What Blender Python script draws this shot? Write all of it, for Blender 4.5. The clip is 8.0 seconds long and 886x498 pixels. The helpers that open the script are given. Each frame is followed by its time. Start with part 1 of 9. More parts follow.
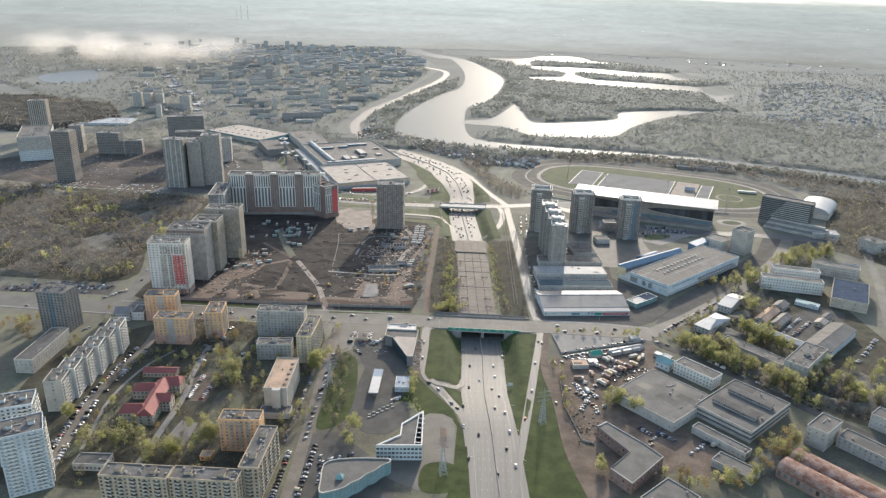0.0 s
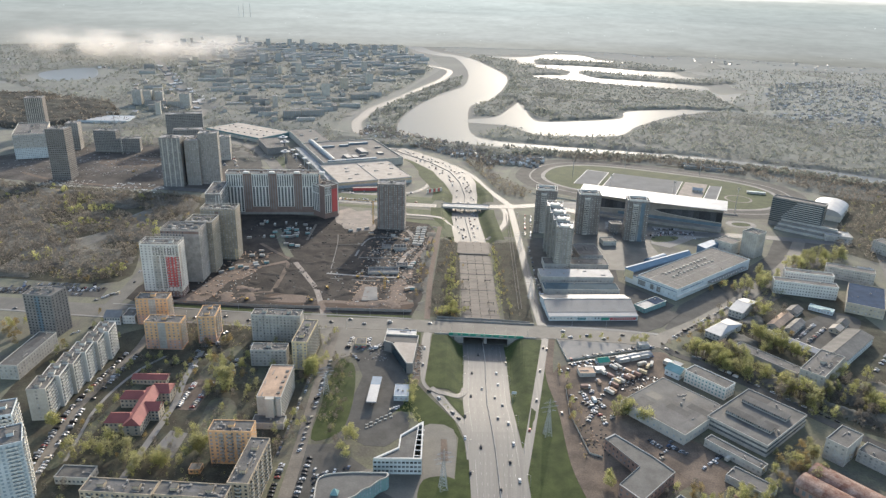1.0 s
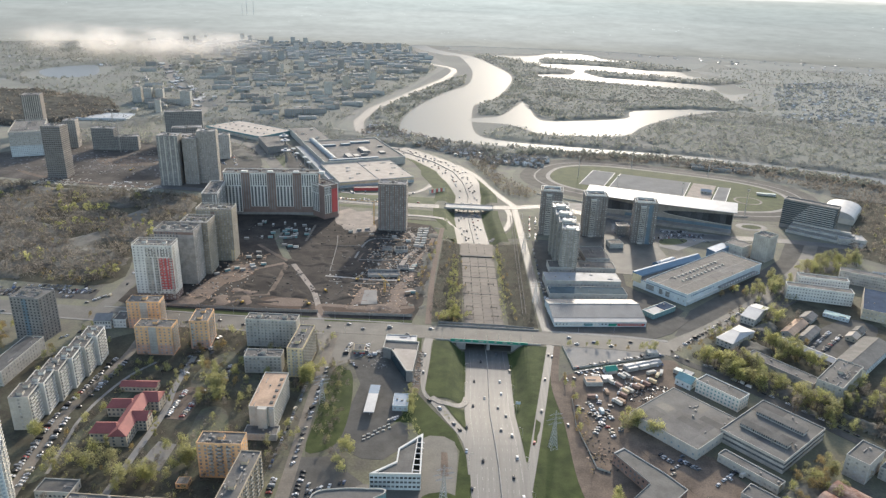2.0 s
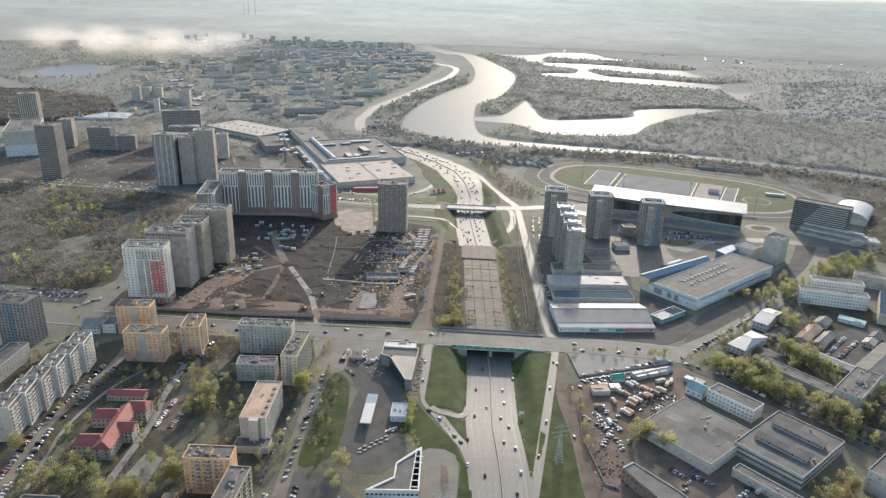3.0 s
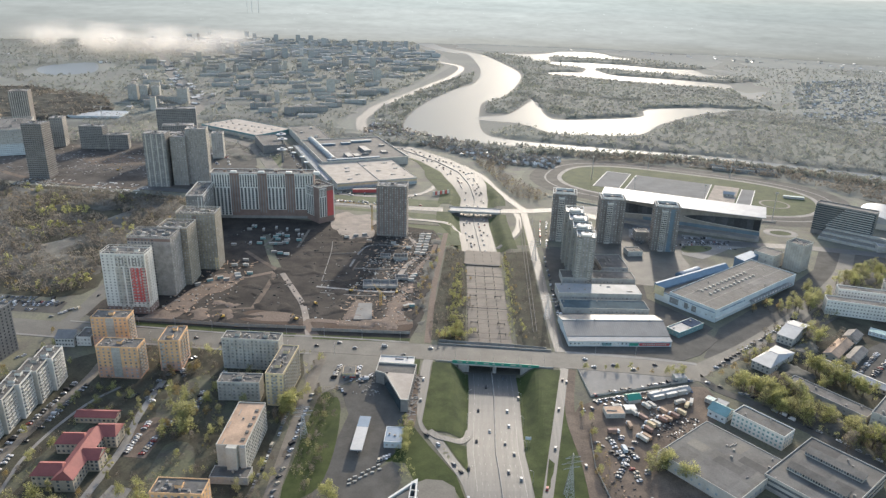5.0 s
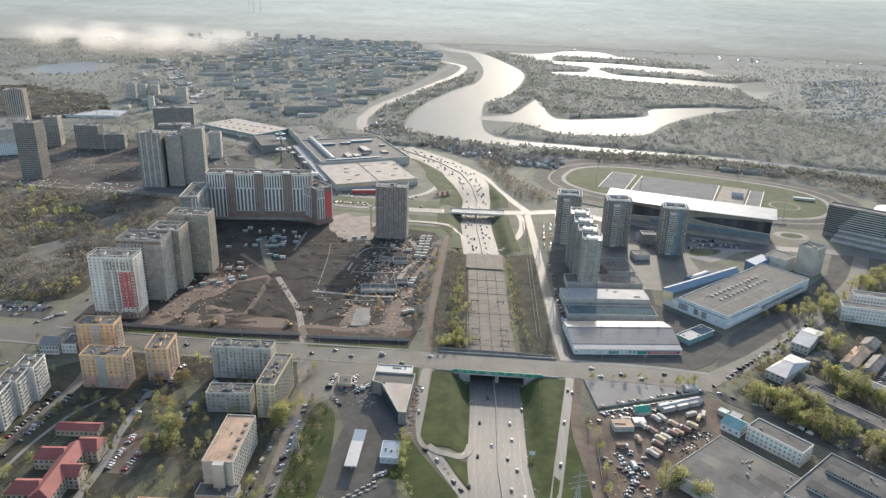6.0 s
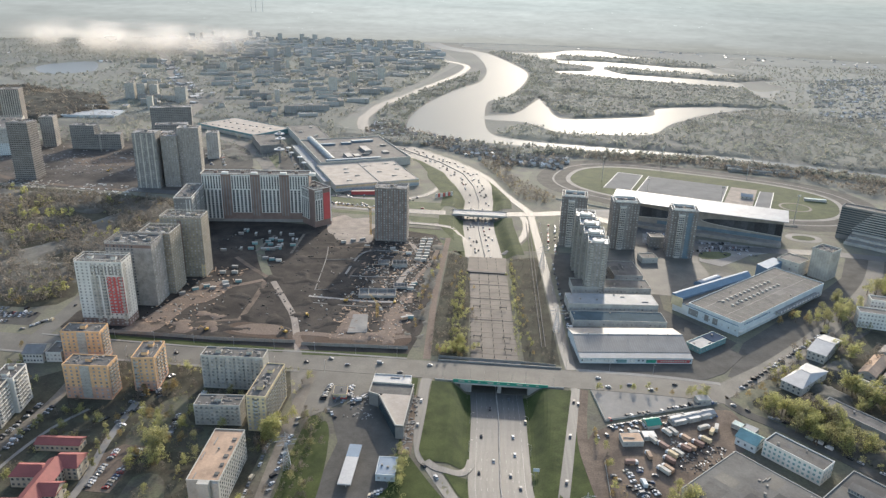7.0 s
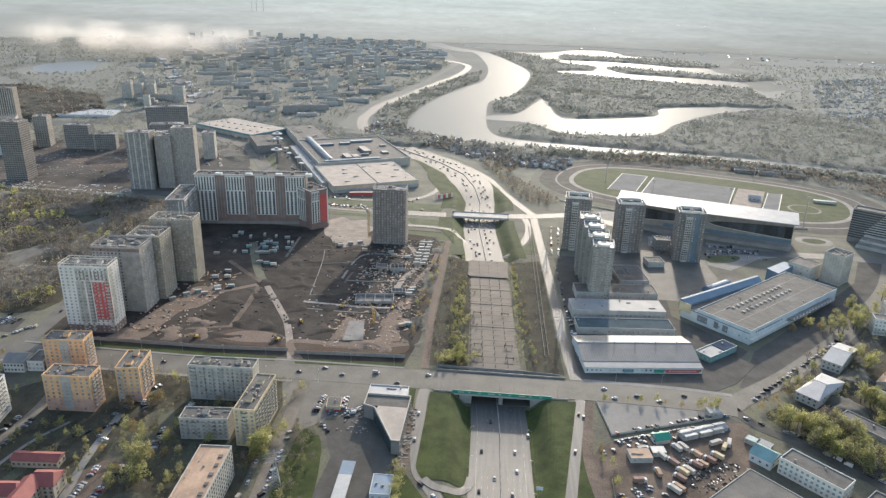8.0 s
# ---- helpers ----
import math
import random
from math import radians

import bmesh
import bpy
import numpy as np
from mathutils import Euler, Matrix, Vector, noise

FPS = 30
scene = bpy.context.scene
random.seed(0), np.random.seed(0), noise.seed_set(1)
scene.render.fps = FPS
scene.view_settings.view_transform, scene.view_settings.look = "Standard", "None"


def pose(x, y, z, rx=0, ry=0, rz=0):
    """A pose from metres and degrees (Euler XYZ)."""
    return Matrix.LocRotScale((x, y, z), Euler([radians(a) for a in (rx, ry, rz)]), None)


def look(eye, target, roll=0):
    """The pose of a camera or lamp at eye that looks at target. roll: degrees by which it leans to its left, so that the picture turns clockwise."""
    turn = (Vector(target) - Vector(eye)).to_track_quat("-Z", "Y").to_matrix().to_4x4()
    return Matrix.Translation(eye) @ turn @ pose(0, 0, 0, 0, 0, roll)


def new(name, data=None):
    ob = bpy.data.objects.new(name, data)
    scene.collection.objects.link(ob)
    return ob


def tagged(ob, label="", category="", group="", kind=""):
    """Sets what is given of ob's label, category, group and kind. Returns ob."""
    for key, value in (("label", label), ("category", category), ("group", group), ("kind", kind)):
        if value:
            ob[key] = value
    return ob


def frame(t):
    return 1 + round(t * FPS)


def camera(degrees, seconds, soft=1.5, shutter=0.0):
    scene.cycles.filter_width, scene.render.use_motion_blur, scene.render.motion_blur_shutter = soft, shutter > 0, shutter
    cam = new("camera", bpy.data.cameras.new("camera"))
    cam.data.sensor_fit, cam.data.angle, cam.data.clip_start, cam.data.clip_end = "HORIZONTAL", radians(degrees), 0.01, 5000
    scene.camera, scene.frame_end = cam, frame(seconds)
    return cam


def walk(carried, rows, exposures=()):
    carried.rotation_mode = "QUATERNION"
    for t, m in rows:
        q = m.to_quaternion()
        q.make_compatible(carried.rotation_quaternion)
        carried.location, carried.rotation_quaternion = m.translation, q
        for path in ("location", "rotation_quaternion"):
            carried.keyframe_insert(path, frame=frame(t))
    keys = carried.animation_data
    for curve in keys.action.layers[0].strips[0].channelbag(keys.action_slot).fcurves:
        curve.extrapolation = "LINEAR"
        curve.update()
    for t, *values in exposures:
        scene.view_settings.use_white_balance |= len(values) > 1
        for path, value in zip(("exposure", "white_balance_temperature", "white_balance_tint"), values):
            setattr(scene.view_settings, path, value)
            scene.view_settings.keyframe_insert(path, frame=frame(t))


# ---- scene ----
cam = camera(64.9, 8.0, soft=1.35)
PATH = [
    (0, (23.338, -23.089, 320.931), (23.249, -21.218, 320.231), 1.5),
    (0.5, (23.256, -11.208, 318.209), (23.163, -9.338, 317.508), 1.6),
    (1, (23.272, 0.745, 315.53), (23.175, 2.615, 314.827), 1.6),
    (1.5, (23.265, 12.544, 313.017), (23.163, 14.413, 312.313), 1.7),
    (3, (23.989, 47.612, 304.193), (23.874, 49.48, 303.488), 1.7),
    (3.5, (24.521, 59.227, 301.588), (24.402, 61.094, 300.883), 1.6),
    (4, (24.44, 70.714, 299.037), (24.318, 72.581, 298.332), 1.7),
    (4.5, (24.657, 82.051, 296.39), (24.531, 83.919, 295.685), 1.7),
    (6, (25.344, 117.772, 287.819), (25.206, 119.639, 287.115), 1.7),
    (6.5, (25.492, 129.894, 285.054), (25.349, 131.761, 284.351), 1.6),
    (7, (26.099, 141.597, 282.543), (25.951, 143.463, 281.839), 1.6),
    (7.5, (26.295, 152.888, 280.15), (26.144, 154.754, 279.446), 1.6),
    (8, (26.269, 164.745, 277.42), (26.116, 166.611, 276.717), 1.6),
]
EXPO, GLOW, KELVIN, TINT = 1.40, 0.475, 6950, 10
walk(cam, [(t, look(eye, target, roll)) for t, eye, target, roll in PATH], exposures=[(0, EXPO, KELVIN, TINT), (8, EXPO, KELVIN, TINT)])

# ---- world and sun ----
SUN_UP, SUN_TURN = 20.5, 8.0
world = bpy.data.worlds.new("world")
scene.world = world
world.use_nodes = True
wn = world.node_tree.nodes
sky = wn.new("ShaderNodeTexSky")
sky.sky_type = "NISHITA"
sky.sun_disc = False
sky.sun_elevation, sky.sun_rotation = radians(SUN_UP), radians(SUN_TURN)
sky.air_density, sky.dust_density, sky.ozone_density = 0.95, 1.2, 0.9
world.node_tree.links.new(sky.outputs[0], wn["Background"].inputs[0])
wn["Background"].inputs[1].default_value = 0.15
sun_data = bpy.data.lights.new("sun", "SUN")
sun_data.energy, sun_data.angle, sun_data.color = 2.0, radians(1.6), (1.0, 0.94, 0.86)
sun_ob = new("sun", sun_data)
sun_ob.matrix_world = look((900 * math.sin(radians(SUN_TURN)), 900 * math.cos(radians(SUN_TURN)), 900 * math.tan(radians(SUN_UP))), (0, 0, 0))

# ---- materials ----
MATS = {}


def mat(name, color, rough=0.8, vary=0.25, scale=1.0, fine=14.0, bump=0.0, metal=0.0, tint=None, island=0.0, random_tone=0.0, sheen=0.0, spec=0.5, trans=0.0, along=0.0):
    """A surface with tone variation at two sizes: scale and fine are in cycles per 10 m."""
    if name in MATS:
        return MATS[name]
    m = bpy.data.materials.new(name)
    m.use_nodes = True
    nt = m.node_tree
    n, ln = nt.nodes, nt.links
    b = n["Principled BSDF"]
    geo = n.new("ShaderNodeNewGeometry")
    big, small = n.new("ShaderNodeTexNoise"), n.new("ShaderNodeTexNoise")
    for tex, s in ((big, scale / 10), (small, fine / 10)):
        ln.new(geo.outputs["Position"], tex.inputs["Vector"])
        tex.inputs["Scale"].default_value = s
        tex.inputs["Detail"].default_value = 4
        tex.inputs["Roughness"].default_value = 0.65
    if along:
        run = n.new("ShaderNodeVectorMath")
        run.operation = "MULTIPLY"
        run.inputs[1].default_value = (1, along, 1)
        ln.new(geo.outputs["Position"], run.inputs[0])
        ln.new(run.outputs[0], big.inputs["Vector"])
    mix = n.new("ShaderNodeMix")
    mix.data_type = "RGBA"
    dark = tuple(c * (1 - vary) for c in color)
    other = tint or tuple(min(1, c * (1 + vary)) for c in color)
    mix.inputs[6].default_value = (*dark, 1)
    mix.inputs[7].default_value = (*other, 1)
    ramp = n.new("ShaderNodeMapRange")
    ramp.inputs[1].default_value, ramp.inputs[2].default_value = 0.36, 0.64
    ln.new(big.outputs[0], ramp.inputs[0])
    ln.new(ramp.outputs[0], mix.inputs[0])
    tone = n.new("ShaderNodeMapRange")
    tone.inputs[1].default_value, tone.inputs[2].default_value = 0.3, 0.7
    tone.inputs[3].default_value, tone.inputs[4].default_value = 1 - vary * 0.7, 1 + vary * 0.7
    ln.new(small.outputs[0], tone.inputs[0])
    value = tone.outputs[0]
    if island or random_tone:
        if island:
            src, amount = geo.outputs["Random Per Island"], island
        else:
            info = n.new("ShaderNodeObjectInfo")
            src, amount = info.outputs["Random"], random_tone
        rr = n.new("ShaderNodeMapRange")
        rr.inputs[3].default_value, rr.inputs[4].default_value = 1 - amount, 1 + amount
        ln.new(src, rr.inputs[0])
        mul = n.new("ShaderNodeMath")
        mul.operation = "MULTIPLY"
        ln.new(value, mul.inputs[0])
        ln.new(rr.outputs[0], mul.inputs[1])
        value = mul.outputs[0]
    vm = n.new("ShaderNodeVectorMath")
    vm.operation = "SCALE"
    ln.new(mix.outputs[2], vm.inputs[0])
    ln.new(value, vm.inputs[3])
    ln.new(vm.outputs[0], b.inputs["Base Color"])
    b.inputs["Roughness"].default_value = rough
    b.inputs["Metallic"].default_value = metal
    b.inputs["Specular IOR Level"].default_value = spec
    # Sheen pales a surface at low view angles, standing in for haze.
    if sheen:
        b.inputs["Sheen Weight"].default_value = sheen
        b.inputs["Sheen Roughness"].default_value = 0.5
    if bump:
        bp = n.new("ShaderNodeBump")
        bp.inputs["Strength"].default_value = bump
        bp.inputs["Distance"].default_value = 0.3
        ln.new(small.outputs[0], bp.inputs["Height"])
        ln.new(bp.outputs[0], b.inputs["Normal"])
    if trans:
        tr = n.new("ShaderNodeBsdfTranslucent")
        ln.new(vm.outputs[0], tr.inputs[0])
        ms = n.new("ShaderNodeMixShader")
        ms.inputs[0].default_value = trans
        ln.new(b.outputs[0], ms.inputs[1])
        ln.new(tr.outputs[0], ms.inputs[2])
        ln.new(ms.outputs[0], n["Material Output"].inputs[0])
    MATS[name] = m
    return m


# Sheen on soil, grass and scrub imitates haze over the ground.
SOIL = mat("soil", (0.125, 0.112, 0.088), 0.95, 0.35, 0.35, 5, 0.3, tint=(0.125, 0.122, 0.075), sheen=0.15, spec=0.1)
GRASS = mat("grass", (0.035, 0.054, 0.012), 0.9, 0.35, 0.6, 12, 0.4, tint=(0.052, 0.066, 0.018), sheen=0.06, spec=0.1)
# Brighter copy of the grass for far verges, with haze put into its colour.
VERGE = mat("haze_lifted_verge_grass", (0.066, 0.082, 0.028), 0.9, 0.35, 0.4, 8, 0.4, tint=(0.085, 0.095, 0.04), sheen=0.1, spec=0.1)
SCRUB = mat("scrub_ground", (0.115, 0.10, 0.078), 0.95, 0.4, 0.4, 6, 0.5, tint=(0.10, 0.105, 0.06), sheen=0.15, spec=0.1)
DIRT = mat("bare_dirt", (0.14, 0.11, 0.088), 0.95, 0.35, 0.5, 9, 0.5, tint=(0.17, 0.13, 0.10), spec=0.15)
DARKDIRT = mat("dug_earth", (0.053, 0.047, 0.042), 0.95, 0.4, 0.35, 9, 0.6, tint=(0.07, 0.059, 0.05), spec=0.12)
HAUL = mat("tan_haul_soil", (0.27, 0.205, 0.16), 0.95, 0.4, 0.5, 6, 0.5, tint=(0.19, 0.145, 0.115), spec=0.12)
PLOTSOIL = mat("levelled_plot_soil", (0.088, 0.078, 0.069), 0.95, 0.5, 0.12, 3, 0.4, tint=(0.125, 0.108, 0.094), spec=0.12)
LANE = mat("dusty_brown_lane", (0.165, 0.145, 0.12), 0.9, 0.2, 0.6, 8, 0.1, spec=0.15)
SAND = mat("pale_sand", (0.24, 0.20, 0.165), 0.95, 0.2, 0.8, 9, 0.3)
ASPHALT = mat("asphalt", (0.088, 0.083, 0.074), 0.9, 0.18, 0.7, 10, 0.08, spec=0.1)
# Worn soil darkened to stand in for shade between blocks and trees.
YARD = mat("shade_toned_worn_soil", (0.08, 0.071, 0.054), 0.95, 0.35, 0.7, 7, 0.3, tint=(0.085, 0.082, 0.058), spec=0.1)
HIGHWAY = mat("worn_highway_asphalt", (0.094, 0.09, 0.083), 0.69, 0.16, 3.5, 8, 0.05, along=0.012)
STREET = mat("dusty_street_asphalt", (0.107, 0.098, 0.081), 0.8, 0.18, 0.5, 8, 0.06)
PAVING = mat("concrete_paving", (0.21, 0.198, 0.18), 0.85, 0.15, 0.5, 10, 0.1, spec=0.2)
CONCRETE = mat("concrete", (0.33, 0.315, 0.29), 0.8, 0.18, 1.0, 12, 0.1)
RAWCON = mat("raw_concrete", (0.265, 0.247, 0.226), 0.85, 0.22, 1.5, 14, 0.1)
DECK = mat("brown_concrete_deck", (0.122, 0.101, 0.081), 0.85, 0.14, 0.6, 8, 0.1, random_tone=0.06)
PAINT = mat("road_paint", (0.25, 0.25, 0.24), 0.6, 0.15, 2, 20)
WHITEP = mat("white_plaster", (0.54, 0.52, 0.475), 0.75, 0.08, 1.0, 10)
PALEP = mat("pale_grey_panel", (0.40, 0.372, 0.322), 0.8, 0.12, 1.2, 10)
GREYP = mat("grey_panel", (0.365, 0.34, 0.30), 0.8, 0.14, 1.2, 10)
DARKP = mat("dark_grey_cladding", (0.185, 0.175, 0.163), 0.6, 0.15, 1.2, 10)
BROWNP = mat("brown_cladding", (0.175, 0.118, 0.10), 0.75, 0.15, 1.2, 10)
ORANGEP = mat("orange_brick", (0.60, 0.365, 0.195), 0.85, 0.12, 1.2, 12)
PINKP = mat("salmon_brick", (0.50, 0.29, 0.20), 0.85, 0.12, 1.2, 12)
YELLOWP = mat("yellow_brick", (0.53, 0.42, 0.26), 0.85, 0.12, 1.2, 12)
TOWERTAN = mat("weathered_tan_brick", (0.255, 0.222, 0.172), 0.85, 0.14, 1.2, 12)
WARMGREY = mat("warm_dark_concrete", (0.172, 0.152, 0.136), 0.85, 0.16, 1.2, 12)
TANBRICK = mat("tan_brick_panel", (0.40, 0.318, 0.225), 0.85, 0.14, 1.2, 12)
TINROOFING = mat("dull_ribbed_tin_roof", (0.125, 0.127, 0.124), 0.6, 0.12, 0.8, 8)
TEALROOF = mat("dark_teal_roofing", (0.07, 0.095, 0.105), 0.95, 0.15, 0.8, 8, spec=0.05)
BEIGEP = mat("beige_panel", (0.385, 0.335, 0.262), 0.85, 0.12, 1.2, 12)
REDP = mat("red_cladding", (0.42, 0.075, 0.07), 0.7, 0.1, 1.2, 10)
REDBRICK = mat("red_brick", (0.23, 0.145, 0.115), 0.85, 0.18, 1.2, 12)
TOWERGREY = mat("dark_grey_tower_panel", (0.25, 0.227, 0.20), 0.8, 0.14, 1.2, 10)
BLUEP = mat("pale_blue_panel", (0.455, 0.485, 0.485), 0.7, 0.1, 1.2, 10)
BLUE = mat("blue_metal_sheet", (0.11, 0.17, 0.23), 0.65, 0.1, 1.2, 10)
TEALP = mat("teal_panel", (0.14, 0.25, 0.25), 0.5, 0.12, 1.2, 10)
GREENP = mat("green_banner_panel", (0.02, 0.22, 0.15), 0.5, 0.1, 1, 10)
TAR = mat("tarred_roof", (0.114, 0.107, 0.096), 0.85, 0.2, 0.8, 8, 0.1, random_tone=0.15, spec=0.25)
GREYROOF = mat("grey_membrane_roof", (0.11, 0.104, 0.094), 0.85, 0.18, 0.8, 8, 0.1, random_tone=0.08, spec=0.25)
PATCHROOF = mat("patched_roofing_felt", (0.105, 0.10, 0.094), 0.85, 0.2, 0.8, 8, 0.1, island=0.35, spec=0.25)
WHITEROOF = mat("white_metal_roof", (0.30, 0.30, 0.295), 0.55, 0.1, 0.8, 8)
ZINC = mat("zinc_metal_roof", (0.19, 0.20, 0.205), 0.7, 0.12, 0.8, 8)
TANROOF = mat("tan_membrane_roof", (0.36, 0.31, 0.26), 0.85, 0.12, 0.8, 8, spec=0.2)
RUST = mat("brown_worn_roof", (0.36, 0.24, 0.16), 0.85, 0.2, 0.8, 8, 0.1)
REDROOF = mat("red_metal_tile_roof", (0.235, 0.068, 0.058), 0.75, 0.12, 1, 12)
REDDIRT = mat("reddish_clay", (0.135, 0.09, 0.067), 0.95, 0.35, 0.5, 9, 0.5, tint=(0.10, 0.078, 0.062), spec=0.1)
CARGLASS = mat("car_window_glass", (0.05, 0.053, 0.056), 0.35, 0.2, 3, 20, spec=0.5)
SALMONROOF = mat("faded_salmon_roof", (0.25, 0.125, 0.092), 0.9, 0.35, 1.6, 10, tint=(0.31, 0.22, 0.175), spec=0.1)
SLATE = mat("weathered_slate_roof", (0.16, 0.142, 0.123), 0.85, 0.25, 1.2, 10)
NAVY = mat("navy_metal_roof", (0.045, 0.065, 0.098), 0.95, 0.15, 1, 10, spec=0.05)
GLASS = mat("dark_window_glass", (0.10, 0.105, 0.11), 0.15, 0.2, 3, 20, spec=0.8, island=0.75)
# Window glass paled to imitate the contrast lost in haze.
HAZEGLASS = mat("haze_paled_window_glass", (0.25, 0.242, 0.23), 0.3, 0.2, 3, 20, spec=0.5, island=0.45)
STRIPGLASS = mat("dark_matt_glass", (0.05, 0.052, 0.056), 0.5, 0.2, 3, 20, spec=0.2, island=0.5)
PALEGLASS = mat("pale_balcony_glass", (0.28, 0.33, 0.35), 0.2, 0.2, 3, 20, spec=0.8)
FACADEGLASS = mat("curtain_wall_glass", (0.03, 0.05, 0.06), 0.08, 0.2, 1, 10, spec=0.9)
METAL = mat("galvanised_steel", (0.45, 0.46, 0.47), 0.4, 0.1, 2, 20, metal=0.8)
RUBBER = mat("tyre_rubber", (0.03, 0.03, 0.03), 0.8, 0.1, 2, 20)
BARK = mat("bark", (0.11, 0.085, 0.065), 0.9, 0.25, 5, 30)
LEAF = mat("spring_leaves", (0.355, 0.355, 0.155), 0.8, 0.2, 0.5, 9, island=0.25, tint=(0.42, 0.41, 0.19), trans=0.65, spec=0.1)
LEAF2 = mat("olive_leaves", (0.30, 0.298, 0.165), 0.7, 0.25, 0.5, 9, island=0.35, tint=(0.33, 0.315, 0.165), trans=0.7, spec=0.1)
OCHRE = mat("ochre_buds", (0.32, 0.25, 0.125), 0.7, 0.25, 0.5, 9, island=0.3, tint=(0.35, 0.27, 0.13), trans=0.65, spec=0.1)
TWIG = mat("grey_twigs", (0.19, 0.168, 0.145), 0.85, 0.25, 0.5, 9, island=0.35, tint=(0.24, 0.215, 0.18), trans=0.65, spec=0.1)
# Far foliage is paled in tone and given sheen in place of haze.
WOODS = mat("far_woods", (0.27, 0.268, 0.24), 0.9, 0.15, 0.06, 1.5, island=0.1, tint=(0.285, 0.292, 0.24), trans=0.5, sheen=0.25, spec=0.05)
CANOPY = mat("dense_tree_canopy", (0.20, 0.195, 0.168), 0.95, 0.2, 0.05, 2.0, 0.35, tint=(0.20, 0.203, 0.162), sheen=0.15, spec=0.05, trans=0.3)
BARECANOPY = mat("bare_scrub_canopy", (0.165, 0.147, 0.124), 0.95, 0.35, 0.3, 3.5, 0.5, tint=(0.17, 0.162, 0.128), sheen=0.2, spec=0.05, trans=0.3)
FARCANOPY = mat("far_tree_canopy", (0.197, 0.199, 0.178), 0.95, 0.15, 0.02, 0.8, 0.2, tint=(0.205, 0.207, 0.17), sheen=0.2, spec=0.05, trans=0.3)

HILLWOOD = mat("dark_bare_woods", (0.085, 0.077, 0.066), 0.95, 0.35, 0.3, 3.5, 0.5, tint=(0.10, 0.094, 0.075), spec=0.05)

SLATEBLUE = mat("dull_blue_glazing", (0.115, 0.16, 0.19), 0.5, 0.12, 1.2, 10, spec=0.3)
RIDING = mat("grey_riding_sand", (0.17, 0.168, 0.16), 0.95, 0.12, 0.4, 8, spec=0.1)


def water_material(name, rough, wave, level):
    m = bpy.data.materials.new(name)
    m.use_nodes = True
    n, ln = m.node_tree.nodes, m.node_tree.links
    b = n["Principled BSDF"]
    b.inputs["Base Color"].default_value = (0.15, 0.165, 0.166, 1)
    b.inputs["Roughness"].default_value = rough
    b.inputs["IOR"].default_value = 1.33
    b.inputs["Specular IOR Level"].default_value = level
    b.inputs["Specular Tint"].default_value = (0.70, 0.88, 1.0, 1)
    geo = n.new("ShaderNodeNewGeometry")
    tex = n.new("ShaderNodeTexNoise")
    tex.inputs["Scale"].default_value = 0.35
    tex.inputs["Detail"].default_value = 4
    ln.new(geo.outputs["Position"], tex.inputs["Vector"])
    bp = n.new("ShaderNodeBump")
    bp.inputs["Strength"].default_value = wave
    bp.inputs["Distance"].default_value = 0.3
    ln.new(tex.outputs[0], bp.inputs["Height"])
    ln.new(bp.outputs[0], b.inputs["Normal"])
    return m


# Far ground carries haze in its cool, pale tones and its sheen.
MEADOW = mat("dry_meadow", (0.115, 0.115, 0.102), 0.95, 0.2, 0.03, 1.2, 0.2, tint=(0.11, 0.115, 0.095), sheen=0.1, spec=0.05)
TOWNSOIL = mat("haze_paled_town_ground", (0.13, 0.127, 0.112), 0.95, 0.25, 0.05, 1.5, 0.2, tint=(0.10, 0.102, 0.078), sheen=0.15, spec=0.05)
WATER = water_material("river_water", 0.5, 0.06, 0.035)
POND = water_material("pond_water", 0.5, 0.06, 0.2)
BACKWATER = water_material("backwater", 0.45, 0.08, 0.013)

# ---- mesh tools ----


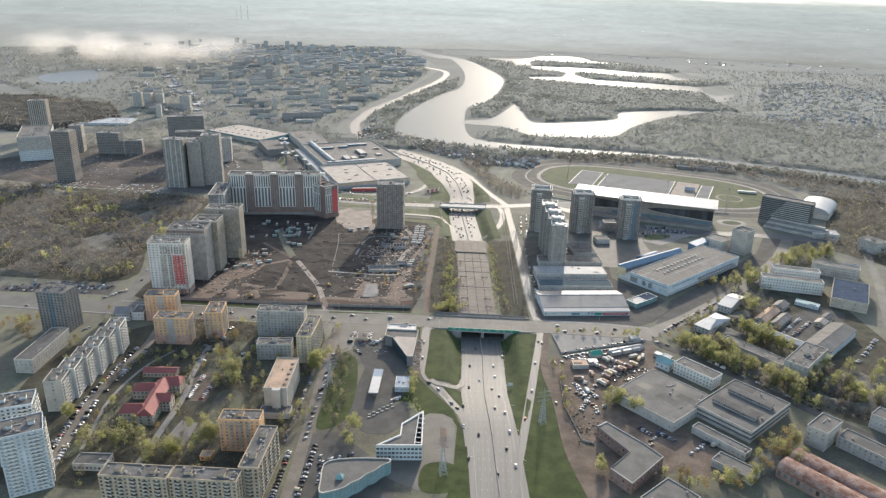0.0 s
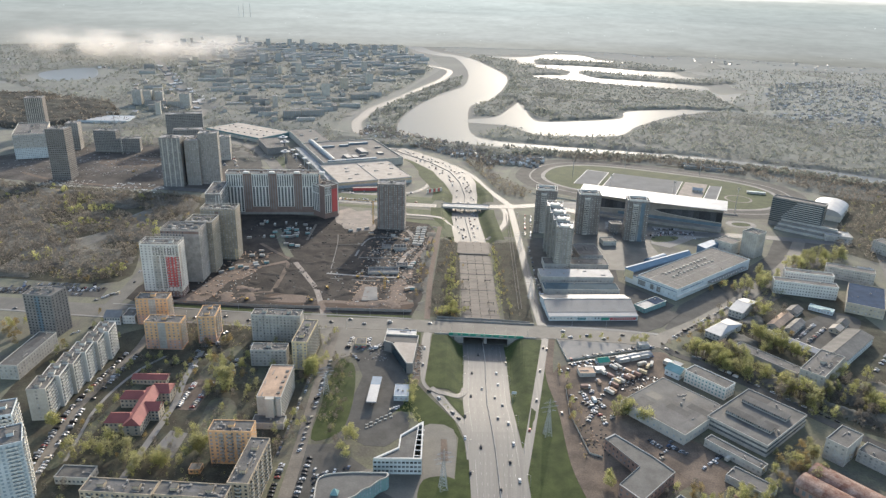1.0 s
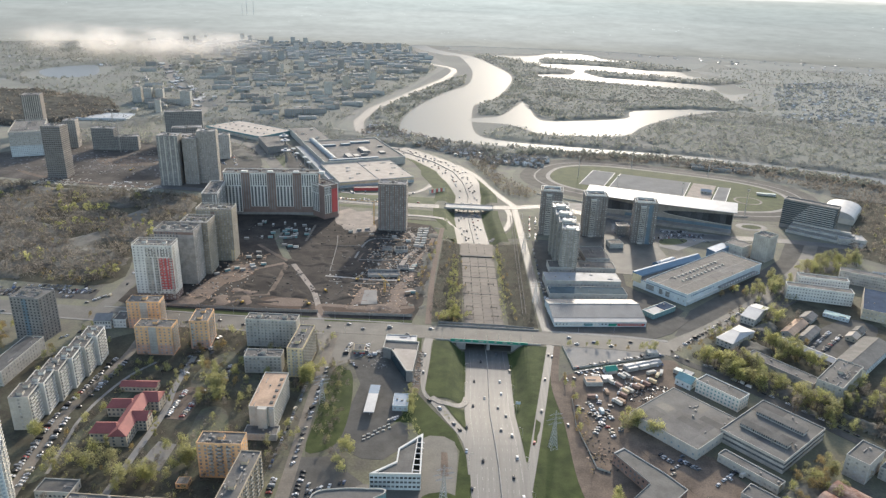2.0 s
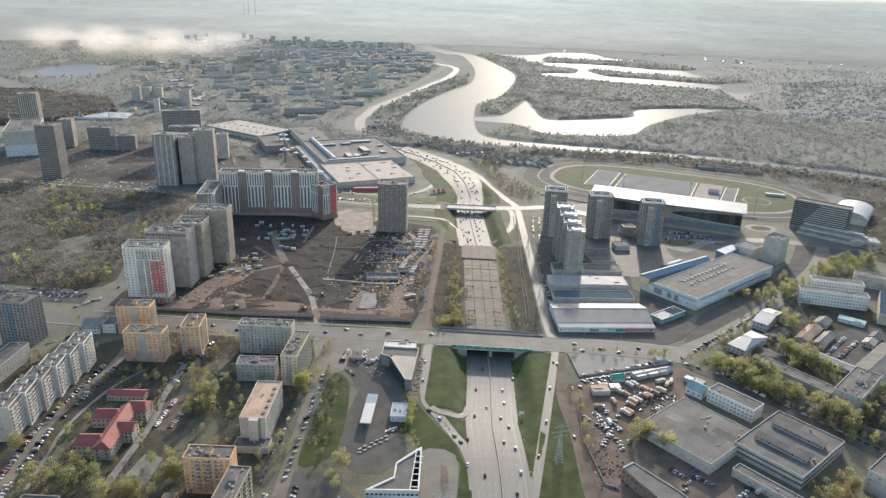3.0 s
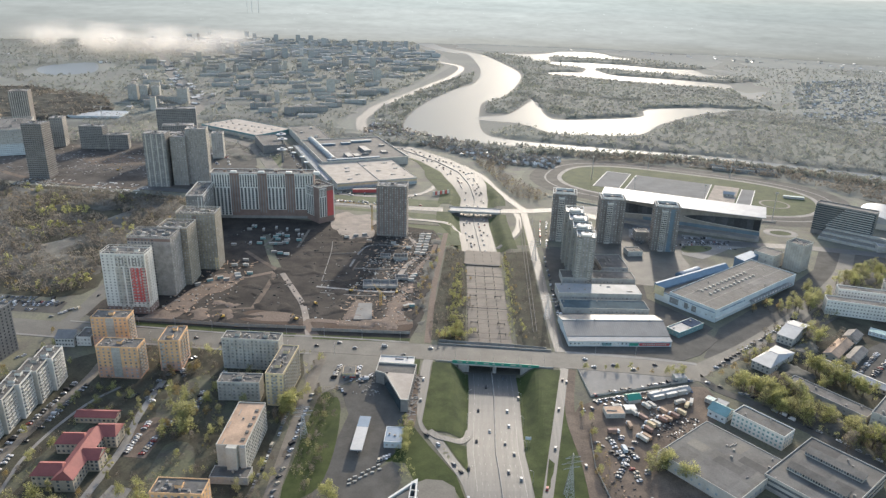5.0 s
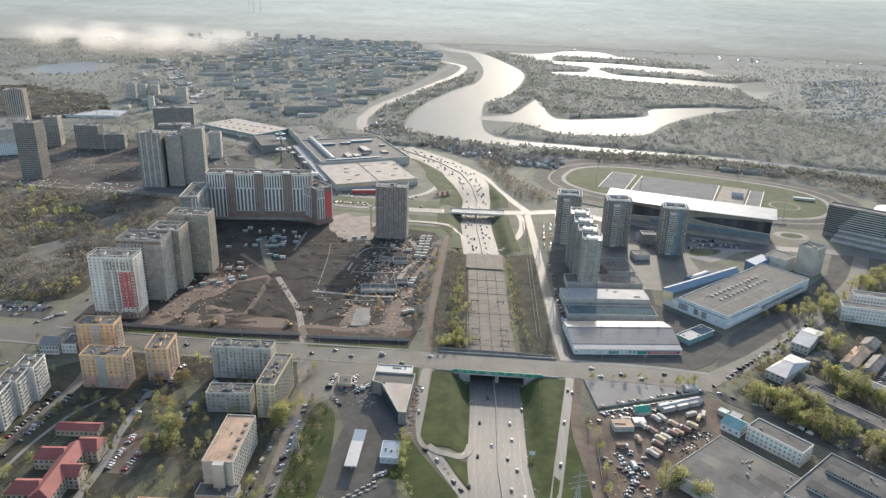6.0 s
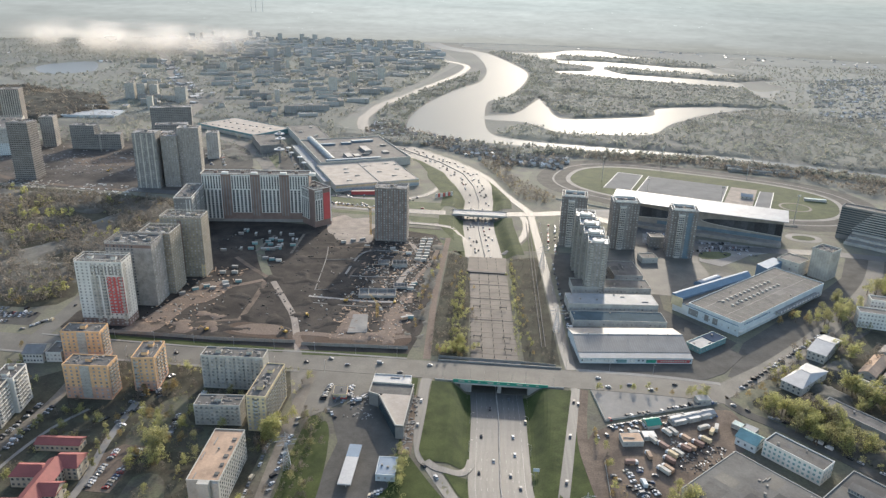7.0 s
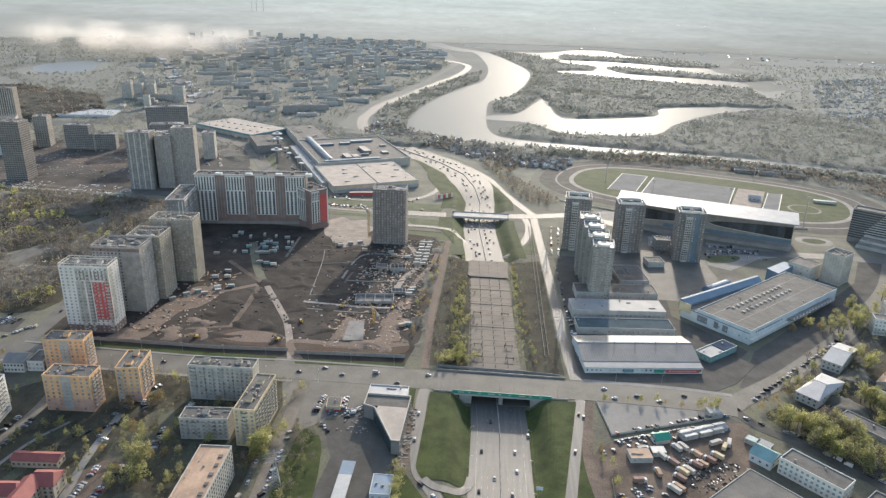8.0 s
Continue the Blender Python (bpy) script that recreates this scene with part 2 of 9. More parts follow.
class Shape:
    """Vertices and faces of one part."""

    def __init__(self):
        self.v, self.f = [], []

    def face(self, pts):
        k = len(self.v)
        self.v += [tuple(p) for p in pts]
        self.f.append(tuple(range(k, k + len(pts))))
        return self

    def box(self, x0, y0, z0, x1, y1, z1, bottom=True):
        k = len(self.v)
        self.v += [(x0, y0, z0), (x1, y0, z0), (x1, y1, z0), (x0, y1, z0), (x0, y0, z1), (x1, y0, z1), (x1, y1, z1), (x0, y1, z1)]
        fs = [(4, 5, 6, 7), (0, 1, 5, 4), (1, 2, 6, 5), (2, 3, 7, 6), (3, 0, 4, 7)]
        if bottom:
            fs.append((3, 2, 1, 0))
        self.f += [tuple(k + i for i in f) for f in fs]
        return self

    def prism(self, poly, z0, z1, top=True, bottom=True):
        k, n = len(self.v), len(poly)
        self.v += [(p[0], p[1], z0) for p in poly] + [(p[0], p[1], z1) for p in poly]
        for i in range(n):
            j = (i + 1) % n
            self.f.append((k + i, k + j, k + n + j, k + n + i))
        if top:
            self.f.append(tuple(k + n + i for i in range(n)))
        if bottom:
            self.f.append(tuple(k + i for i in reversed(range(n))))
        return self

    def ring(self, poly, inner, z0, z1):
        """A rim between two outlines of equal length."""
        k, n = len(self.v), len(poly)
        for pts, z in ((poly, z0), (poly, z1), (inner, z1), (inner, z0)):
            self.v += [(p[0], p[1], z) for p in pts]
        for i in range(n):
            j = (i + 1) % n
            for a, b in ((0, 1), (1, 2), (2, 3)):
                self.f.append((k + a * n + i, k + a * n + j, k + b * n + j, k + b * n + i))
        return self

    def tube(self, a, b, r0, r1=None, seg=6):
        r1 = r0 if r1 is None else r1
        a, b = Vector(a), Vector(b)
        q = (b - a).to_track_quat("Z", "Y")
        k = len(self.v)
        for p, r in ((a, r0), (b, r1)):
            for i in range(seg):
                t = 2 * math.pi * i / seg
                self.v.append(tuple(p + q @ Vector((r * math.cos(t), r * math.sin(t), 0))))
        for i in range(seg):
            j = (i + 1) % seg
            self.f.append((k + i, k + j, k + seg + j, k + seg + i))
        self.f.append(tuple(k + seg + i for i in range(seg)))
        self.f.append(tuple(k + i for i in reversed(range(seg))))
        return self

    def mesh(self, name, material):
        me = bpy.data.meshes.new(name)
        me.from_pydata(self.v, [], self.f)
        me.materials.append(material)
        me.update()
        return me


def part(name, shape, material, parent=None, label="", kind="", at=None):
    """Links a shape (or a ready mesh) as one mesh object under a thing or a part."""
    me = shape if isinstance(shape, bpy.types.Mesh) else shape.mesh(name, material)
    ob = new(name, me)
    ob.parent = parent
    if at is not None:
        ob.matrix_basis = at
    if label:
        ob["label"] = label
    if kind:
        ob["kind"] = kind
    return ob


def thing(name, label, category, m=None, group="", kind=""):
    ob = tagged(new(name), label, category, group, kind)
    if m is not None:
        ob.matrix_basis = m
    return ob


def smooth(pts, steps=6, closed=False):
    """A Catmull-Rom curve through the points."""
    out, n = [], len(pts)
    for i in range(n if closed else n - 1):
        if closed:
            p = [Vector(pts[(i + k) % n]) for k in (-1, 0, 1, 2)]
        else:
            p = [Vector(pts[min(max(i + k, 0), n - 1)]) for k in (-1, 0, 1, 2)]
        for s in range(steps):
            t = s / steps
            out.append(0.5 * (2 * p[1] + (p[2] - p[0]) * t + (2 * p[0] - 5 * p[1] + 4 * p[2] - p[3]) * t * t + (3 * p[1] - p[0] - 3 * p[2] + p[3]) * t ** 3))
    if not closed:
        out.append(Vector(pts[-1]))
    return [(p[0], p[1]) for p in out]


def step(a, b, x):
    t = min(1, max(0, (x - a) / (b - a)))
    return t * t * (3 - 2 * t)


# ---- the lie of the land ----
AXIS = [(300, 52), (430, 43.5), (493, 37.5), (573, 35.8), (640, 31), (820, 20.7), (877, 17), (989, 4), (1060, 0), (1104, 0), (1170, -12), (1240, -32), (1310, -75), (1383, -140), (1450, -205)]


def axis_x(y):
    """The highway's middle."""
    for (y0, x0), (y1, x1) in zip(AXIS, AXIS[1:]):
        if y <= y1:
            return x0 + (x1 - x0) * max(0, y - y0) / (y1 - y0)
    return AXIS[-1][1]


def half_width(y):
    """Half the width of the far highway, which opens out past the cross road."""
    return 20 + 11 * step(1090, 1210, y)


def sunk(y):
    """How deep the highway lies under the ground."""
    if y < 640:
        return 10 * step(440, 570, y) * (1 - step(636, 640, y))
    return 7 * step(864, 868, y) * (1 - step(1070, 1180, y))


def land(x, y):
    d = sunk(y)
    if d == 0:
        return 0.0
    return -d * (1 - step(21, 36, abs(x - axis_x(y))))


def drape(name, pts, material, lift, label="", category="", kind="structure", parent=None):
    """A flat patch of ground with the given outline."""
    s = Shape()
    s.prism(pts, -0.2, lift, bottom=False)
    ob = part(name, s, material, parent)
    return tagged(ob, label, category, "", kind)


def strip(name, pts, width, material, lift, label="", category="road", steps=6, parent=None, shift=0.0, kind="structure", kerb=True):
    """A band along a curve that follows the land."""
    line = smooth(pts, steps)
    s = Shape()
    rows = []
    for i, p in enumerate(line):
        a, b = Vector(line[max(i - 1, 0)]), Vector(line[min(i + 1, len(line) - 1)])
        d = (b - a).normalized()
        nrm = Vector((-d[1], d[0]))
        w = width(i / (len(line) - 1)) if callable(width) else width
        l, r = Vector(p) + nrm * (w / 2 + shift), Vector(p) - nrm * (w / 2 - shift)
        rows.append((l, r))
    for l, r in rows:
        zl, zr = land(*l) + lift, land(*r) + lift
        s.v += [(l[0], l[1], zl - 0.3), (l[0], l[1], zl), (r[0], r[1], zr), (r[0], r[1], zr - 0.3)]
    for i in range(len(rows) - 1):
        k = 4 * i
        for c in range(3):
            s.f.append((k + c, k + 4 + c, k + 5 + c, k + 1 + c))
    ob = part(name, s, material, parent)
    if parent is None:
        tagged(ob, label, category, "", kind)
    return ob

# ---- ground, water and roads ----


def build_ground():
    def lines(lo, hi, dense, a, b, extra):
        out = set(extra)
        v = a
        while v <= b:
            out.add(round(v, 2))
            v += dense
        for end, sign in ((a, -1), (b, 1)):
            v, gap = end, dense
            while lo < v < hi:
                gap *= 1.35
                v += sign * gap
                out.add(round(min(max(v, lo), hi), 2))
        return sorted(out)

    xs = lines(-5200, 5200, 3.5, -85, 130, [])
    ys = lines(-600, 5200, 5, 420, 660, [636, 637, 638, 639, 640, 864, 865, 866, 867, 868])
    ys = sorted(set(ys) | {870 + 8 * i for i in range(42)})
    v = [(x, y, land(x, y)) for y in ys for x in xs]
    nx = len(xs)
    f = [(j * nx + i, j * nx + i + 1, (j + 1) * nx + i + 1, (j + 1) * nx + i) for j in range(len(ys) - 1) for i in range(nx - 1)]
    s = Shape()
    s.v, s.f = v, f
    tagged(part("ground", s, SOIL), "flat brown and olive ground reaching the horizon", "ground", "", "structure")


build_ground()

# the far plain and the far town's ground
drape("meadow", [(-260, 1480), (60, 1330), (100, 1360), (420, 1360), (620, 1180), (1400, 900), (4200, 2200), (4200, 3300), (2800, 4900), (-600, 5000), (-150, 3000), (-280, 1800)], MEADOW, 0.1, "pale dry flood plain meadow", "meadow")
drape("town_ground", [(-260, 1480), (-280, 1800), (-150, 3000), (-600, 5000), (-2800, 4900), (-4400, 3000), (-2400, 1900), (-1400, 2000), (-700, 1750), (-480, 1440)], TOWNSOIL, 0.08, "ground of the far town, paled for haze", "ground")

# water
RIVER = [(-520, 4450), (-427, 4022), (-308, 3697), (-194, 3512), (-122, 3447), (-46, 2885), (-47, 2446), (-105, 2252), (-162, 1986), (-184, 1752), (-165, 1571), (-87, 1520), (3, 1487), (208, 1454), (355, 1440), (500, 1408), (613, 1367), (715, 1303), (900, 1180),
         (930, 1215), (735, 1345), (621, 1392), (500, 1440), (360, 1470), (213, 1494), (60, 1530), (0, 1601), (-16, 1827), (-12, 2018), (24, 2079), (78, 2334), (107, 2733), (40, 3100), (-60, 3475), (-240, 3760), (-340, 4060), (-440, 4450)]
drape("river", smooth(RIVER, 4, True), WATER, 0.3, "broad bright river winding through the flood plain", "river")
OXBOW = [(-18, 1790), (55, 1841), (100, 2000), (135, 2125), (142, 1985), (150, 1850), (190, 1797), (383, 1880), (429, 2009), (606, 2075), (675, 2059), (544, 1956), (417, 1787), (343, 1649), (226, 1621), (147, 1627), (83, 1724), (-10, 1745)]
drape("oxbow_lake", smooth(OXBOW, 4, True), BACKWATER, 0.32, "curved oxbow lake shining in the flood plain", "lake")
for lift, arm in ((0.31, [(25, 3591), (149, 3580), (259, 3656), (337, 3788), (478, 3813), (547, 3711), (579, 3572), (717, 3484), (588, 3462), (390, 3497), (263, 3505), (245, 3200), (175, 3228), (176, 3385), (94, 3437)]),
                  (0.33, [(235, 3249), (503, 3226), (711, 3118), (821, 3113), (833, 2956), (935, 2915), (812, 2840), (668, 2921), (492, 3000), (424, 3061), (393, 2850), (346, 2840), (378, 3044), (261, 3114)]),
                  (0.35, [(208, 2805), (262, 2842), (346, 2860), (407, 2930), (461, 2797), (630, 2747), (818, 2662), (810, 2515), (830, 2440), (906, 2489), (812, 2293), (781, 2296), (795, 2384), (717, 2435), (586, 2547), (414, 2614), (388, 2690), (286, 2654), (242, 2708)])):
    drape("backwater_lake", smooth(arm, 4, True), BACKWATER, lift, "long backwater arm between wooded spits", "lake")
drape("pond", smooth([(-1517, 2385), (-1519, 2528), (-1436, 2590), (-1301, 2360), (-1296, 2209), (-1416, 2252)], 5, True), POND, 0.3, "small pale pond at the town's edge", "pond")

# grass and bare soil
drape("grass_verge", [(-60, 606), (-27, 606), (-24, 515), (-8, 490), (12, 462), (24, 425), (27, 380), (33, 330), (5, 330), (15, 372), (16, 440), (10, 452), (-14, 453), (-22, 470), (-40, 470), (-32, 560), (-36, 606)], GRASS, 0.06, "green grass verge beside the ramp", "grass")
# The dark soil tone here carries the blocks' shade in its colour.
drape("estate_ground", [(-330, 345), (-112, 345), (-118, 606), (-255, 606), (-300, 580), (-360, 520)], YARD, 0.03, "worn ground of the housing estate, toned for shade", "ground")
drape("junction", [(-128, 607), (-58, 607), (-56, 588), (-76, 566), (-96, 545), (-113, 560)], STREET, 0.185, "pale dusty street junction", "junction")
drape("works_ground", smooth([(222, 600), (265, 560), (300, 520), (345, 470), (430, 500), (440, 640), (420, 780), (360, 740), (300, 660), (250, 625)], 4, True), YARD, 0.035, "dark weedy ground among the workshops", "scrub")
drape("woodland_floor", smooth([(-900, 900), (-760, 1040), (-400, 1015), (-380, 900), (-395, 800), (-372, 690), (-520, 684), (-900, 690)], 4, True), YARD, 0.05, "dark weedy woodland floor", "scrub")
drape("scrub_strip", smooth([(-70, 445), (-78, 520), (-92, 556), (-102, 560), (-97, 470), (-90, 420)], 4, True), SCRUB, 0.06, "weedy strip with young shrubs", "scrub")
drape("grass_field", [(64, 360), (110, 360), (101, 415), (97, 475), (90, 540), (94, 604), (88, 604), (66, 430)], GRASS, 0.06, "green grass strip under the power line", "grass")


def slope_grass(name, x0, x1, y0, y1, label):
    """Grass on the cutting's slope, from the highway's edge outward."""
    s = Shape()
    ny, nx = 40, 12
    for j in range(ny + 1):
        y = y0 + (y1 - y0) * j / ny
        for i in range(nx + 1):
            a, b = x0(y), x1(y)
            x = a + (b - a) * i / nx
            s.v.append((x, y, land(x, y) + 0.32))
    for j in range(ny):
        for i in range(nx):
            k = j * (nx + 1) + i
            s.f.append((k, k + 1, k + nx + 2, k + nx + 1))
    tagged(part(name, s, GRASS), label, "grass", "", "structure")


slope_grass("grass_slope", lambda y: -16 + 8 * (1 - step(498, 520, y)) + 0.0 * y, lambda y: axis_x(y) - 20, 507, 603, "mown green grass bank between ramp and highway")
slope_grass("grass_slope", lambda y: min(-7 + (502 - y) * 0.595 + 6, axis_x(y) - 20.2), lambda y: axis_x(y) - 20, 465, 498, "green grass wedge between ramp and highway")
slope_grass("grass_slope", lambda y: axis_x(y) + 20, lambda y: 64 + (y - 430) * 0.148, 432, 603, "green grass bank beside the service road")
slope_grass("grass_slope", lambda y: axis_x(y) - 52 + 20 * step(985, 900, y), lambda y: axis_x(y) - 20, 885, 1018, "green grass bank beside the far highway")
slope_grass("grass_slope", lambda y: axis_x(y) + 20, lambda y: axis_x(y) + 44, 885, 1018, "green grass bank inside the far ramp")
slope_grass("grass_slope", lambda y: axis_x(y) + half_width(y), lambda y: axis_x(y) + half_width(y) + 26 * step(1215, 1075, y), 1060, 1215, "green grass wedge beside the far junction")
slope_grass("grass_slope", lambda y: axis_x(y) - half_width(y) - 24 * step(1330, 1200, y) - 8, lambda y: axis_x(y) - half_width(y), 1058, 1330, "green grass wedge along the curving highway")
drape("grass_band", [(-215, 1045), (-110, 1040), (-50, 1038), (-45, 1062), (-100, 1070), (-215, 1078)], VERGE, 0.07, "green roadside grass band", "grass")
drape("grass_band", [(-215, 1020), (-50, 1004), (-46, 985), (-75, 975), (-90, 1000), (-215, 1006)], VERGE, 0.07, "green roadside grass band", "grass")
drape("grass_band", [(-84, 958), (-29, 956), (-14, 936), (-9, 887), (-27, 884), (-46, 937), (-84, 947)], VERGE, 0.08, "green grass below the slip road", "grass")
drape("grass_band", [(72, 1012), (77, 1028), (78, 960), (80, 903), (50, 896), (60, 925), (68, 950)], VERGE, 0.08, "green wedge between ramp and service road", "grass")
drape("grass_band", [(-232, 1077), (-151, 1086), (-98, 1072), (-33, 1070), (-33, 1062), (-98, 1060), (-222, 1036)], VERGE, 0.08, "green band beside the cross road", "grass")
drape("construction_ground", smooth([(-330, 642), (-130, 638), (-40, 642), (-38, 920), (-60, 960), (-190, 950), (-330, 945), (-380, 800), (-345, 700)], 5, True), DARKDIRT, 0.05, "dark churned earth of a construction site", "construction site")
drape("sand_heap_ground", smooth([(-188, 972), (-182, 944), (-176, 925), (-168, 918), (-160, 901), (-150, 904), (-146, 888), (-134, 896), (-119, 899), (-121, 925), (-128, 938), (-122, 960), (-135, 970), (-138, 990), (-158, 984), (-172, 996)], 3, True), SAND, 0.12, "pale sandy ground cleared by diggers", "sand")
drape("bare_ground", smooth([(-195, 656), (-60, 652), (-42, 676), (-70, 700), (-76, 676), (-140, 668), (-192, 680)], 5, True), REDDIRT, 0.11, "reddish bare soil along the fence", "soil")
drape("dirt_yard", smooth([(100, 552), (190, 590), (206, 582), (205, 550), (156, 507), (170, 470), (205, 440), (175, 400), (120, 366), (104, 380), (98, 480)], 4, True), DIRT, 0.05, "brown unpaved lorry yard", "yard")
# A paler sheet paints the sunlight that lies on this dirt.
drape("yard_sand", smooth([(160, 440), (168, 436), (178, 439), (192, 430), (207, 419), (204, 404), (190, 410), (176, 416), (170, 428)], 3, True), LANE, 0.1, "pale patch painted as sunlit dirt between the workshops", "soil")
drape("garage_yard", smooth([(335, 640), (348, 620), (374, 612), (402, 645), (428, 684), (410, 702), (384, 688), (360, 668)], 3, True), ASPHALT, 0.1, "dark asphalt yard between garages and sheds", "yard")
drape("vacant_lot", [(104, 607), (183, 606), (198, 600), (168, 588), (110, 566)], PAVING, 0.06, "pale paved vacant lot", "lot")
drape("plaza", smooth([(-14, 450), (12, 450), (15, 400), (13, 368), (-6, 362), (-46, 385), (-46, 398), (-10, 398)], 3, True), STREET, 0.09, "pale concrete forecourt", "forecourt")
# The darker asphalt tone also stands in for the office's shade here.
drape("filling_station_ground", [(-76, 425), (-70, 520), (-84, 556), (-60, 575), (-30, 575), (-30, 480), (-46, 450), (-62, 432)], ASPHALT, 0.08, "grey filling station forecourt", "forecourt")
drape("parking_ground", [(-63, 431), (-47, 450), (-31, 471), (-22, 463), (-23, 442), (-37, 424), (-52, 424)], ASPHALT, 0.087, "grey car park behind the angular office", "car park")
drape("parking_ground", [(-100, 420), (-76, 424), (-46, 398), (-40, 382), (-26, 380), (-22, 340), (-90, 340)], ASPHALT, 0.075, "grey parking ground", "car park")
drape("parking_ground", [(-496, 660), (-375, 672), (-370, 648), (-496, 645)], ASPHALT, 0.07, "dark parking ground beside the avenue", "car park")
drape("market_square", [(245, 700), (330, 790), (400, 870), (440, 950), (530, 930), (420, 790), (330, 700), (262, 640), (215, 640)], ASPHALT, 0.05, "wide dark asphalt square before the market hall", "square")
drape("parking_ground", [(255, 940), (330, 960), (345, 935), (300, 918), (262, 918)], PAVING, 0.07, "pale car park between the towers", "car park")
drape("yard_ground", [(95, 640), (200, 650), (240, 700), (190, 760), (200, 900), (90, 900)], ASPHALT, 0.04, "grey yard ground between halls and towers", "yard")

drape("courtyard_parking", [(-214, 489), (-206, 500), (-190, 500), (-191, 455), (-206, 455)], DIRT, 0.16, "pale brown courtyard car park", "car park")
drape("courtyard_parking", [(-202, 398), (-199, 428), (-185, 426), (-184, 397)], PAVING, 0.09, "grey courtyard play ground", "yard")
drape("grass_strip", smooth([(-80, 455), (-76, 500), (-77, 525), (-84, 542), (-88, 525), (-84, 480)], 4, True), GRASS, 0.1, "green strip beside the forecourt", "grass")
drape("courtyard_lawn", smooth([(-190, 395), (-160, 392), (-150, 425), (-165, 470), (-184, 470), (-182, 430)], 4, True), SCRUB, 0.07, "shaded green courtyard lawn", "grass")
drape("courtyard_lawn", smooth([(-266, 382), (-256, 384), (-252, 440), (-246, 500), (-252, 502), (-260, 441)], 4, True), SCRUB, 0.07, "worn strip along the parked cars", "grass")
drape("courtyard_lawn", smooth([(-205, 500), (-150, 500), (-140, 520), (-175, 530), (-190, 560), (-205, 545)], 4, True), SCRUB, 0.07, "worn courtyard ground", "grass")
drape("tower_yard", [(205, 952), (210, 989), (242, 994), (234, 957)], PAVING, 0.09, "pale paved car park behind the towers", "car park")
drape("tower_yard", [(264, 935), (272, 966), (312, 969), (304, 941)], PAVING, 0.1, "pale paved car park behind the towers", "car park")
drape("tower_lawn", [(261, 903), (264, 925), (302, 931), (291, 911)], GRASS, 0.1, "green lawn before the towers", "grass")
drape("tower_yard", [(150, 1033), (155, 1077), (184, 1082), (177, 1030)], PAVING, 0.09, "pale paved yard beside the race track", "yard")
drape("tower_yard", [(84, 900), (84, 1000), (106, 1002), (98, 890)], SCRUB, 0.09, "grassy strip with parked cars", "yard")
drape("roundabout", [(410 + 22 * math.cos(k * math.pi / 10), 1000 + 17 * math.sin(k * math.pi / 10)) for k in range(20)], PAVING, 0.1, "pale turning circle before the hotel", "road")
drape("roundabout_lawn", [(410 + 14 * math.cos(k * math.pi / 10), 1000 + 9 * math.sin(k * math.pi / 10)) for k in range(20)], GRASS, 0.16, "green island of the turning circle", "grass")

drape("forecourt_strip", [(3, 437), (7.4, 437), (10, 412), (4.6, 412)], DIRT, 0.16, "brown soil strip in the forecourt", "soil")
drape("forecourt_lawn", smooth([(-6, 390), (15, 393), (17, 366), (-6, 363)], 4, True), GRASS, 0.15, "green patch round the pylon foot", "grass")
drape("deck_verge", [(-24, 642), (9, 642), (4, 770), (-4, 868), (-26, 880)], YARD, 0.05, "dark weedy ground beside the deck", "scrub")
drape("deck_verge", [(55, 642), (84, 640), (74, 880), (42, 868)], YARD, 0.05, "dark weedy ground beside the deck", "scrub")
drape("yard_ground", [(330, 480), (345, 550), (400, 600), (440, 560), (430, 490)], YARD, 0.06, "dark ground under the trees", "scrub")

# roads
highway_pts = [(axis_x(y), y) for y in range(300, 640, 20)] + [(axis_x(637), 637)]
highway = strip("highway", highway_pts, 40, HIGHWAY, 0.16, "wide pale dual highway in a cutting", steps=2)
far_pts = [(axis_x(y), y) for y in range(870, 1460, 15)]
highway_far = strip("highway", far_pts, lambda t: 2 * half_width(870 + 585 * t), HIGHWAY, 0.16, "pale dual highway curving away", steps=2)
river_road = strip("river_road", [(-205, 1450), (-255, 1560), (-283, 1680), (-284, 1757), (-278, 1892), (-233, 2100), (-179, 2370), (-135, 2582), (-116, 2825), (-147, 2961), (-260, 3100)], 24, HIGHWAY, 0.5, "pale road curving along the river bank")
avenue = strip("avenue", [(-700, 642), (-483, 625), (-357, 619), (-205, 616), (-130, 620), (-25, 620), (95, 620), (178, 617), (205, 612)], 26, STREET, 0.2, "wide dusty grey avenue")
strip("side_street", [(-350, 622), (-352, 670), (-362, 740), (-385, 820), (-420, 900)], 15, STREET, 0.19, "grey street running past the towers")
strip("side_street", [(-110, 606), (-108, 560), (-102, 470), (-97, 400), (-94, 340), (-92, 280)], 9, LANE, 0.19, "narrow grey street lined with parked cars")
strip("yard_path", [(-256, 386), (-264, 425), (-268, 445), (-268, 475), (-262, 510), (-250, 535)], 2.5, PAVING, 0.16, "narrow pale footpath")
strip("side_street", [(-262, 345), (-271, 386), (-279, 425), (-283, 445), (-283, 475), (-281, 510), (-280, 545), (-284, 578)], 8, LANE, 0.18, "narrow grey street lined with parked cars")
strip("yard_path", [(-207, 350), (-208, 376), (-209, 412), (-211, 463), (-218, 500), (-222, 548)], 5, PAVING, 0.17, "narrow pale yard road")
strip("ramp", [(-20, 607), (-21, 590), (-18, 540), (-14, 514), (-7, 502), (6, 480), (18, 460), (24, 440), (27, 415)], 8, HIGHWAY, 0.18, "curving pale slip road")
strip("ramp_link", [(-10, 507), (-3, 501), (5, 499.5), (12, 502), (17, 509), (18.5, 520)], 5.5, HIGHWAY, 0.5, "short link road round the grass bank")
strip("service_road", [(57, 370), (67, 430), (80, 515), (93, 607)], 7, HIGHWAY, 0.19, "narrow pale service road")
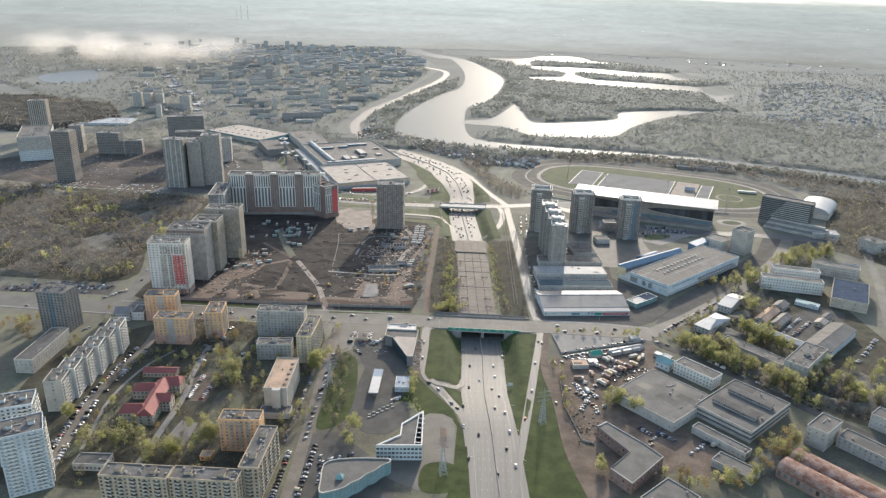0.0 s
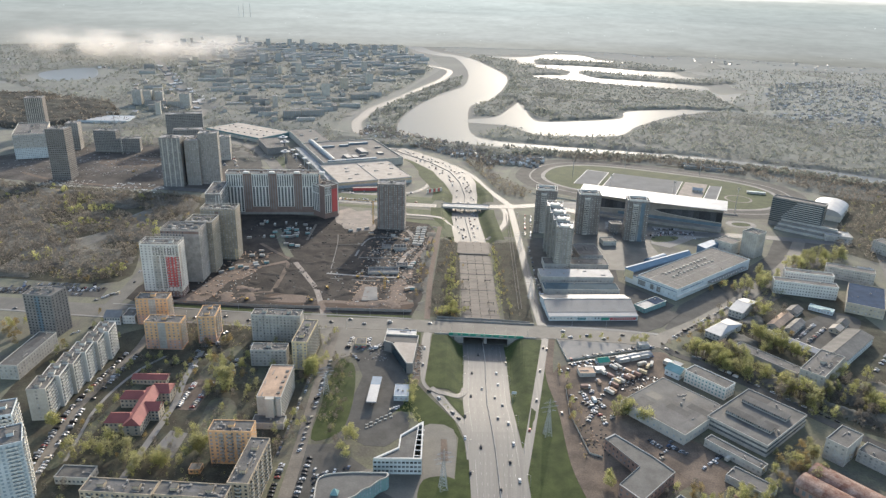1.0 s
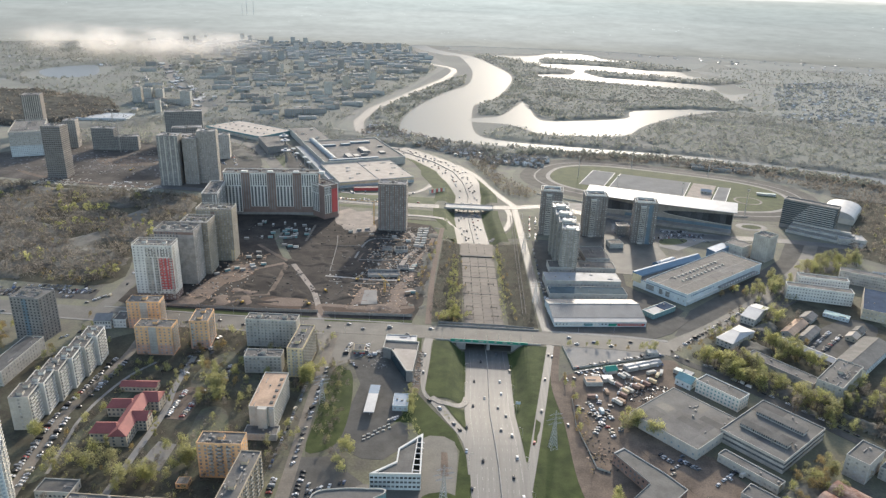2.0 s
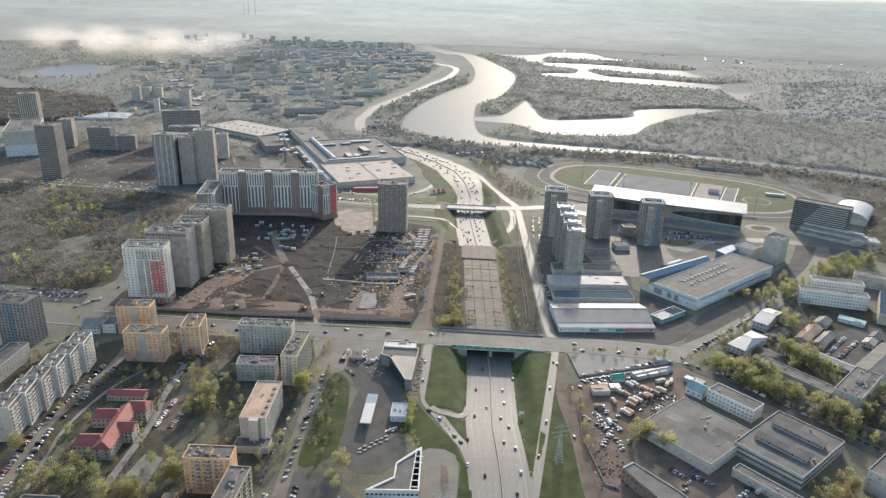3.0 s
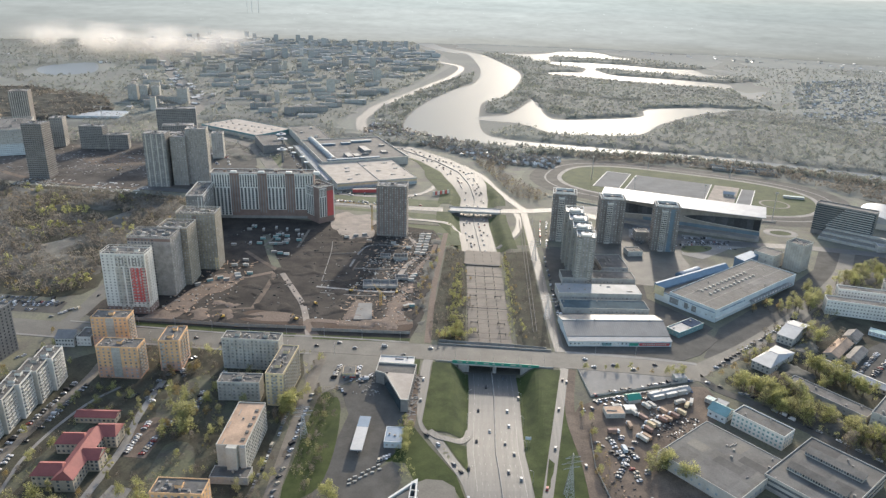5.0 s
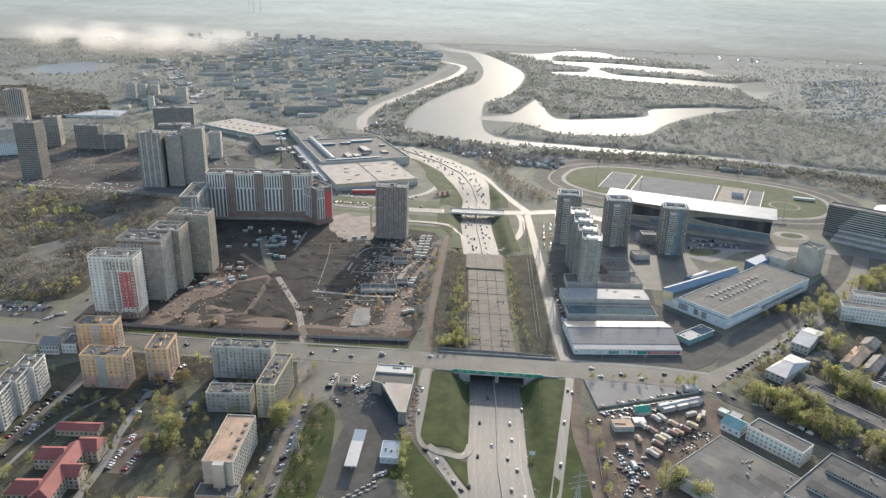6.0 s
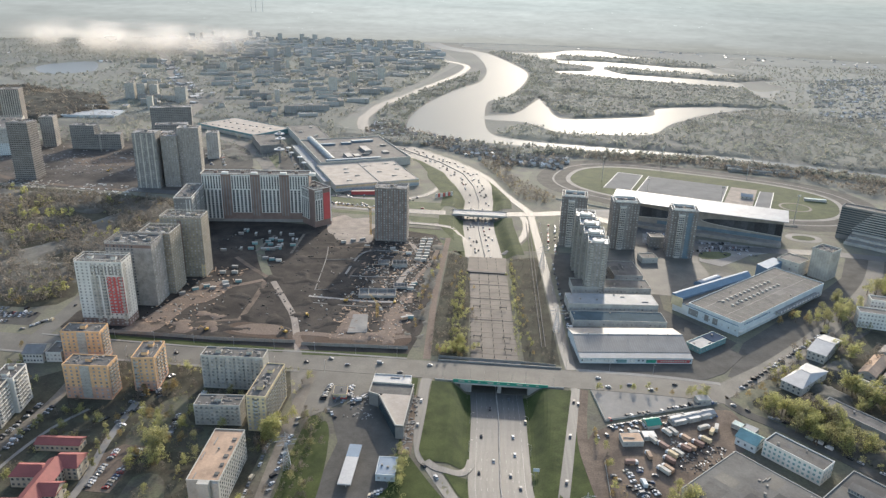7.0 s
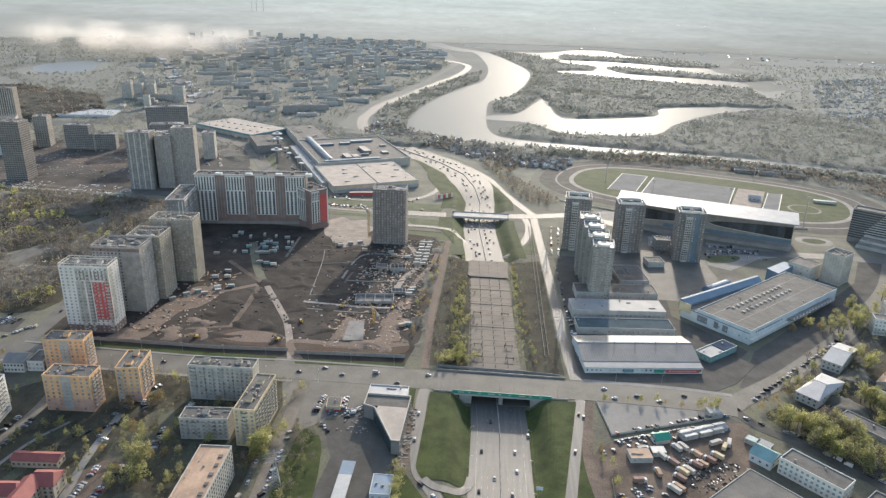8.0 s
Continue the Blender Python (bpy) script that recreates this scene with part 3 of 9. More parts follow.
strip("service_road", [(92, 634), (88.5, 680), (84.5, 769), (78.5, 894), (71.5, 1035)], 9, HIGHWAY, 0.17, "pale road beside the concrete deck")
strip("dirt_track", [(99, 606), (92, 540), (98, 480), (101, 415), (111, 366), (118, 330)], 7, DIRT, 0.14, "brown dirt track beside the grass")
strip("dirt_track", [(-24, 636), (-27, 700), (-30, 775), (-30, 929)], 6, HAUL, 0.15, "pale dirt track along the site")
strip("site_path", [(-130, 636), (-150, 692), (-166, 722), (-197, 775)], 6, SAND, 0.15, "straight pale path on the construction site")
strip("site_path", [(-197, 775), (-225, 800), (-255, 830)], 5, DIRT, 0.14, "dusty path on the construction site")
strip("street", [(200, 612), (217, 628), (255, 660), (303, 708), (345, 755), (420, 850), (470, 940)], 16, STREET, 0.18, "grey street beside the market square")
strip("street", [(200, 612), (212, 590), (234, 572), (265, 539), (297, 501), (345, 450), (400, 395)], 9, ASPHALT, 0.18, "dark street between works and trees")
strip("street", [(575, 950), (542, 859), (503, 755), (475, 690), (440, 600), (425, 500)], 10, STREET, 0.18, "grey street at the workshops")
cross = strip("cross_road", [(-500, 1062), (-350, 1050), (-198, 1034), (-92, 1027), (0, 1030), (72, 1040), (121, 1052), (164, 1032), (233, 980), (300, 948), (420, 945), (520, 930)], 18, HIGHWAY, 0.25, "pale cross road over the highway")
strip("ramp", [(axis_x(1300) - 24, 1300), (-70, 1240), (-62, 1190), (-68, 1130), (-95, 1090), (-150, 1076), (-215, 1082)], 9, HIGHWAY, 0.2, "curving pale slip road")
strip("ramp", [(axis_x(900) + 21, 900), (52, 925), (62, 960), (64, 1000), (60, 1028)], 8, HIGHWAY, 0.2, "curving pale slip road")
strip("ramp", [(72, 1044), (55, 1085), (30, 1150), (8, 1220), (-30, 1290)], 11, HIGHWAY, 0.2, "pale slip road joining the highway")
strip("ramp", [(-3, 884), (-6, 912), (-12, 943), (-29, 967), (-57, 975), (-87, 977), (-130, 981)], 8, HIGHWAY, 0.5, "curving pale slip road")
strip("town_road", [(-345, 1215), (-395, 1310), (-446, 1380), (-530, 1435), (-622, 1505), (-665, 1610), (-690, 1743), (-760, 1858), (-897, 2104), (-1040, 2350), (-1245, 2748), (-1400, 3000)], 22, STREET, 0.25, "pale road leading into the town")
strip("town_road", [(-345, 1215), (-280, 1110), (-262, 1060)], 20, STREET, 0.24, "pale road towards the junction")

strip("pavement", [(-483, 610), (-357, 604.5), (-205, 601.5), (-135, 604), (-120, 604.6)], 3, PAVING, 0.24, "pale concrete footway beside the avenue", "pavement")
strip("pavement", [(-350, 634.5), (-205, 630.6), (-130, 634.2), (-40, 634.6)], 2.4, PAVING, 0.3, "pale concrete footway beside the avenue", "pavement")
strip("pavement", [(96, 634.6), (150, 633.4), (178, 631.6), (206, 628)], 4, PAVING, 0.24, "pale concrete footway beside the avenue", "pavement")

# lane lines and the middle barrier of the near highway
for off in (-15.5, -11.8, -8.1, -4.4, 4.4, 8.1, 11.8, 15.5):
    solid = abs(off) > 15
    s = Shape()
    y = 300.0
    while y < 634:
        y1 = y + (6 if solid else 3)
        a, b = axis_x(y) + off, axis_x(y1) + off
        za, zb = land(a, y) + 0.175, land(b, y1) + 0.175
        s.face([(a - 0.07, y, za), (a + 0.07, y, za), (b + 0.07, y1, zb), (b - 0.07, y1, zb)])
        y += 6 if solid else 11
    part("lane_line", s, PAINT, highway)
for name, lo, hi, owner in (("median_barrier", 300, 634, highway), ("median_barrier", 872, 1440, highway_far)):
    s = Shape()
    y = lo
    while y < hi:
        y1 = min(y + 10, hi)
        k = len(s.v)
        for yy in (y, y1):
            x = axis_x(yy)
            z = land(x, yy) + 0.16
            s.v += [(x - 0.45, yy, z), (x - 0.2, yy, z + 0.9), (x + 0.2, yy, z + 0.9), (x + 0.45, yy, z)]
        for c in range(3):
            s.f.append((k + c, k + 1 + c, k + 5 + c, k + 4 + c))
        y = y1
    part(name, s, RAWCON, owner, "grey concrete median barrier")


# ---- crossings and deck ----
def overpass():
    th = thing("overpass", "concrete road bridge with a green banner across its side", "bridge")
    s = Shape().box(-4, 605.5, -2.2, 76, 634.5, 0.35)
    part("bridge_deck", s, CONCRETE, th)
    part("banner", Shape().box(0, 605.1, -0.6, 72, 605.42, 2.2), GREENP, th, "long green banner panel")
    for k in range(9):
        part("lettering_bar", Shape().box(4 + 7.4 * k, 605.0, 0.3, 4 + 7.4 * k + (2.0 if k % 3 else 4.6), 605.1, 1.2), PALEP, th, "pale lettering as plain bars")
    part("parapet", Shape().box(-14, 605.2, 0.3, 84, 605.5, 1.2), CONCRETE, th)
    part("parapet", Shape().box(-14, 634.4, 0.3, 84, 634.8, 1.6), DARKP, th)
    part("roadway", Shape().box(-14, 606, 0.3, 84, 634, 0.42), STREET, th)
    part("abutment", Shape().box(5, 606, -9, 14, 637, -2.2), RAWCON, th)
    part("abutment", Shape().box(57, 606, -9, 66, 637, -2.2), RAWCON, th)
    part("pier", Shape().box(34, 607, -9, 37, 637, -2.2), RAWCON, th)
    for i in range(9):
        part("bridge_lamp", Shape().tube((-8 + 10.5 * i, 605.3, 1), (-8 + 10.5 * i, 605.3, 10), 0.1, 0.06, 5), METAL, th)


overpass()


def far_overpass():
    th = thing("overpass", "low concrete bridge carrying the cross road", "bridge")
    part("bridge_deck", Shape().box(-32, 1022, -1.6, 38, 1042, 0.3), CONCRETE, th)
    part("parapet", Shape().box(-34, 1021.6, -1.0, 40, 1022, 1.4), GREYP, th)
    part("parapet", Shape().box(-34, 1042, -0.5, 40, 1042.4, 1.4), GREYP, th)
    for x in (-18, 2, 22):
        part("pier", Shape().box(x - 0.8, 1023, -8, x + 0.8, 1041, -1.6), RAWCON, th)


far_overpass()


def tunnel_deck():
    th = thing("tunnel_roof", "unfinished brown concrete deck roofing the sunken highway", "tunnel roof")
    part("tunnel_wall", Shape().box(axis_x(638) - 21, 638.2, -9, axis_x(638) + 21, 639, 0.6), RAWCON, th)
    plates = {}
    rows, cols = 24, 4
    for j in range(rows):
        y0, y1 = 640 + 228 * j / rows, 640 + 228 * (j + 1) / rows
        for i in range(cols):
            key = (j % 3, i)
            if key not in plates:
                plates[key] = Shape().box(0.12, 0.12, 0, 9.6, 9.38, 1.0 + 0.03 * (j % 3), False).mesh("deck_plate", DECK)
            xm = axis_x((y0 + y1) / 2) - 19.4 + 9.7 * i
            part("deck_plate", plates[key], DECK, th, at=pose(xm, y0, 0))
    post = Shape().box(-0.22, -0.55, 0, 0.22, 0.55, 1.9, False).mesh("joint_post", RUBBER)
    for j in range(0, rows, 1):
        for i in (1, 2, 3):
            part("joint_post", post, DARKP, th, at=pose(axis_x(645 + 9.5 * j) - 19.4 + 9.7 * i, 645 + 9.5 * j, 0.2))
    for y in (656, 676, 736):
        for side in (-13.5, 11.5):
            x = axis_x(y) + side
            part("portal_frame", Shape().box(x - 3.2, y - 0.2, 0.9, x - 2.8, y + 0.2, 4.2).box(x + 2.8, y - 0.2, 0.9, x + 3.2, y + 0.2, 4.2).box(x - 3.6, y - 0.25, 3.0, x + 3.6, y + 0.25, 3.5), RUBBER, th, "dark steel portal frame")
    for y in (712, 758, 792):
        part("expansion_beam", Shape().box(axis_x(y) - 19.5, y - 0.4, 0.5, axis_x(y) + 19.5, y + 0.4, 1.25), RUBBER, th)
    part("parapet", Shape().box(axis_x(824) - 20, 822, 0.5, axis_x(824) + 20, 825.5, 2.0), RUBBER, th, "dark cross beam")
    part("portal_slab", Shape().box(axis_x(850) - 20.5, 826, 0.6, axis_x(850) + 20.5, 868, 1.5), DECK, th)


tunnel_deck()

# ---- buildings ----


def windows_on(th, x0, y0, x1, y1, z0, z1, floors, bays, material=None, w=1.5, h=1.5, name="glazing", skip=()):
    """Rows of window casings on the wall from (x0, y0) to (x1, y1), seen from its right-hand side."""
    s = Shape()
    a, b = Vector((x0, y0)), Vector((x1, y1))
    d = (b - a).normalized()
    out = Vector((d[1], -d[0]))
    length = (b - a).length
    for f in range(floors):
        z = z0 + (z1 - z0) * (f + 0.3) / floors
        hh = min(h, (z1 - z0) / floors * 0.7)
        for k in range(bays):
            if k in skip:
                continue
            m = a + d * (length * (k + 0.5) / bays)
            l, r = m - d * w / 2, m + d * w / 2
            lo, ro = l + out * 0.12, r + out * 0.12
            s.face([(lo[0], lo[1], z), (ro[0], ro[1], z), (ro[0], ro[1], z + hh), (lo[0], lo[1], z + hh)])
            s.face([(l[0], l[1], z + hh), (lo[0], lo[1], z + hh), (ro[0], ro[1], z + hh), (r[0], r[1], z + hh)])
            s.face([(l[0], l[1], z), (r[0], r[1], z), (ro[0], ro[1], z), (lo[0], lo[1], z)])
    return part(name, s, material or GLASS, th, kind="stuff")


def inset(w, d, t):
    return [(t, t), (w - t, t), (w - t, d - t), (t, d - t)]


BALCONY = {}


def balcony_mesh(w, material):
    key = (w, material.name)
    if key not in BALCONY:
        s = Shape().box(-w / 2, -1.15, -0.12, w / 2, 0, 0.0).ring([(-w / 2, -1.15), (w / 2, -1.15), (w / 2, 0), (-w / 2, 0)], [(-w / 2 + 0.08, -1.07), (w / 2 - 0.08, -1.07), (w / 2 - 0.08, 0), (-w / 2 + 0.08, 0)], 0, 1.05)
        BALCONY[key] = s.mesh("balcony", material)
    return BALCONY[key]


def roof_fittings(th, w, d, h, rnd, category, felted):
    """Vents, hatches, ducts, aerials and patched roofing sheets on a flat roof."""
    if w < 9 or d < 9:
        return
    s, sheets = Shape(), Shape()
    homes = "apartment" in category or "tower" in category
    for i in range(min(34, int(w * d / 26)) if homes else min(9, 2 + int(w * d / 400))):
        x, y = rnd.uniform(1.2, w - 1.8), rnd.uniform(1.2, d - 1.8)
        kind = rnd.random()
        if kind < 0.55:
            a, b, z = rnd.uniform(0.3, 0.7), rnd.uniform(0.3, 0.8), rnd.uniform(0.5, 1.5)
            s.box(x - a, y - b, h - 0.12, x + a, y + b, h + z, False).box(x - a - 0.12, y - b - 0.12, h + z, x + a + 0.12, y + b + 0.12, h + z + 0.12)
        elif kind < 0.8:
            s.tube((x, y, h - 0.12), (x, y, h + rnd.uniform(1.5, 3.5)), 0.07, 0.05, 4)
        elif w > d:
            s.box(x, y - 0.25, h - 0.12, min(w - 0.8, x + rnd.uniform(2, 7)), y + 0.25, h + 0.5, False)
        else:
            s.box(x - 0.25, y, h - 0.12, x + 0.25, min(d - 0.8, y + rnd.uniform(2, 7)), h + 0.5, False)
    for i in range(min(7, 1 + int(w * d / 180))):
        x, y = rnd.uniform(0.6, w * 0.7), rnd.uniform(0.6, d * 0.6)
        sheets.box(x, y, h - 0.11, min(w - 0.6, x + rnd.uniform(2.5, w * 0.35)), min(d - 0.6, y + rnd.uniform(2.5, d * 0.5)), h - 0.075 + 0.005 * i, False)
    part("roof_clutter", s, TOWERGREY, th, "grey vents, ducts and aerials", kind="stuff")
    if felted:
        part("roofing_felt", sheets, PATCHROOF, th, "patched roofing sheets", kind="stuff")


def block(name, label, x, y, turn, w, d, h, wall, roof=None, floors=9, bays=10, end_bays=3, category="apartment block", balconies=(), balcony_material=None, heads=2, group="", base=None, base_h=0.0, win=None, parapet=0.9, sides="fbrl", bw=3.0, seed=0):
    """A flat-roofed block; (x, y) is its front corner, w runs along its front and d away from it."""
    roof = roof or TAR
    # Farther blocks default to the paler glass, haze put into its colour.
    win = win or (HAZEGLASS if y > 385 else None)
    th = thing(name, label, category, pose(x, y, 0, 0, 0, turn), group)
    rnd = random.Random(f"{name}{x}{y}{seed}")
    full = [(0, 0), (w, 0), (w, d), (0, d)]
    part("wall_shell", Shape().prism(full, 0, h, top=False, bottom=False), wall, th)
    part("roof", Shape().prism(inset(w, d, 0.3), h - 0.5, h - 0.1, bottom=False), roof, th)
    if parapet:
        part("parapet", Shape().ring([(-0.08, -0.08), (w + 0.08, -0.08), (w + 0.08, d + 0.08), (-0.08, d + 0.08)], inset(w, d, 0.3), h - 0.35, h + parapet - 0.3), CONCRETE if wall in (TAR,) else wall, th)
    if base:
        part("plinth", Shape().prism([(-0.1, -0.1), (w + 0.1, -0.1), (w + 0.1, d + 0.1), (-0.1, d + 0.1)], 0, base_h, bottom=False), base, th)
    z0, z1 = 0.6 + base_h * 0, h - 0.6
    if floors and bays:
        if "f" in sides:
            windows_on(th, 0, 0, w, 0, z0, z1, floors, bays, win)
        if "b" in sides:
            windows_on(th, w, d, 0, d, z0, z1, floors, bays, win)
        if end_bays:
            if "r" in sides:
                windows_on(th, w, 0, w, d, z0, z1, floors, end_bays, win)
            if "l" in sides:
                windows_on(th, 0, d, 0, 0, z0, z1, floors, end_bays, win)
    for side, pos in balconies:
        me = balcony_mesh(bw, balcony_material or PALEP)
        for f in range(1, floors):
            z = z0 + (z1 - z0) * f / floors + 0.1
            if side == "f":
                part("balcony", me, None, th, at=pose(pos, 0, z))
            elif side == "r":
                part("balcony", me, None, th, at=pose(w, pos, z, 0, 0, 90))
            elif side == "l":
                part("balcony", me, None, th, at=pose(0, pos, z, 0, 0, -90))
    for i in range(heads):
        cx = w * (i + 0.5) / heads if w > d else w / 2
        cy = d / 2 if w > d else d * (i + 0.5) / heads
        head = part("lift_house", Shape().box(cx - 2, cy - 2, h - 0.2, cx + 2, cy + 2, h + 2.4, False), wall, th)
        part("roof_cap", Shape().box(cx - 2.2, cy - 2.2, h + 2.4, cx + 2.2, cy + 2.2, h + 2.6), TAR, head)
    roof_fittings(th, w, d, h, rnd, category, roof in (TAR, GREYROOF, RAWCON))
    return th


def gable(name, label, x, y, turn, w, d, h, rise, wall, roof, floors=1, bays=6, category="house", over=0.6, hip=0.0, end_bays=2):
    """A pitched-roof building with its ridge along w."""
    th = thing(name, label, category, pose(x, y, 0, 0, 0, turn))
    part("wall_shell", Shape().prism([(0, 0), (w, 0), (w, d), (0, d)], 0, h, False, False), wall, th)
    if not hip:
        part("gable_end", Shape().prism([(0, 0), (0.25, 0), (0.25, d), (0, d)], h, h, False, False).face([(0, 0, h), (0, d / 2, h + rise), (0, d, h)]), wall, th)
        part("gable_end", Shape().face([(w, 0, h), (w, d, h), (w, d / 2, h + rise)]), wall, th)
    s = Shape()
    o, k = over, hip
    a, b, c, e = (-o, -o, h - 0.1), (w + o, -o, h - 0.1), (w + o, d + o, h - 0.1), (-o, d + o, h - 0.1)
    r0, r1 = (-o + k, d / 2, h + rise), (w + o - k, d / 2, h + rise)
    s.face([a, b, r1, r0]).face([c, e, r0, r1]).face([a, e, c, b])
    up = lambda p: (p[0], p[1], p[2] + 0.18)
    s.face([up(a), up(b), up(r1), up(r0)]).face([up(c), up(e), up(r0), up(r1)])
    if k:
        s.face([up(b), up(c), up(r1)]).face([up(e), up(a), up(r0)])
    for p, q in ((a, b), (b, c), (c, e), (e, a)):
        s.face([p, q, up(q), up(p)])
    part("roof", s, roof, th)
    if floors:
        part("ridge_cap", Shape().tube((r0[0], r0[1], r0[2] + 0.2), (r1[0], r1[1], r1[2] + 0.2), 0.18, 0.18, 5), roof, th)
    if floors:
        windows_on(th, 0, 0, w, 0, 0.5, h - 0.2, floors, bays)
        windows_on(th, w, d, 0, d, 0.5, h - 0.2, floors, bays)
        windows_on(th, w, 0, w, d, 0.5, h - 0.2, floors, end_bays)
        windows_on(th, 0, d, 0, 0, 0.5, h - 0.2, floors, end_bays)
    return th


def roof_frame(th, w, d, h, rise, material, every=4.0):
    """An open rail of posts and a beam round a flat roof."""
    s = Shape()
    s.ring([(0, 0), (w, 0), (w, d), (0, d)], inset(w, d, 0.45), h + rise - 0.5, h + rise)
    for (xa, ya), (xb, yb) in (((0.2, 0.2), (w - 0.2, 0.2)), ((w - 0.2, 0.2), (w - 0.2, d - 0.2)), ((w - 0.2, d - 0.2), (0.2, d - 0.2)), ((0.2, d - 0.2), (0.2, 0.2))):
        n = max(1, int(math.hypot(xb - xa, yb - ya) / every))
        for i in range(n):
            x, y = xa + (xb - xa) * i / n, ya + (yb - ya) * i / n
            s.box(x - 0.2, y - 0.2, h - 0.3, x + 0.2, y + 0.2, h + rise - 0.4, False)
    return part("roof_frame", s, material, th)


def rib_bay(th, x0, y0, x1, y1, z0, z1, band, strips, floors):
    """A white facade bay with tall dark windows in strips, parted by a white band."""
    panel(th, x0, y0, x1, y1, z0, z1, WHITEP, "white_bay", 0.12)
    d = (Vector((x1, y1)) - Vector((x0, y0))).normalized()
    o = Vector((d[1], -d[0])) * 0.12
    a, b = Vector((x0, y0)) + o, Vector((x1, y1)) + o
    length = (b - a).length
    glass, bars = Shape(), Shape()
    for lo, hi, n, share in ((z0 + 0.6, band, strips, 0.56), (band + 1.7, z1 - 1.0, strips + 2, 0.5)):
        for c in range(n):
            p, q = a + d * length * (c + 0.5 - share / 2) / n, a + d * length * (c + 0.5 + share / 2) / n
            po, qo = p + o * 0.5, q + o * 0.5
            glass.prism([tuple(p), tuple(po), tuple(qo), tuple(q)], lo, hi)
        z = lo + 2.6
        while z < hi - 1:
            po, qo = a + o * 0.9, b + o * 0.9
            bars.prism([tuple(a), tuple(po), tuple(qo), tuple(b)], z, z + 0.35)
            z += 2.9
    part("glazing", glass, STRIPGLASS, th, kind="stuff")
    part("sill", bars, WHITEP, th, kind="stuff")
    panel(th, a[0], a[1], b[0], b[1], z1 - 0.6, z1 + 0.8, WHITEP, "white_cornice", 0.3)


def panel(th, x0, y0, x1, y1, z0, z1, material, name="cladding_panel", proud=0.05, label=""):
    """A sheet of cladding on a wall, seen from its right-hand side."""
    a, b = Vector((x0, y0)), Vector((x1, y1))
    d = (b - a).normalized()
    o = Vector((d[1], -d[0])) * proud
    s = Shape().prism([(a[0], a[1]), (a[0] + o[0], a[1] + o[1]), (b[0] + o[0], b[1] + o[1]), (b[0], b[1])], z0, z1)
    return part(name, s, material, th, label)


# the left-hand housing estate
wr = block("apartment_tower", "white tower block with red and grey facade panels", -325, 655.5, 4, 40, 18, 59, WHITEP, floors=20, bays=10, end_bays=4, category="tower block", base=BROWNP, base_h=7, heads=2, balconies=[("f", 22.5), ("f", 15.5), ("f", 37.8)], balcony_material=PALEP)
panel(wr, 25.5, 0, 39.6, 0, 12, 46, REDP, label="red facade panel")
# Dark panel on the flat wall, with no recess behind the balconies.
panel(wr, 20.5, 0, 24.5, 0, 10, 46, DARKP, label="dark balcony strip on the wall")
roof_frame(wr, 40, 18, 59, 2.6, PALEP)
windows_on(wr, 26, -0.1, 39, -0.1, 12, 46, 11, 4, HAZEGLASS, 1.3, 1.3)
for k in range(9):
    panel(wr, 13 + 3 * k, 0, 14.4 + 3 * k, 0, 47.5, 56, DARKP, "tall_window", 0.07)
panel(wr, 12, 0, 19, 0, 10, 46, GREYP, label="grey facade panel")
panel(wr, 40, 1, 40, 6, 12, 58, GREYP, label="grey facade panel")
gt = block("apartment_tower", "bare grey concrete tower under construction", -322, 698, 3, 42, 26, 60, RAWCON, TAR, floors=20, bays=9, end_bays=5, category="tower block", heads=3, sides="brl")
windows_on(gt, 0, 0, 26, 0, 0.6, 59, 20, 8)
roof_frame(gt, 42, 26, 60, 2.2, RAWCON)
bm_ = block("apartment_tower", "beige brick tower shell under construction", -306, 727, 3, 30, 26, 60, TOWERTAN, TAR, floors=20, bays=12, end_bays=6, category="tower block", heads=2)
bg = block("apartment_tower", "beige brick tower shell with dark window openings", -305, 768, 5, 41, 22, 62, TOWERTAN, TAR, floors=21, bays=12, end_bays=6, category="tower block", heads=2)
roof_frame(bg, 41, 22, 62, 2.4, PALEP)
roof_frame(bm_, 30, 26, 60, 2.0, PALEP)
panel(gt, 0, 0, 42, 0, 56.5, 59.4, BROWNP, "brick_band", 0.08, "brownish top floor band")
for th, w_, d_, h_, seed in ((gt, 42, 26, 60, 3), (bm_, 30, 26, 60, 4), (bg, 41, 22, 62, 5)):
    rr = random.Random(seed)
    for k in range(9):
        x, y, a = rr.uniform(2, w_ - 7), rr.uniform(2, d_ - 5), rr.uniform(1.5, 4.5)
        part("roof_clutter", Shape().box(x, y, h_ - 0.1, x + a, y + 2.2, h_ + rr.uniform(0.5, 1.6)), (PALEP, DARKP, RAWCON)[k % 3], th)
# Dark brown panel on the flat front; no recess is cut.
panel(bg, 17, 0, 21, 0, 3, 60, BROWNP, label="dark upright strip on the front")
panel(bg, 37, 0, 41, 0, 1, 14, YELLOWP, label="yellow cladding at the foot")
dk = block("apartment_tower", "dark grey tower block with a blue glazed stair", -391, 560, -4, 28, 22, 42, DARKP, TAR, floors=14, bays=8, end_bays=5, category="tower block", heads=2, win=STRIPGLASS)
panel(dk, 11, 0, 16, 0, 2, 41, SLATEBLUE, label="dull blue glazed strip")
panel(dk, 16, 0, 28, 0, 2, 41, DARKP)
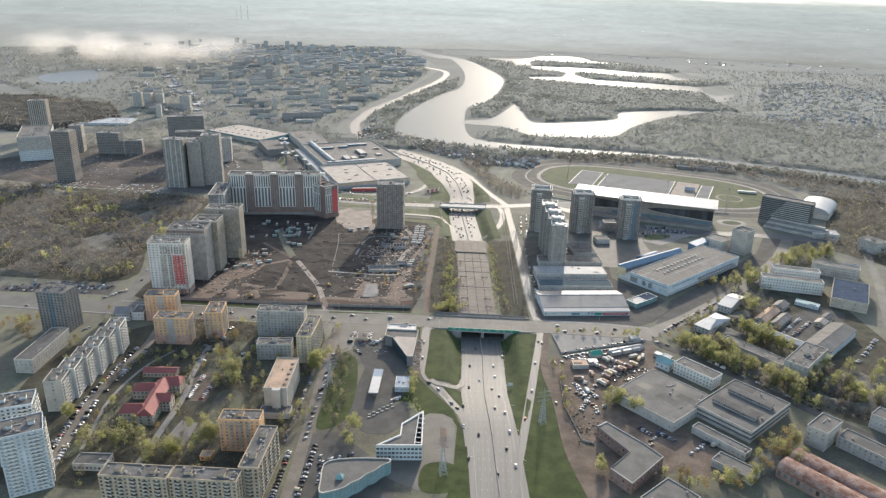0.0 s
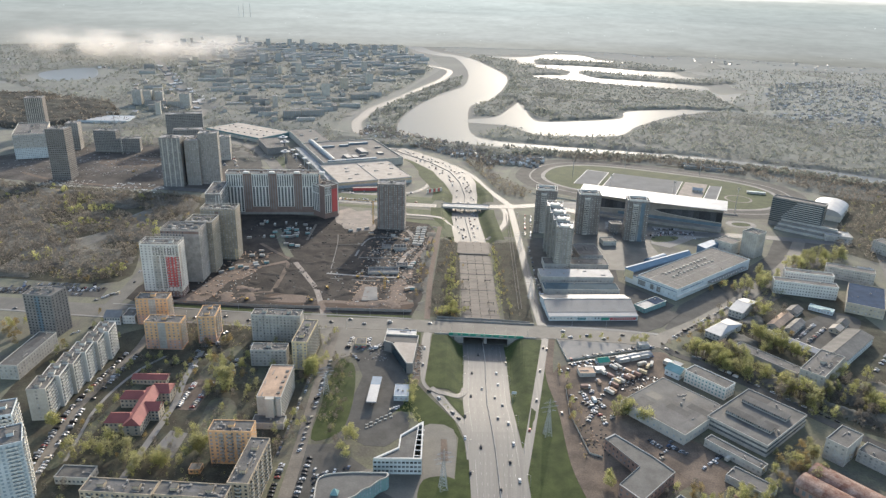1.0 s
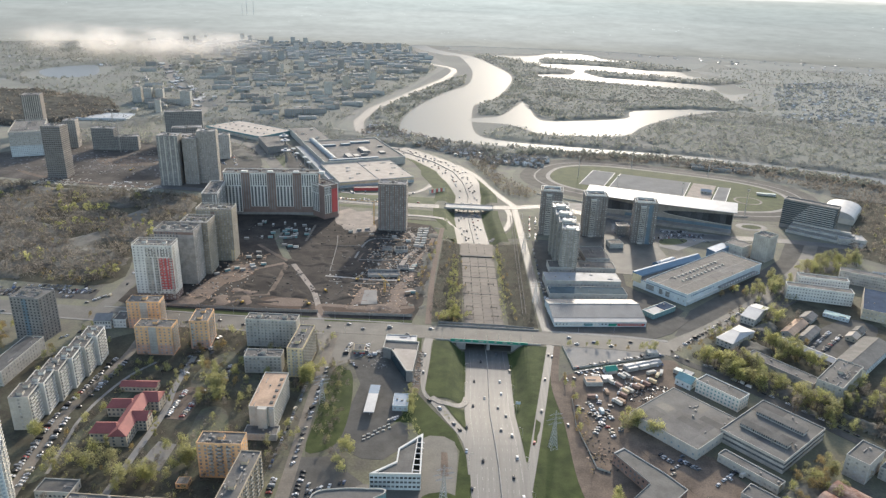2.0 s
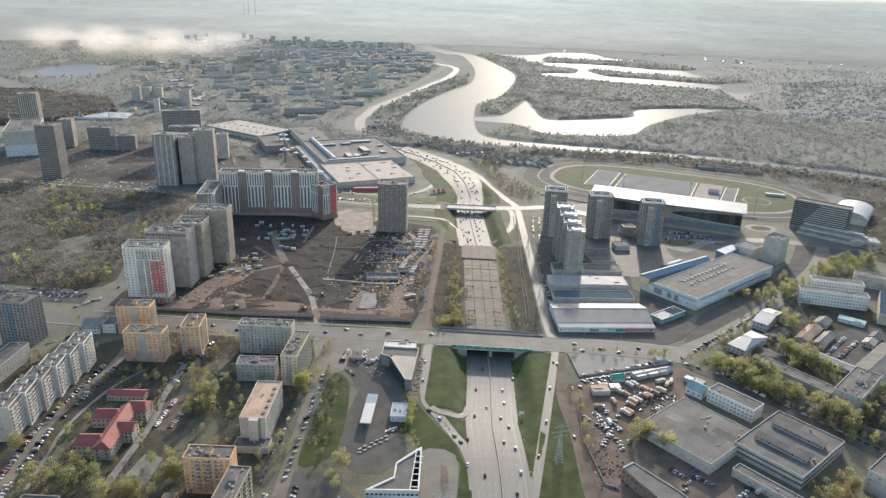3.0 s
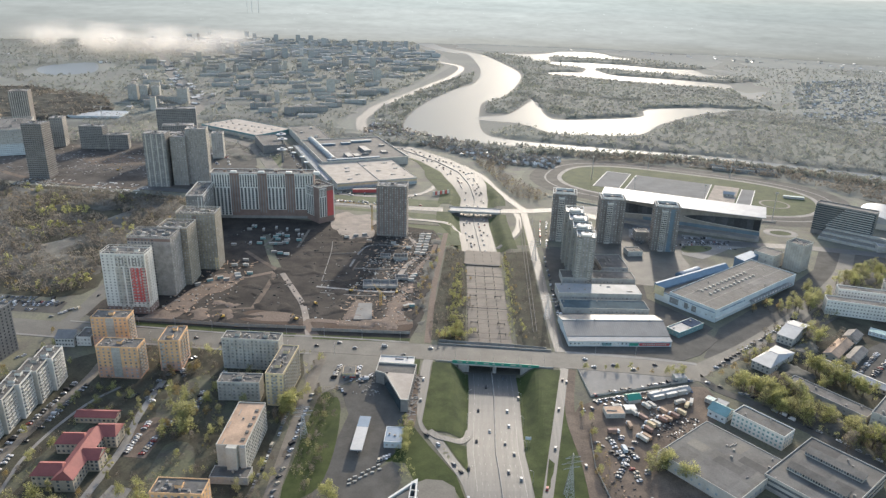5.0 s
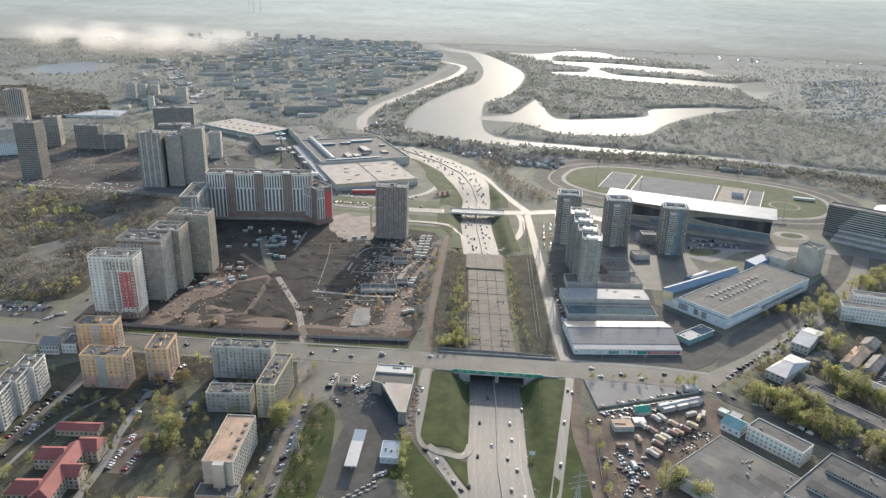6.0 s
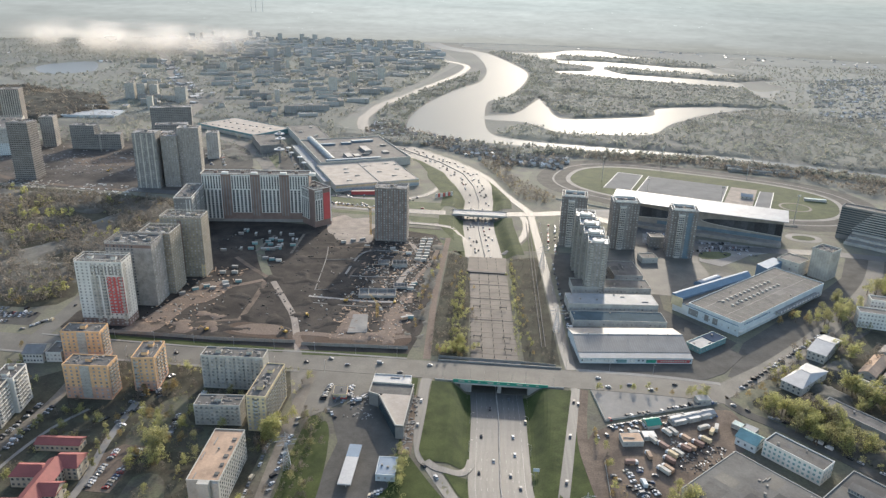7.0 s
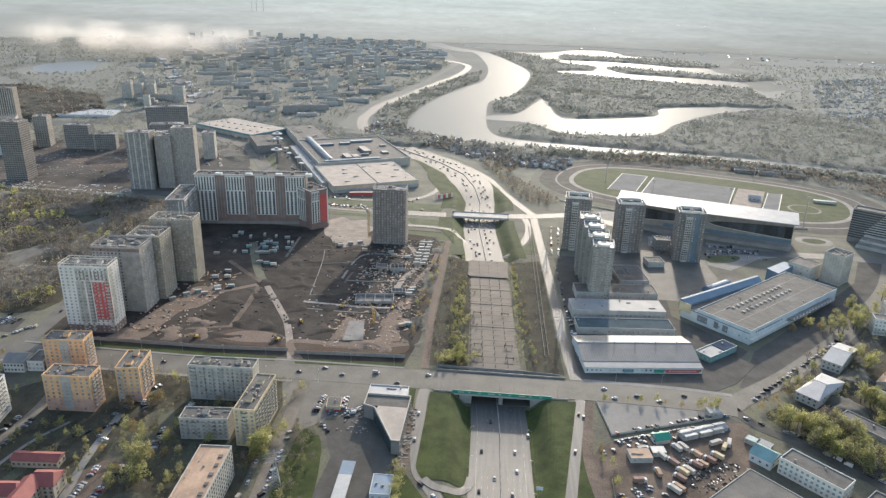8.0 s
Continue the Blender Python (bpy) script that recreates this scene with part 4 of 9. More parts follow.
for (bx, by, ang, bw_, bd) in ((-303, 592.5, 6, 30, 15), (-272.5, 546.3, 3, 32.3, 15)):
    t = block("apartment_block", "orange brick nine-storey block with a salmon base", bx, by, ang, bw_, bd, 27, ORANGEP, TAR, floors=9, bays=8, end_bays=3, base=PINKP, base_h=10, balconies=[("f", 14), ("f", 17.2), ("r", 3.5), ("r", 7.5), ("r", 11.5)], balcony_material=PALEP, heads=1)
    panel(t, 12.3, 0, 19, 0, 1, 26.8, GREYP, "stair_strip", 0.2, "grey balcony strip")
block("apartment_block", "orange brick nine-storey block with a salmon base", -230, 561.5, 8, 16, 25, 27, ORANGEP, TAR, floors=9, bays=4, end_bays=7, base=PINKP, base_h=8, balconies=[("f", 3), ("r", 6), ("r", 12), ("r", 19)], balcony_material=PALEP, heads=2)
block("apartment_block", "long pale nine-storey panel block", -183, 572.2, 2, 46, 13, 27, PALEP, TAR, floors=9, bays=14, end_bays=3, balconies=[("f", 4), ("f", 10), ("f", 16), ("f", 23), ("f", 30), ("f", 36), ("f", 42)], heads=2)
block("apartment_block", "yellow brick nine-storey block beside the street", -132, 524.5, 0, 13.2, 43, 27, YELLOWP, TAR, floors=9, bays=4, end_bays=13, balconies=[("r", 3), ("r", 8), ("r", 13), ("r", 18), ("r", 23), ("r", 28), ("r", 33), ("r", 39), ("f", 6.6)], heads=2)
block("apartment_block", "pale grey five-storey panel block", -169.6, 526.6, 5, 31, 13, 15.5, PALEP, TAR, floors=5, bays=9, end_bays=3, balconies=[("f", 4), ("f", 9), ("f", 16), ("f", 22), ("f", 27)], heads=1)
sb = block("office_block", "white slab block with a worn brown roof", -138.5, 447, 3, 18.5, 48, 21, PALEP, RUST, floors=7, bays=5, end_bays=15, category="office block", heads=0, sides="bl")
part("stair_bay", Shape().box(7, -3.5, 0, 13.5, 0, 21.6), PALEP, sb)
part("stair_bay", Shape().box(15, -1.2, 0, 18.5, 0, 20.6), GREYP, sb, "grey ribbed bay")
for k in range(16):
    panel(sb, 18.5, 1.0 + 2.95 * k, 18.5, 2.4 + 2.95 * k, 1.5, 19.5, GREYP, "window_strip", 0.05)
windows_on(sb, 18.5, 0.3, 18.56, 47.5, 0.6, 20.4, 7, 16, w=1.2)
for k in range(5):
    part("roof_hatch", Shape().box(14 + 0.5 * (k % 2), 5 + 8 * k, 20.9, 16.5, 7.5 + 8 * k, 21.6), TAR, sb)
block("annex", "low grey annex beside the slab block", -140, 436, 3, 24, 11, 5, GREYP, TAR, floors=1, bays=6, end_bays=2, category="annex", heads=0)
block("apartment_block", "orange brick nine-storey block with pale balconies", -155, 393.4, 3, 29.5, 13, 27, ORANGEP, TAR, floors=9, bays=8, end_bays=3, balconies=[("f", 9), ("f", 15), ("f", 21)], heads=1)
block("apartment_block", "tan and pale nine-storey block beside the street", -123.5, 342.6, 0, 13.2, 46.5, 27, TANBRICK, TAR, floors=9, bays=4, end_bays=14, balconies=[("r", 5), ("r", 14), ("r", 24), ("r", 34), ("r", 42), ("f", 6.6)], balcony_material=PALEP, heads=2)
block("apartment_block", "long tan brick nine-storey block with roof stair houses", -208.5, 327.5, 0, 44, 12.5, 27, TANBRICK, GREYROOF, floors=9, bays=14, end_bays=3, balconies=[("f", 6), ("f", 14), ("f", 22), ("f", 30), ("f", 38)], heads=2)
block("apartment_block", "long tan brick nine-storey block with roof stair houses", -164.3, 329.5, 0, 44, 12.5, 26, TANBRICK, GREYROOF, floors=9, bays=14, end_bays=3, balconies=[("f", 6), ("f", 14), ("f", 22), ("f", 30), ("f", 38)], heads=2)
block("shop", "low grey flat-roofed shop", -249, 363, 2, 23, 12.5, 5.5, PALEP, GREYROOF, floors=1, bays=8, end_bays=3, category="shop", heads=0)
block("apartment_tower", "white and pale blue tower with stacked balconies", -274, 332, 32, 26, 22, 46, BLUEP, TAR, floors=16, bays=8, end_bays=6, category="tower block", balconies=[("f", 6), ("f", 20), ("r", 5), ("r", 16)], balcony_material=WHITEP, heads=2, win=PALEGLASS, bw=6.4)
block("apartment_tower", "white and pale blue tower with stacked balconies", -300, 362, 24, 26, 20, 46, BLUEP, TAR, floors=16, bays=8, end_bays=6, category="tower block", balconies=[("f", 6), ("f", 20), ("r", 5), ("r", 15)], balcony_material=WHITEP, heads=2, bw=6.4)
for k in range(6):
    sr = block("apartment_block", "pale nine-storey panel block in a stepped row", -307, 429.7 + 18.5 * k, 10, 13.6, 19.6, 27 + 0.07 * (k % 2), WHITEP if k % 2 else PALEP, TAR, floors=9, bays=1, end_bays=5, balconies=[("r", 4.2), ("r", 9.4), ("r", 14.6)], balcony_material=WHITEP, heads=2, group="stepped row of panel blocks", bw=4.4, sides="fl")
    for f in range(9):
        panel(sr, 13.6, 1.8, 13.6, 17.2, 1.9 + 2.87 * f, 3.4 + 2.87 * f, GLASS, "balcony_glazing", 0.06)
block("office_block", "long low pale block with a red trim", -368, 483.5, 2, 16, 60, 13, PALEP, TAR, floors=4, bays=4, end_bays=16, category="office block", heads=0)
block("apartment_block", "white panel block beside the avenue", -452, 470, 4, 18, 70, 27, WHITEP, TAR, floors=9, bays=4, end_bays=20, heads=2)
gable("chapel", "small white brick house with a dark steep roof", -334, 588, 6, 15, 16, 8, 4, WHITEP, DARKP, 2, 6, "house")
block("house_wing", "white two-storey wing beside the chapel", -318, 592, 6, 12, 18, 8, WHITEP, TAR, floors=2, bays=4, end_bays=4, category="house", heads=0)

# the red-roofed school
gable("school_wing", "beige school wing under a red metal roof", -217.5, 419.5, 96.3, 51, 12, 9, 4.4, BEIGEP, REDROOF, 3, 14, "school", hip=3)
gable("school_wing", "beige school wing under a red metal roof", -245, 421, 6, 19, 13, 8.5, 4, BEIGEP, REDROOF, 2, 6, "school", hip=3)
gable("school_wing", "beige school wing under a red metal roof", -249.5, 453, 6, 19, 12, 8, 3.6, BEIGEP, REDROOF, 2, 6, "school", hip=3)
gable("school_wing", "beige school wing under a red metal roof", -223.5, 438, 6, 11, 12, 9, 4, BEIGEP, REDROOF, 3, 4, "school")
gable("school_wing", "beige school wing under a red metal roof", -230.5, 462, 6, 16, 14, 9, 4, BEIGEP, REDROOF, 3, 5, "school", hip=3)
gable("school_wing", "low beige school wing under a faded red roof", -257, 487, 4, 28, 9, 5, 2, BEIGEP, REDROOF, 1, 9, "school")
block("kiosk", "small brick hut between courtyard trees", -166, 381, 4, 8, 7, 4, ORANGEP, TAR, floors=1, bays=2, end_bays=2, category="hut", heads=0, parapet=0.2)
kk = block("kiosk", "small yellow and red roadside kiosk", -85, 569, 7, 10, 12, 4.2, YELLOWP, GREYROOF, floors=1, bays=3, end_bays=3, category="kiosk", heads=0, parapet=0.2)
panel(kk, 0, 0, 10, 0, 0.2, 1.6, REDP, "sign_band", 0.1, "red sign band")
panel(kk, 10, 0, 10, 12, 0.2, 1.6, REDP, "sign_band", 0.1, "red sign band")

# filling station and offices by the ramp
def canopy_station():
    th = thing("station_canopy", "white flat canopy over the fuel pumps", "canopy", pose(-59, 472, 0, 0, 0, 1))
    part("canopy_roof", Shape().box(0, 0, 5.2, 8, 38.5, 6.1), WHITEROOF, th)
    part("canopy_end", Shape().box(0, 26, 6.1, 8, 38.5, 6.16), BLUE, th, "blue roof section")
    for y in (5, 14, 24, 33):
        part("column", Shape().tube((4, y, 0), (4, y, 5.2), 0.25), METAL, th)


canopy_station()
block("station_shop", "small blue flat-roofed station shop", -38.5, 484.5, 2, 12, 17.5, 5, BLUEP, BLUE, floors=1, bays=3, end_bays=4, category="shop", heads=0, parapet=0.4)
block("workshop_building", "low white flat-roofed workshop", -58.6, 582.3, 1, 28, 14, 7, WHITEP, WHITEROOF, floors=1, bays=7, end_bays=3, category="workshop", heads=0)


def glass_office():
    th = thing("office_building", "unfinished office with a slanted glass front and tan roof", "office building")
    outline = [(-33, 528), (-27.5, 528), (-27, 580), (-58, 580), (-58, 566), (-50, 563)]
    part("wall_shell", Shape().prism(outline, 0, 10, False, False), DARKP, th)
    part("glass_front", Shape().prism([(-33, 527.7), (-50.3, 562.8), (-50.6, 562.8), (-33.3, 527.7)], 1, 9.8), FACADEGLASS, th, "dark glass front")
    part("roof", Shape().prism([(-33, 528.6), (-28, 528.6), (-27.6, 566), (-47.5, 566), (-49, 562.5)], 9, 9.8), TANROOF, th)
    part("roof", Shape().prism([(-57.5, 566.5), (-27.6, 566.5), (-27.6, 579.5), (-57.5, 579.5)], 6, 9.4), TAR, th)
    windows_on(th, -27.5, 528, -27, 580, 1, 9.5, 3, 14)
    part("parapet", Shape().ring(outline, [(-32.5, 529), (-28, 529), (-27.6, 579.4), (-57.4, 579.4), (-57.4, 566.5), (-49.4, 563.4)], 9.4, 10.7), PALEP, th)


glass_office()


def triangle_house():
    th = thing("office_building", "angular white-rimmed office with a pale blue front", "office building")
    out = [(-41, 393), (-7.8, 395.5), (-10.3, 439.5), (-12, 438), (-25.6, 421), (-25.3, 407)]
    part("wall_shell", Shape().prism(out, 0, 12, False, False), BLUEP, th)
    part("roof", Shape().prism([(-39, 394), (-13, 396), (-14, 430), (-24.8, 420), (-24.6, 406)], 11, 12.2), TAR, th)
    part("rim", Shape().ring(out, [(-38, 394), (-8.8, 396.6), (-11, 435), (-12.2, 435.5), (-24.6, 420.4), (-24.4, 406.2)], 11.6, 13.2), WHITEP, th, "white roof rim")
    windows_on(th, -41, 393, -7.8, 395.5, 1, 11.5, 3, 12, w=2.0)
    windows_on(th, -7.8, 395.5, -10.3, 439.5, 1, 11.5, 3, 14, w=2.0)
    for k in range(6):
        y = 399 + 6 * k
        part("roof_beam", Shape().box(-13.5, y, 12.4, -8.6, y + 0.5, 12.9), WHITEP, th)
    part("side_beam", Shape().box(-13.9, 396, 12.4, -13.3, 437, 13.0), WHITEP, th)


triangle_house()


def curved_bank():
    th = thing("bank_building", "low curved building with a teal wavy glass front", "office building")
    front = [(-71, 343), (-63, 345), (-56, 349), (-52, 354), (-47, 358), (-43, 364), (-38, 368), (-34, 374), (-29, 378)]
    back = [(-29.5, 382), (-40, 381.5), (-50, 381), (-62, 379), (-71, 376), (-74.5, 370), (-73, 355)]
    out = smooth(front + back, 3, True)
    part("wall_shell", Shape().prism(out, 0, 10, False, False), TEALP, th)
    c = Vector((-56, 367))
    inn = [tuple(c + (Vector(p) - c) * 0.965) for p in out]
    part("roof", Shape().prism(inn, 9, 9.9), GREYROOF, th)
    part("rim", Shape().ring(out, inn, 9.4, 10.8), PALEP, th)
    part("skylight", Shape().prism([(-63, 357), (-58, 357), (-58, 362), (-63, 362)], 9.8, 10.6).face([(-63, 357, 10.6), (-58, 357, 10.6), (-60.5, 359.5, 14)]).face([(-58, 357, 10.6), (-58, 362, 10.6), (-60.5, 359.5, 14)]).face([(-58, 362, 10.6), (-63, 362, 10.6), (-60.5, 359.5, 14)]).face([(-63, 362, 10.6), (-63, 357, 10.6), (-60.5, 359.5, 14)]), TEALP, th, "teal glass pyramid skylight")
    sm = smooth(front, 3)
    for i in range(len(sm) - 1):
        windows_on(th, sm[i][0], sm[i][1], sm[i + 1][0], sm[i + 1][1], 0.5, 9.4, 3, 1, PALEGLASS, w=1.2, h=2.2)


curved_bank()

# works and warehouses
wh = block("warehouse", "large grey flat-roofed warehouse", 184, 447, 43.5, 59, 58, 9, PALEP, GREYROOF, floors=1, bays=10, end_bays=10, category="warehouse", heads=0, parapet=0.6, win=PALEGLASS)
rp = random.Random(12)
for k in range(8):
    px_, py_ = 2 + 20 * (k % 3) + rp.uniform(0, 4), 2 + 18 * (k // 3) + rp.uniform(0, 3)
    part("roof_patch", Shape().box(px_, py_, 8.9, px_ + rp.uniform(9, 14), py_ + rp.uniform(9, 15), 8.915), rp.choice([TAR, STREET]), wh, "newer roofing sheet")
an = block("factory_hall", "broad grey factory hall with ribbon windows", 240.5, 438, 43.5, 64, 48, 10, GREYP, GREYROOF, floors=0, bays=0, category="factory", heads=0)
for z in (3.0, 6.8):
    panel(an, 0, 0, 64, 0, z, z + 1.6, GLASS, "ribbon_window", 0.06)
    panel(an, 0, 48, 0, 0, z, z + 1.6, GLASS, "ribbon_window", 0.06)
for xx in (16, 41):
    mon = part("roof_monitor", Shape().prism([(xx, 6), (xx + 6, 6), (xx + 6, 42), (xx, 42)], 9.8, 12.6), GREYP, an, "long raised roof light")
    windows_on(mon, xx, 42, xx, 6, 9.9, 12.8, 1, 22, GLASS, 1.25, 1.6)
    part("monitor_roof", Shape().face([(xx - 0.5, 5.6, 12.6), (xx + 6.5, 5.6, 13.5), (xx + 6.5, 42.4, 13.5), (xx - 0.5, 42.4, 12.6)]).face([(xx + 6.5, 5.6, 13.5), (xx + 6.5, 5.6, 12.4), (xx + 6.5, 42.4, 12.4), (xx + 6.5, 42.4, 13.5)]).face([(xx - 0.5, 5.6, 12.4), (xx + 6.5, 5.6, 12.4), (xx + 6.5, 5.6, 13.5), (xx - 0.5, 5.6, 12.6)]), TAR, mon)
block("office_block", "pale blue three-storey office with ribbon windows", 208, 540.5, -46.5, 38, 15, 11, WHITEP, TAR, floors=3, bays=12, end_bays=4, category="office block", heads=0, win=TEALP)
gable("shed", "small teal-roofed shed with a pale blue gable", 194, 551, -44, 14, 13, 6, 3.5, BLUEP, TEALP, 1, 3, "shed")


def angled_workshop():
    th = thing("workshop_building", "dark brick workshop with an angled plan and grey roof", "workshop")
    out = [(123.5, 437), (142.5, 407), (125, 386.5), (137.5, 371.5), (166, 403), (154.6, 418.5), (131.5, 443.5)]
    part("wall_shell", Shape().prism(out, 0, 9, False, False), REDBRICK, th)
    c = Vector((147, 405))
    inn = [tuple(c + (Vector(p) - c) * 0.975) for p in out]
    part("roof", Shape().prism(inn, 8, 8.8), GREYROOF, th)
    part("parapet", Shape().ring(out, inn, 8.4, 9.5), CONCRETE, th)
    for (p, q, n) in ((out[0], out[1], 9), (out[1], out[2], 5), (out[2], out[3], 4), (out[3], out[4], 9)):
        windows_on(th, p[0], p[1], q[0], q[1], 0.5, 8.4, 2, n)


angled_workshop()
block("workshop_building", "low grey flat-roofed workshop", 157.5, 341, 43, 32, 25, 8, GREYP, GREYROOF, floors=1, bays=8, end_bays=6, category="workshop", heads=0)
block("store_building", "long low pale store with a flat roof", 199, 448, -47, 44, 9, 6, PALEP, GREYROOF, floors=1, bays=12, end_bays=2, category="store", heads=0)
block("store_building", "low grey store building", 202, 408, -43, 30, 14, 5.5, GREYP, GREYROOF, floors=1, bays=8, end_bays=3, category="store", heads=0)


def vaulted_hall():
    th = thing("vaulted_hall", "brick hall under two faded salmon barrel roofs", "factory", pose(245, 400, 0, 0, 0, -48))
    part("wall_shell", Shape().prism([(0, 0), (90, 0), (90, 36), (0, 36)], 0, 7, False, False), REDBRICK, th)
    for k in range(2):
        s = Shape()
        n = 10
        y0 = 0.4 + 17.6 * k
        for i in range(n + 1):
            a = math.pi * i / n
            yy, z = y0 + 8.8 - 8.8 * math.cos(a), 7 + 4.0 * math.sin(a)
            s.v += [(-0.5, yy, z), (90.5, yy, z)]
        for i in range(n):
            s.f.append((2 * i, 2 * i + 1, 2 * i + 3, 2 * i + 2))
        s.f.append(tuple(2 * i for i in range(n + 1)))
        part("barrel_roof", s, SALMONROOF, th)
    windows_on(th, 0, 36, 0, 0, 0.5, 7, 1, 9, w=2.2, h=3.5)
    windows_on(th, 0, 0, 90, 0, 0.5, 7, 1, 20, w=2.2, h=3.5)


vaulted_hall()
block("office_block", "grey panel office with a taller stair block", 306, 441, -49, 60, 16, 9, GREYP, TAR, floors=3, bays=16, end_bays=4, category="office block", heads=0)
block("stair_block", "tall plain grey panel block", 293, 432, 43, 27, 15, 16, GREYP, TAR, floors=4, bays=3, end_bays=3, category="office block", heads=0)
block("kiosk_building", "small grey building with a glazed top floor", 345, 470, -48, 20, 16, 12, GREYP, TAR, floors=3, bays=6, end_bays=4, category="office block", heads=0, win=PALEGLASS)
gable("barrack", "pale plastered house under a white metal roof", 251, 629, -46, 16, 42, 7, 3.5, PALEP, WHITEROOF, 2, 4, "house", hip=5)
gable("barrack", "pale plastered house under a white metal roof", 290, 680, -40, 14, 40, 8, 3.5, PALEP, WHITEROOF, 2, 4, "house")
gable("garage_row", "long shed under a shiny white metal roof", 310, 637, -49, 54, 11, 4, 2, GREYP, WHITEROOF, 1, 12, "garage")
gable("shed", "old shed under a weathered brown roof", 330, 648, 49, 40, 12, 4, 3, GREYP, RUST, 1, 5, "shed")
gable("shed", "old shed under a weathered brown roof", 342, 641, 49, 32, 10, 4, 2.6, GREYP, SLATE, 1, 5, "shed")
gable("shed", "old shed under a weathered brown roof", 362, 684, 49, 18, 12, 4, 3, GREYP, SLATE, 1, 5, "shed")
gable("shed", "small shed with a tan roof", 389, 647, 49, 13, 10, 4, 2.5, BEIGEP, TANROOF, 1, 3, "shed")
gable("shed", "small shed with a grey roof", 401, 661, 49, 13, 9, 4, 2.5, GREYP, GREYROOF, 1, 3, "shed")
block("row_building", "low long grey row with roof vents", 268, 600, -49, 62, 14, 6, GREYP, TAR, floors=1, bays=14, end_bays=3, category="workshop", heads=0)
block("apartment_block", "pale five-storey block with a dark roof", 320, 530, 48, 51, 20, 17, PALEP, TAR, floors=5, bays=14, end_bays=5, heads=1)
gable("depot", "broad hall with a grey pitched roof and blue sides", 364, 580, 46, 70, 24, 8, 3, BLUEP, TAR, 2, 14, "depot")
block("garage_row", "low teal-roofed row of garages", 383, 706, -34, 24, 10, 4, BLUEP, TEALP, floors=1, bays=8, end_bays=2, category="garage", heads=0, parapet=0.2)
block("office_block", "white four-storey office with many windows", 361, 748, -12, 66, 13, 15, WHITEP, TAR, floors=4, bays=22, end_bays=4, category="office block", heads=0)
block("office_block", "white four-storey office with many windows", 384, 776, -12, 52, 12, 16, WHITEP, TAR, floors=4, bays=18, end_bays=4, category="office block", heads=0)
block("sports_hall", "broad hall with a navy blue roof", 421, 705, -27, 36, 66, 11, BEIGEP, NAVY, floors=2, bays=10, end_bays=12, category="hall", heads=0)
gable("barrack", "pale house under a white pitched roof", 478, 800, -25, 16, 18, 9, 5, PALEP, WHITEROOF, 2, 4, "house")
block("office_block", "grey four-storey office block behind trees", 443, 805, -25, 52, 14, 14, GREYP, TAR, floors=4, bays=22, end_bays=4, category="office block", heads=0)
block("office_block", "grey office block with a tall stair", 548, 905, -60, 26, 20, 16, GREYP, TAR, floors=4, bays=7, end_bays=5, category="office block", heads=1)

# market, halls and towers on the far side of the avenue
hl = thing("market_hall", "long hall with a grey pitched roof and bright advert boards", "hall", pose(100, 646, 0, 0, 0, 7))
part("wall_shell", Shape().prism([(0, 8), (92, 8), (92, 50), (0, 50)], 0, 6.4, False, False), BLUEP, hl)
part("front_wall", Shape().prism([(0, 0), (92, 0), (92, 8), (0, 8)], 0, 5.4, False, False), BLUEP, hl)
lean = Shape()
lean.face([(-0.5, -0.6, 5.4), (92.5, -0.6, 5.4), (92.5, 8, 6.3), (-0.5, 8, 6.3)]).face([(-0.5, -0.6, 5.2), (-0.5, 8, 6.1), (92.5, 8, 6.1), (92.5, -0.6, 5.2)]).face([(-0.5, -0.6, 5.2), (92.5, -0.6, 5.2), (92.5, -0.6, 5.4), (-0.5, -0.6, 5.4)])
part("lean_to_roof", lean, ZINC, hl)
for x0 in (0, 91.75):
    part("gable_end", Shape().face([(x0, 8, 6.4), (x0, 29, 11.2), (x0, 50, 6.4)]).face([(x0 + 0.25, 50, 6.4), (x0 + 0.25, 29, 11.2), (x0 + 0.25, 8, 6.4)]), BLUEP, hl)
for side, (y0, y1) in enumerate(((7.2, 29), (50.8, 29))):
    sl = Shape()
    quad = [(-0.8, y0, 6.5), (92.8, y0, 6.5), (92.8, y1, 11.5), (-0.8, y1, 11.5)]
    low = [(x, y, z - 0.25) for x, y, z in quad]
    sl.face(quad if not side else quad[::-1]).face(low[::-1] if not side else low).face([low[0], low[1], quad[1], quad[0]])
    part("roof_slope", sl, TINROOFING, hl, "ribbed grey metal roof")
    ribs_ = Shape()
    for k in range(46):
        x = 1 + 2 * k
        ribs_.face([(x, y0, 6.56), (x + 0.18, y0, 6.56), (x + 0.18, y1, 11.56), (x, y1, 11.56)])
    part("roof_seams", ribs_, ZINC, hl, kind="stuff")
part("ridge_cap", Shape().tube((-0.9, 29, 11.55), (92.9, 29, 11.55), 0.28, 0.28, 6), WHITEP, hl, "pale ridge cap")
for k in range(5):
    part("roof_vent", Shape().tube((12 + 17 * k, 28, 11.2), (12 + 17 * k, 28, 13), 0.4, 0.4, 8), GREYP, hl)
windows_on(hl, 0, 0, 92, 0, 0.8, 5.2, 1, 26)
for (x0, x1, material_, lab) in ((2, 28, WHITEP, "white advert board"), (30, 38, TEALP, "teal advert board"), (39, 45, WHITEP, "white advert board"), (54, 62, GREENP, "green advert board"), (63, 90, REDP, "red advert board")):
    panel(hl, x0, 0, x1, 0, 0.8, 3.6, material_, "advert_board", 0.12, lab)
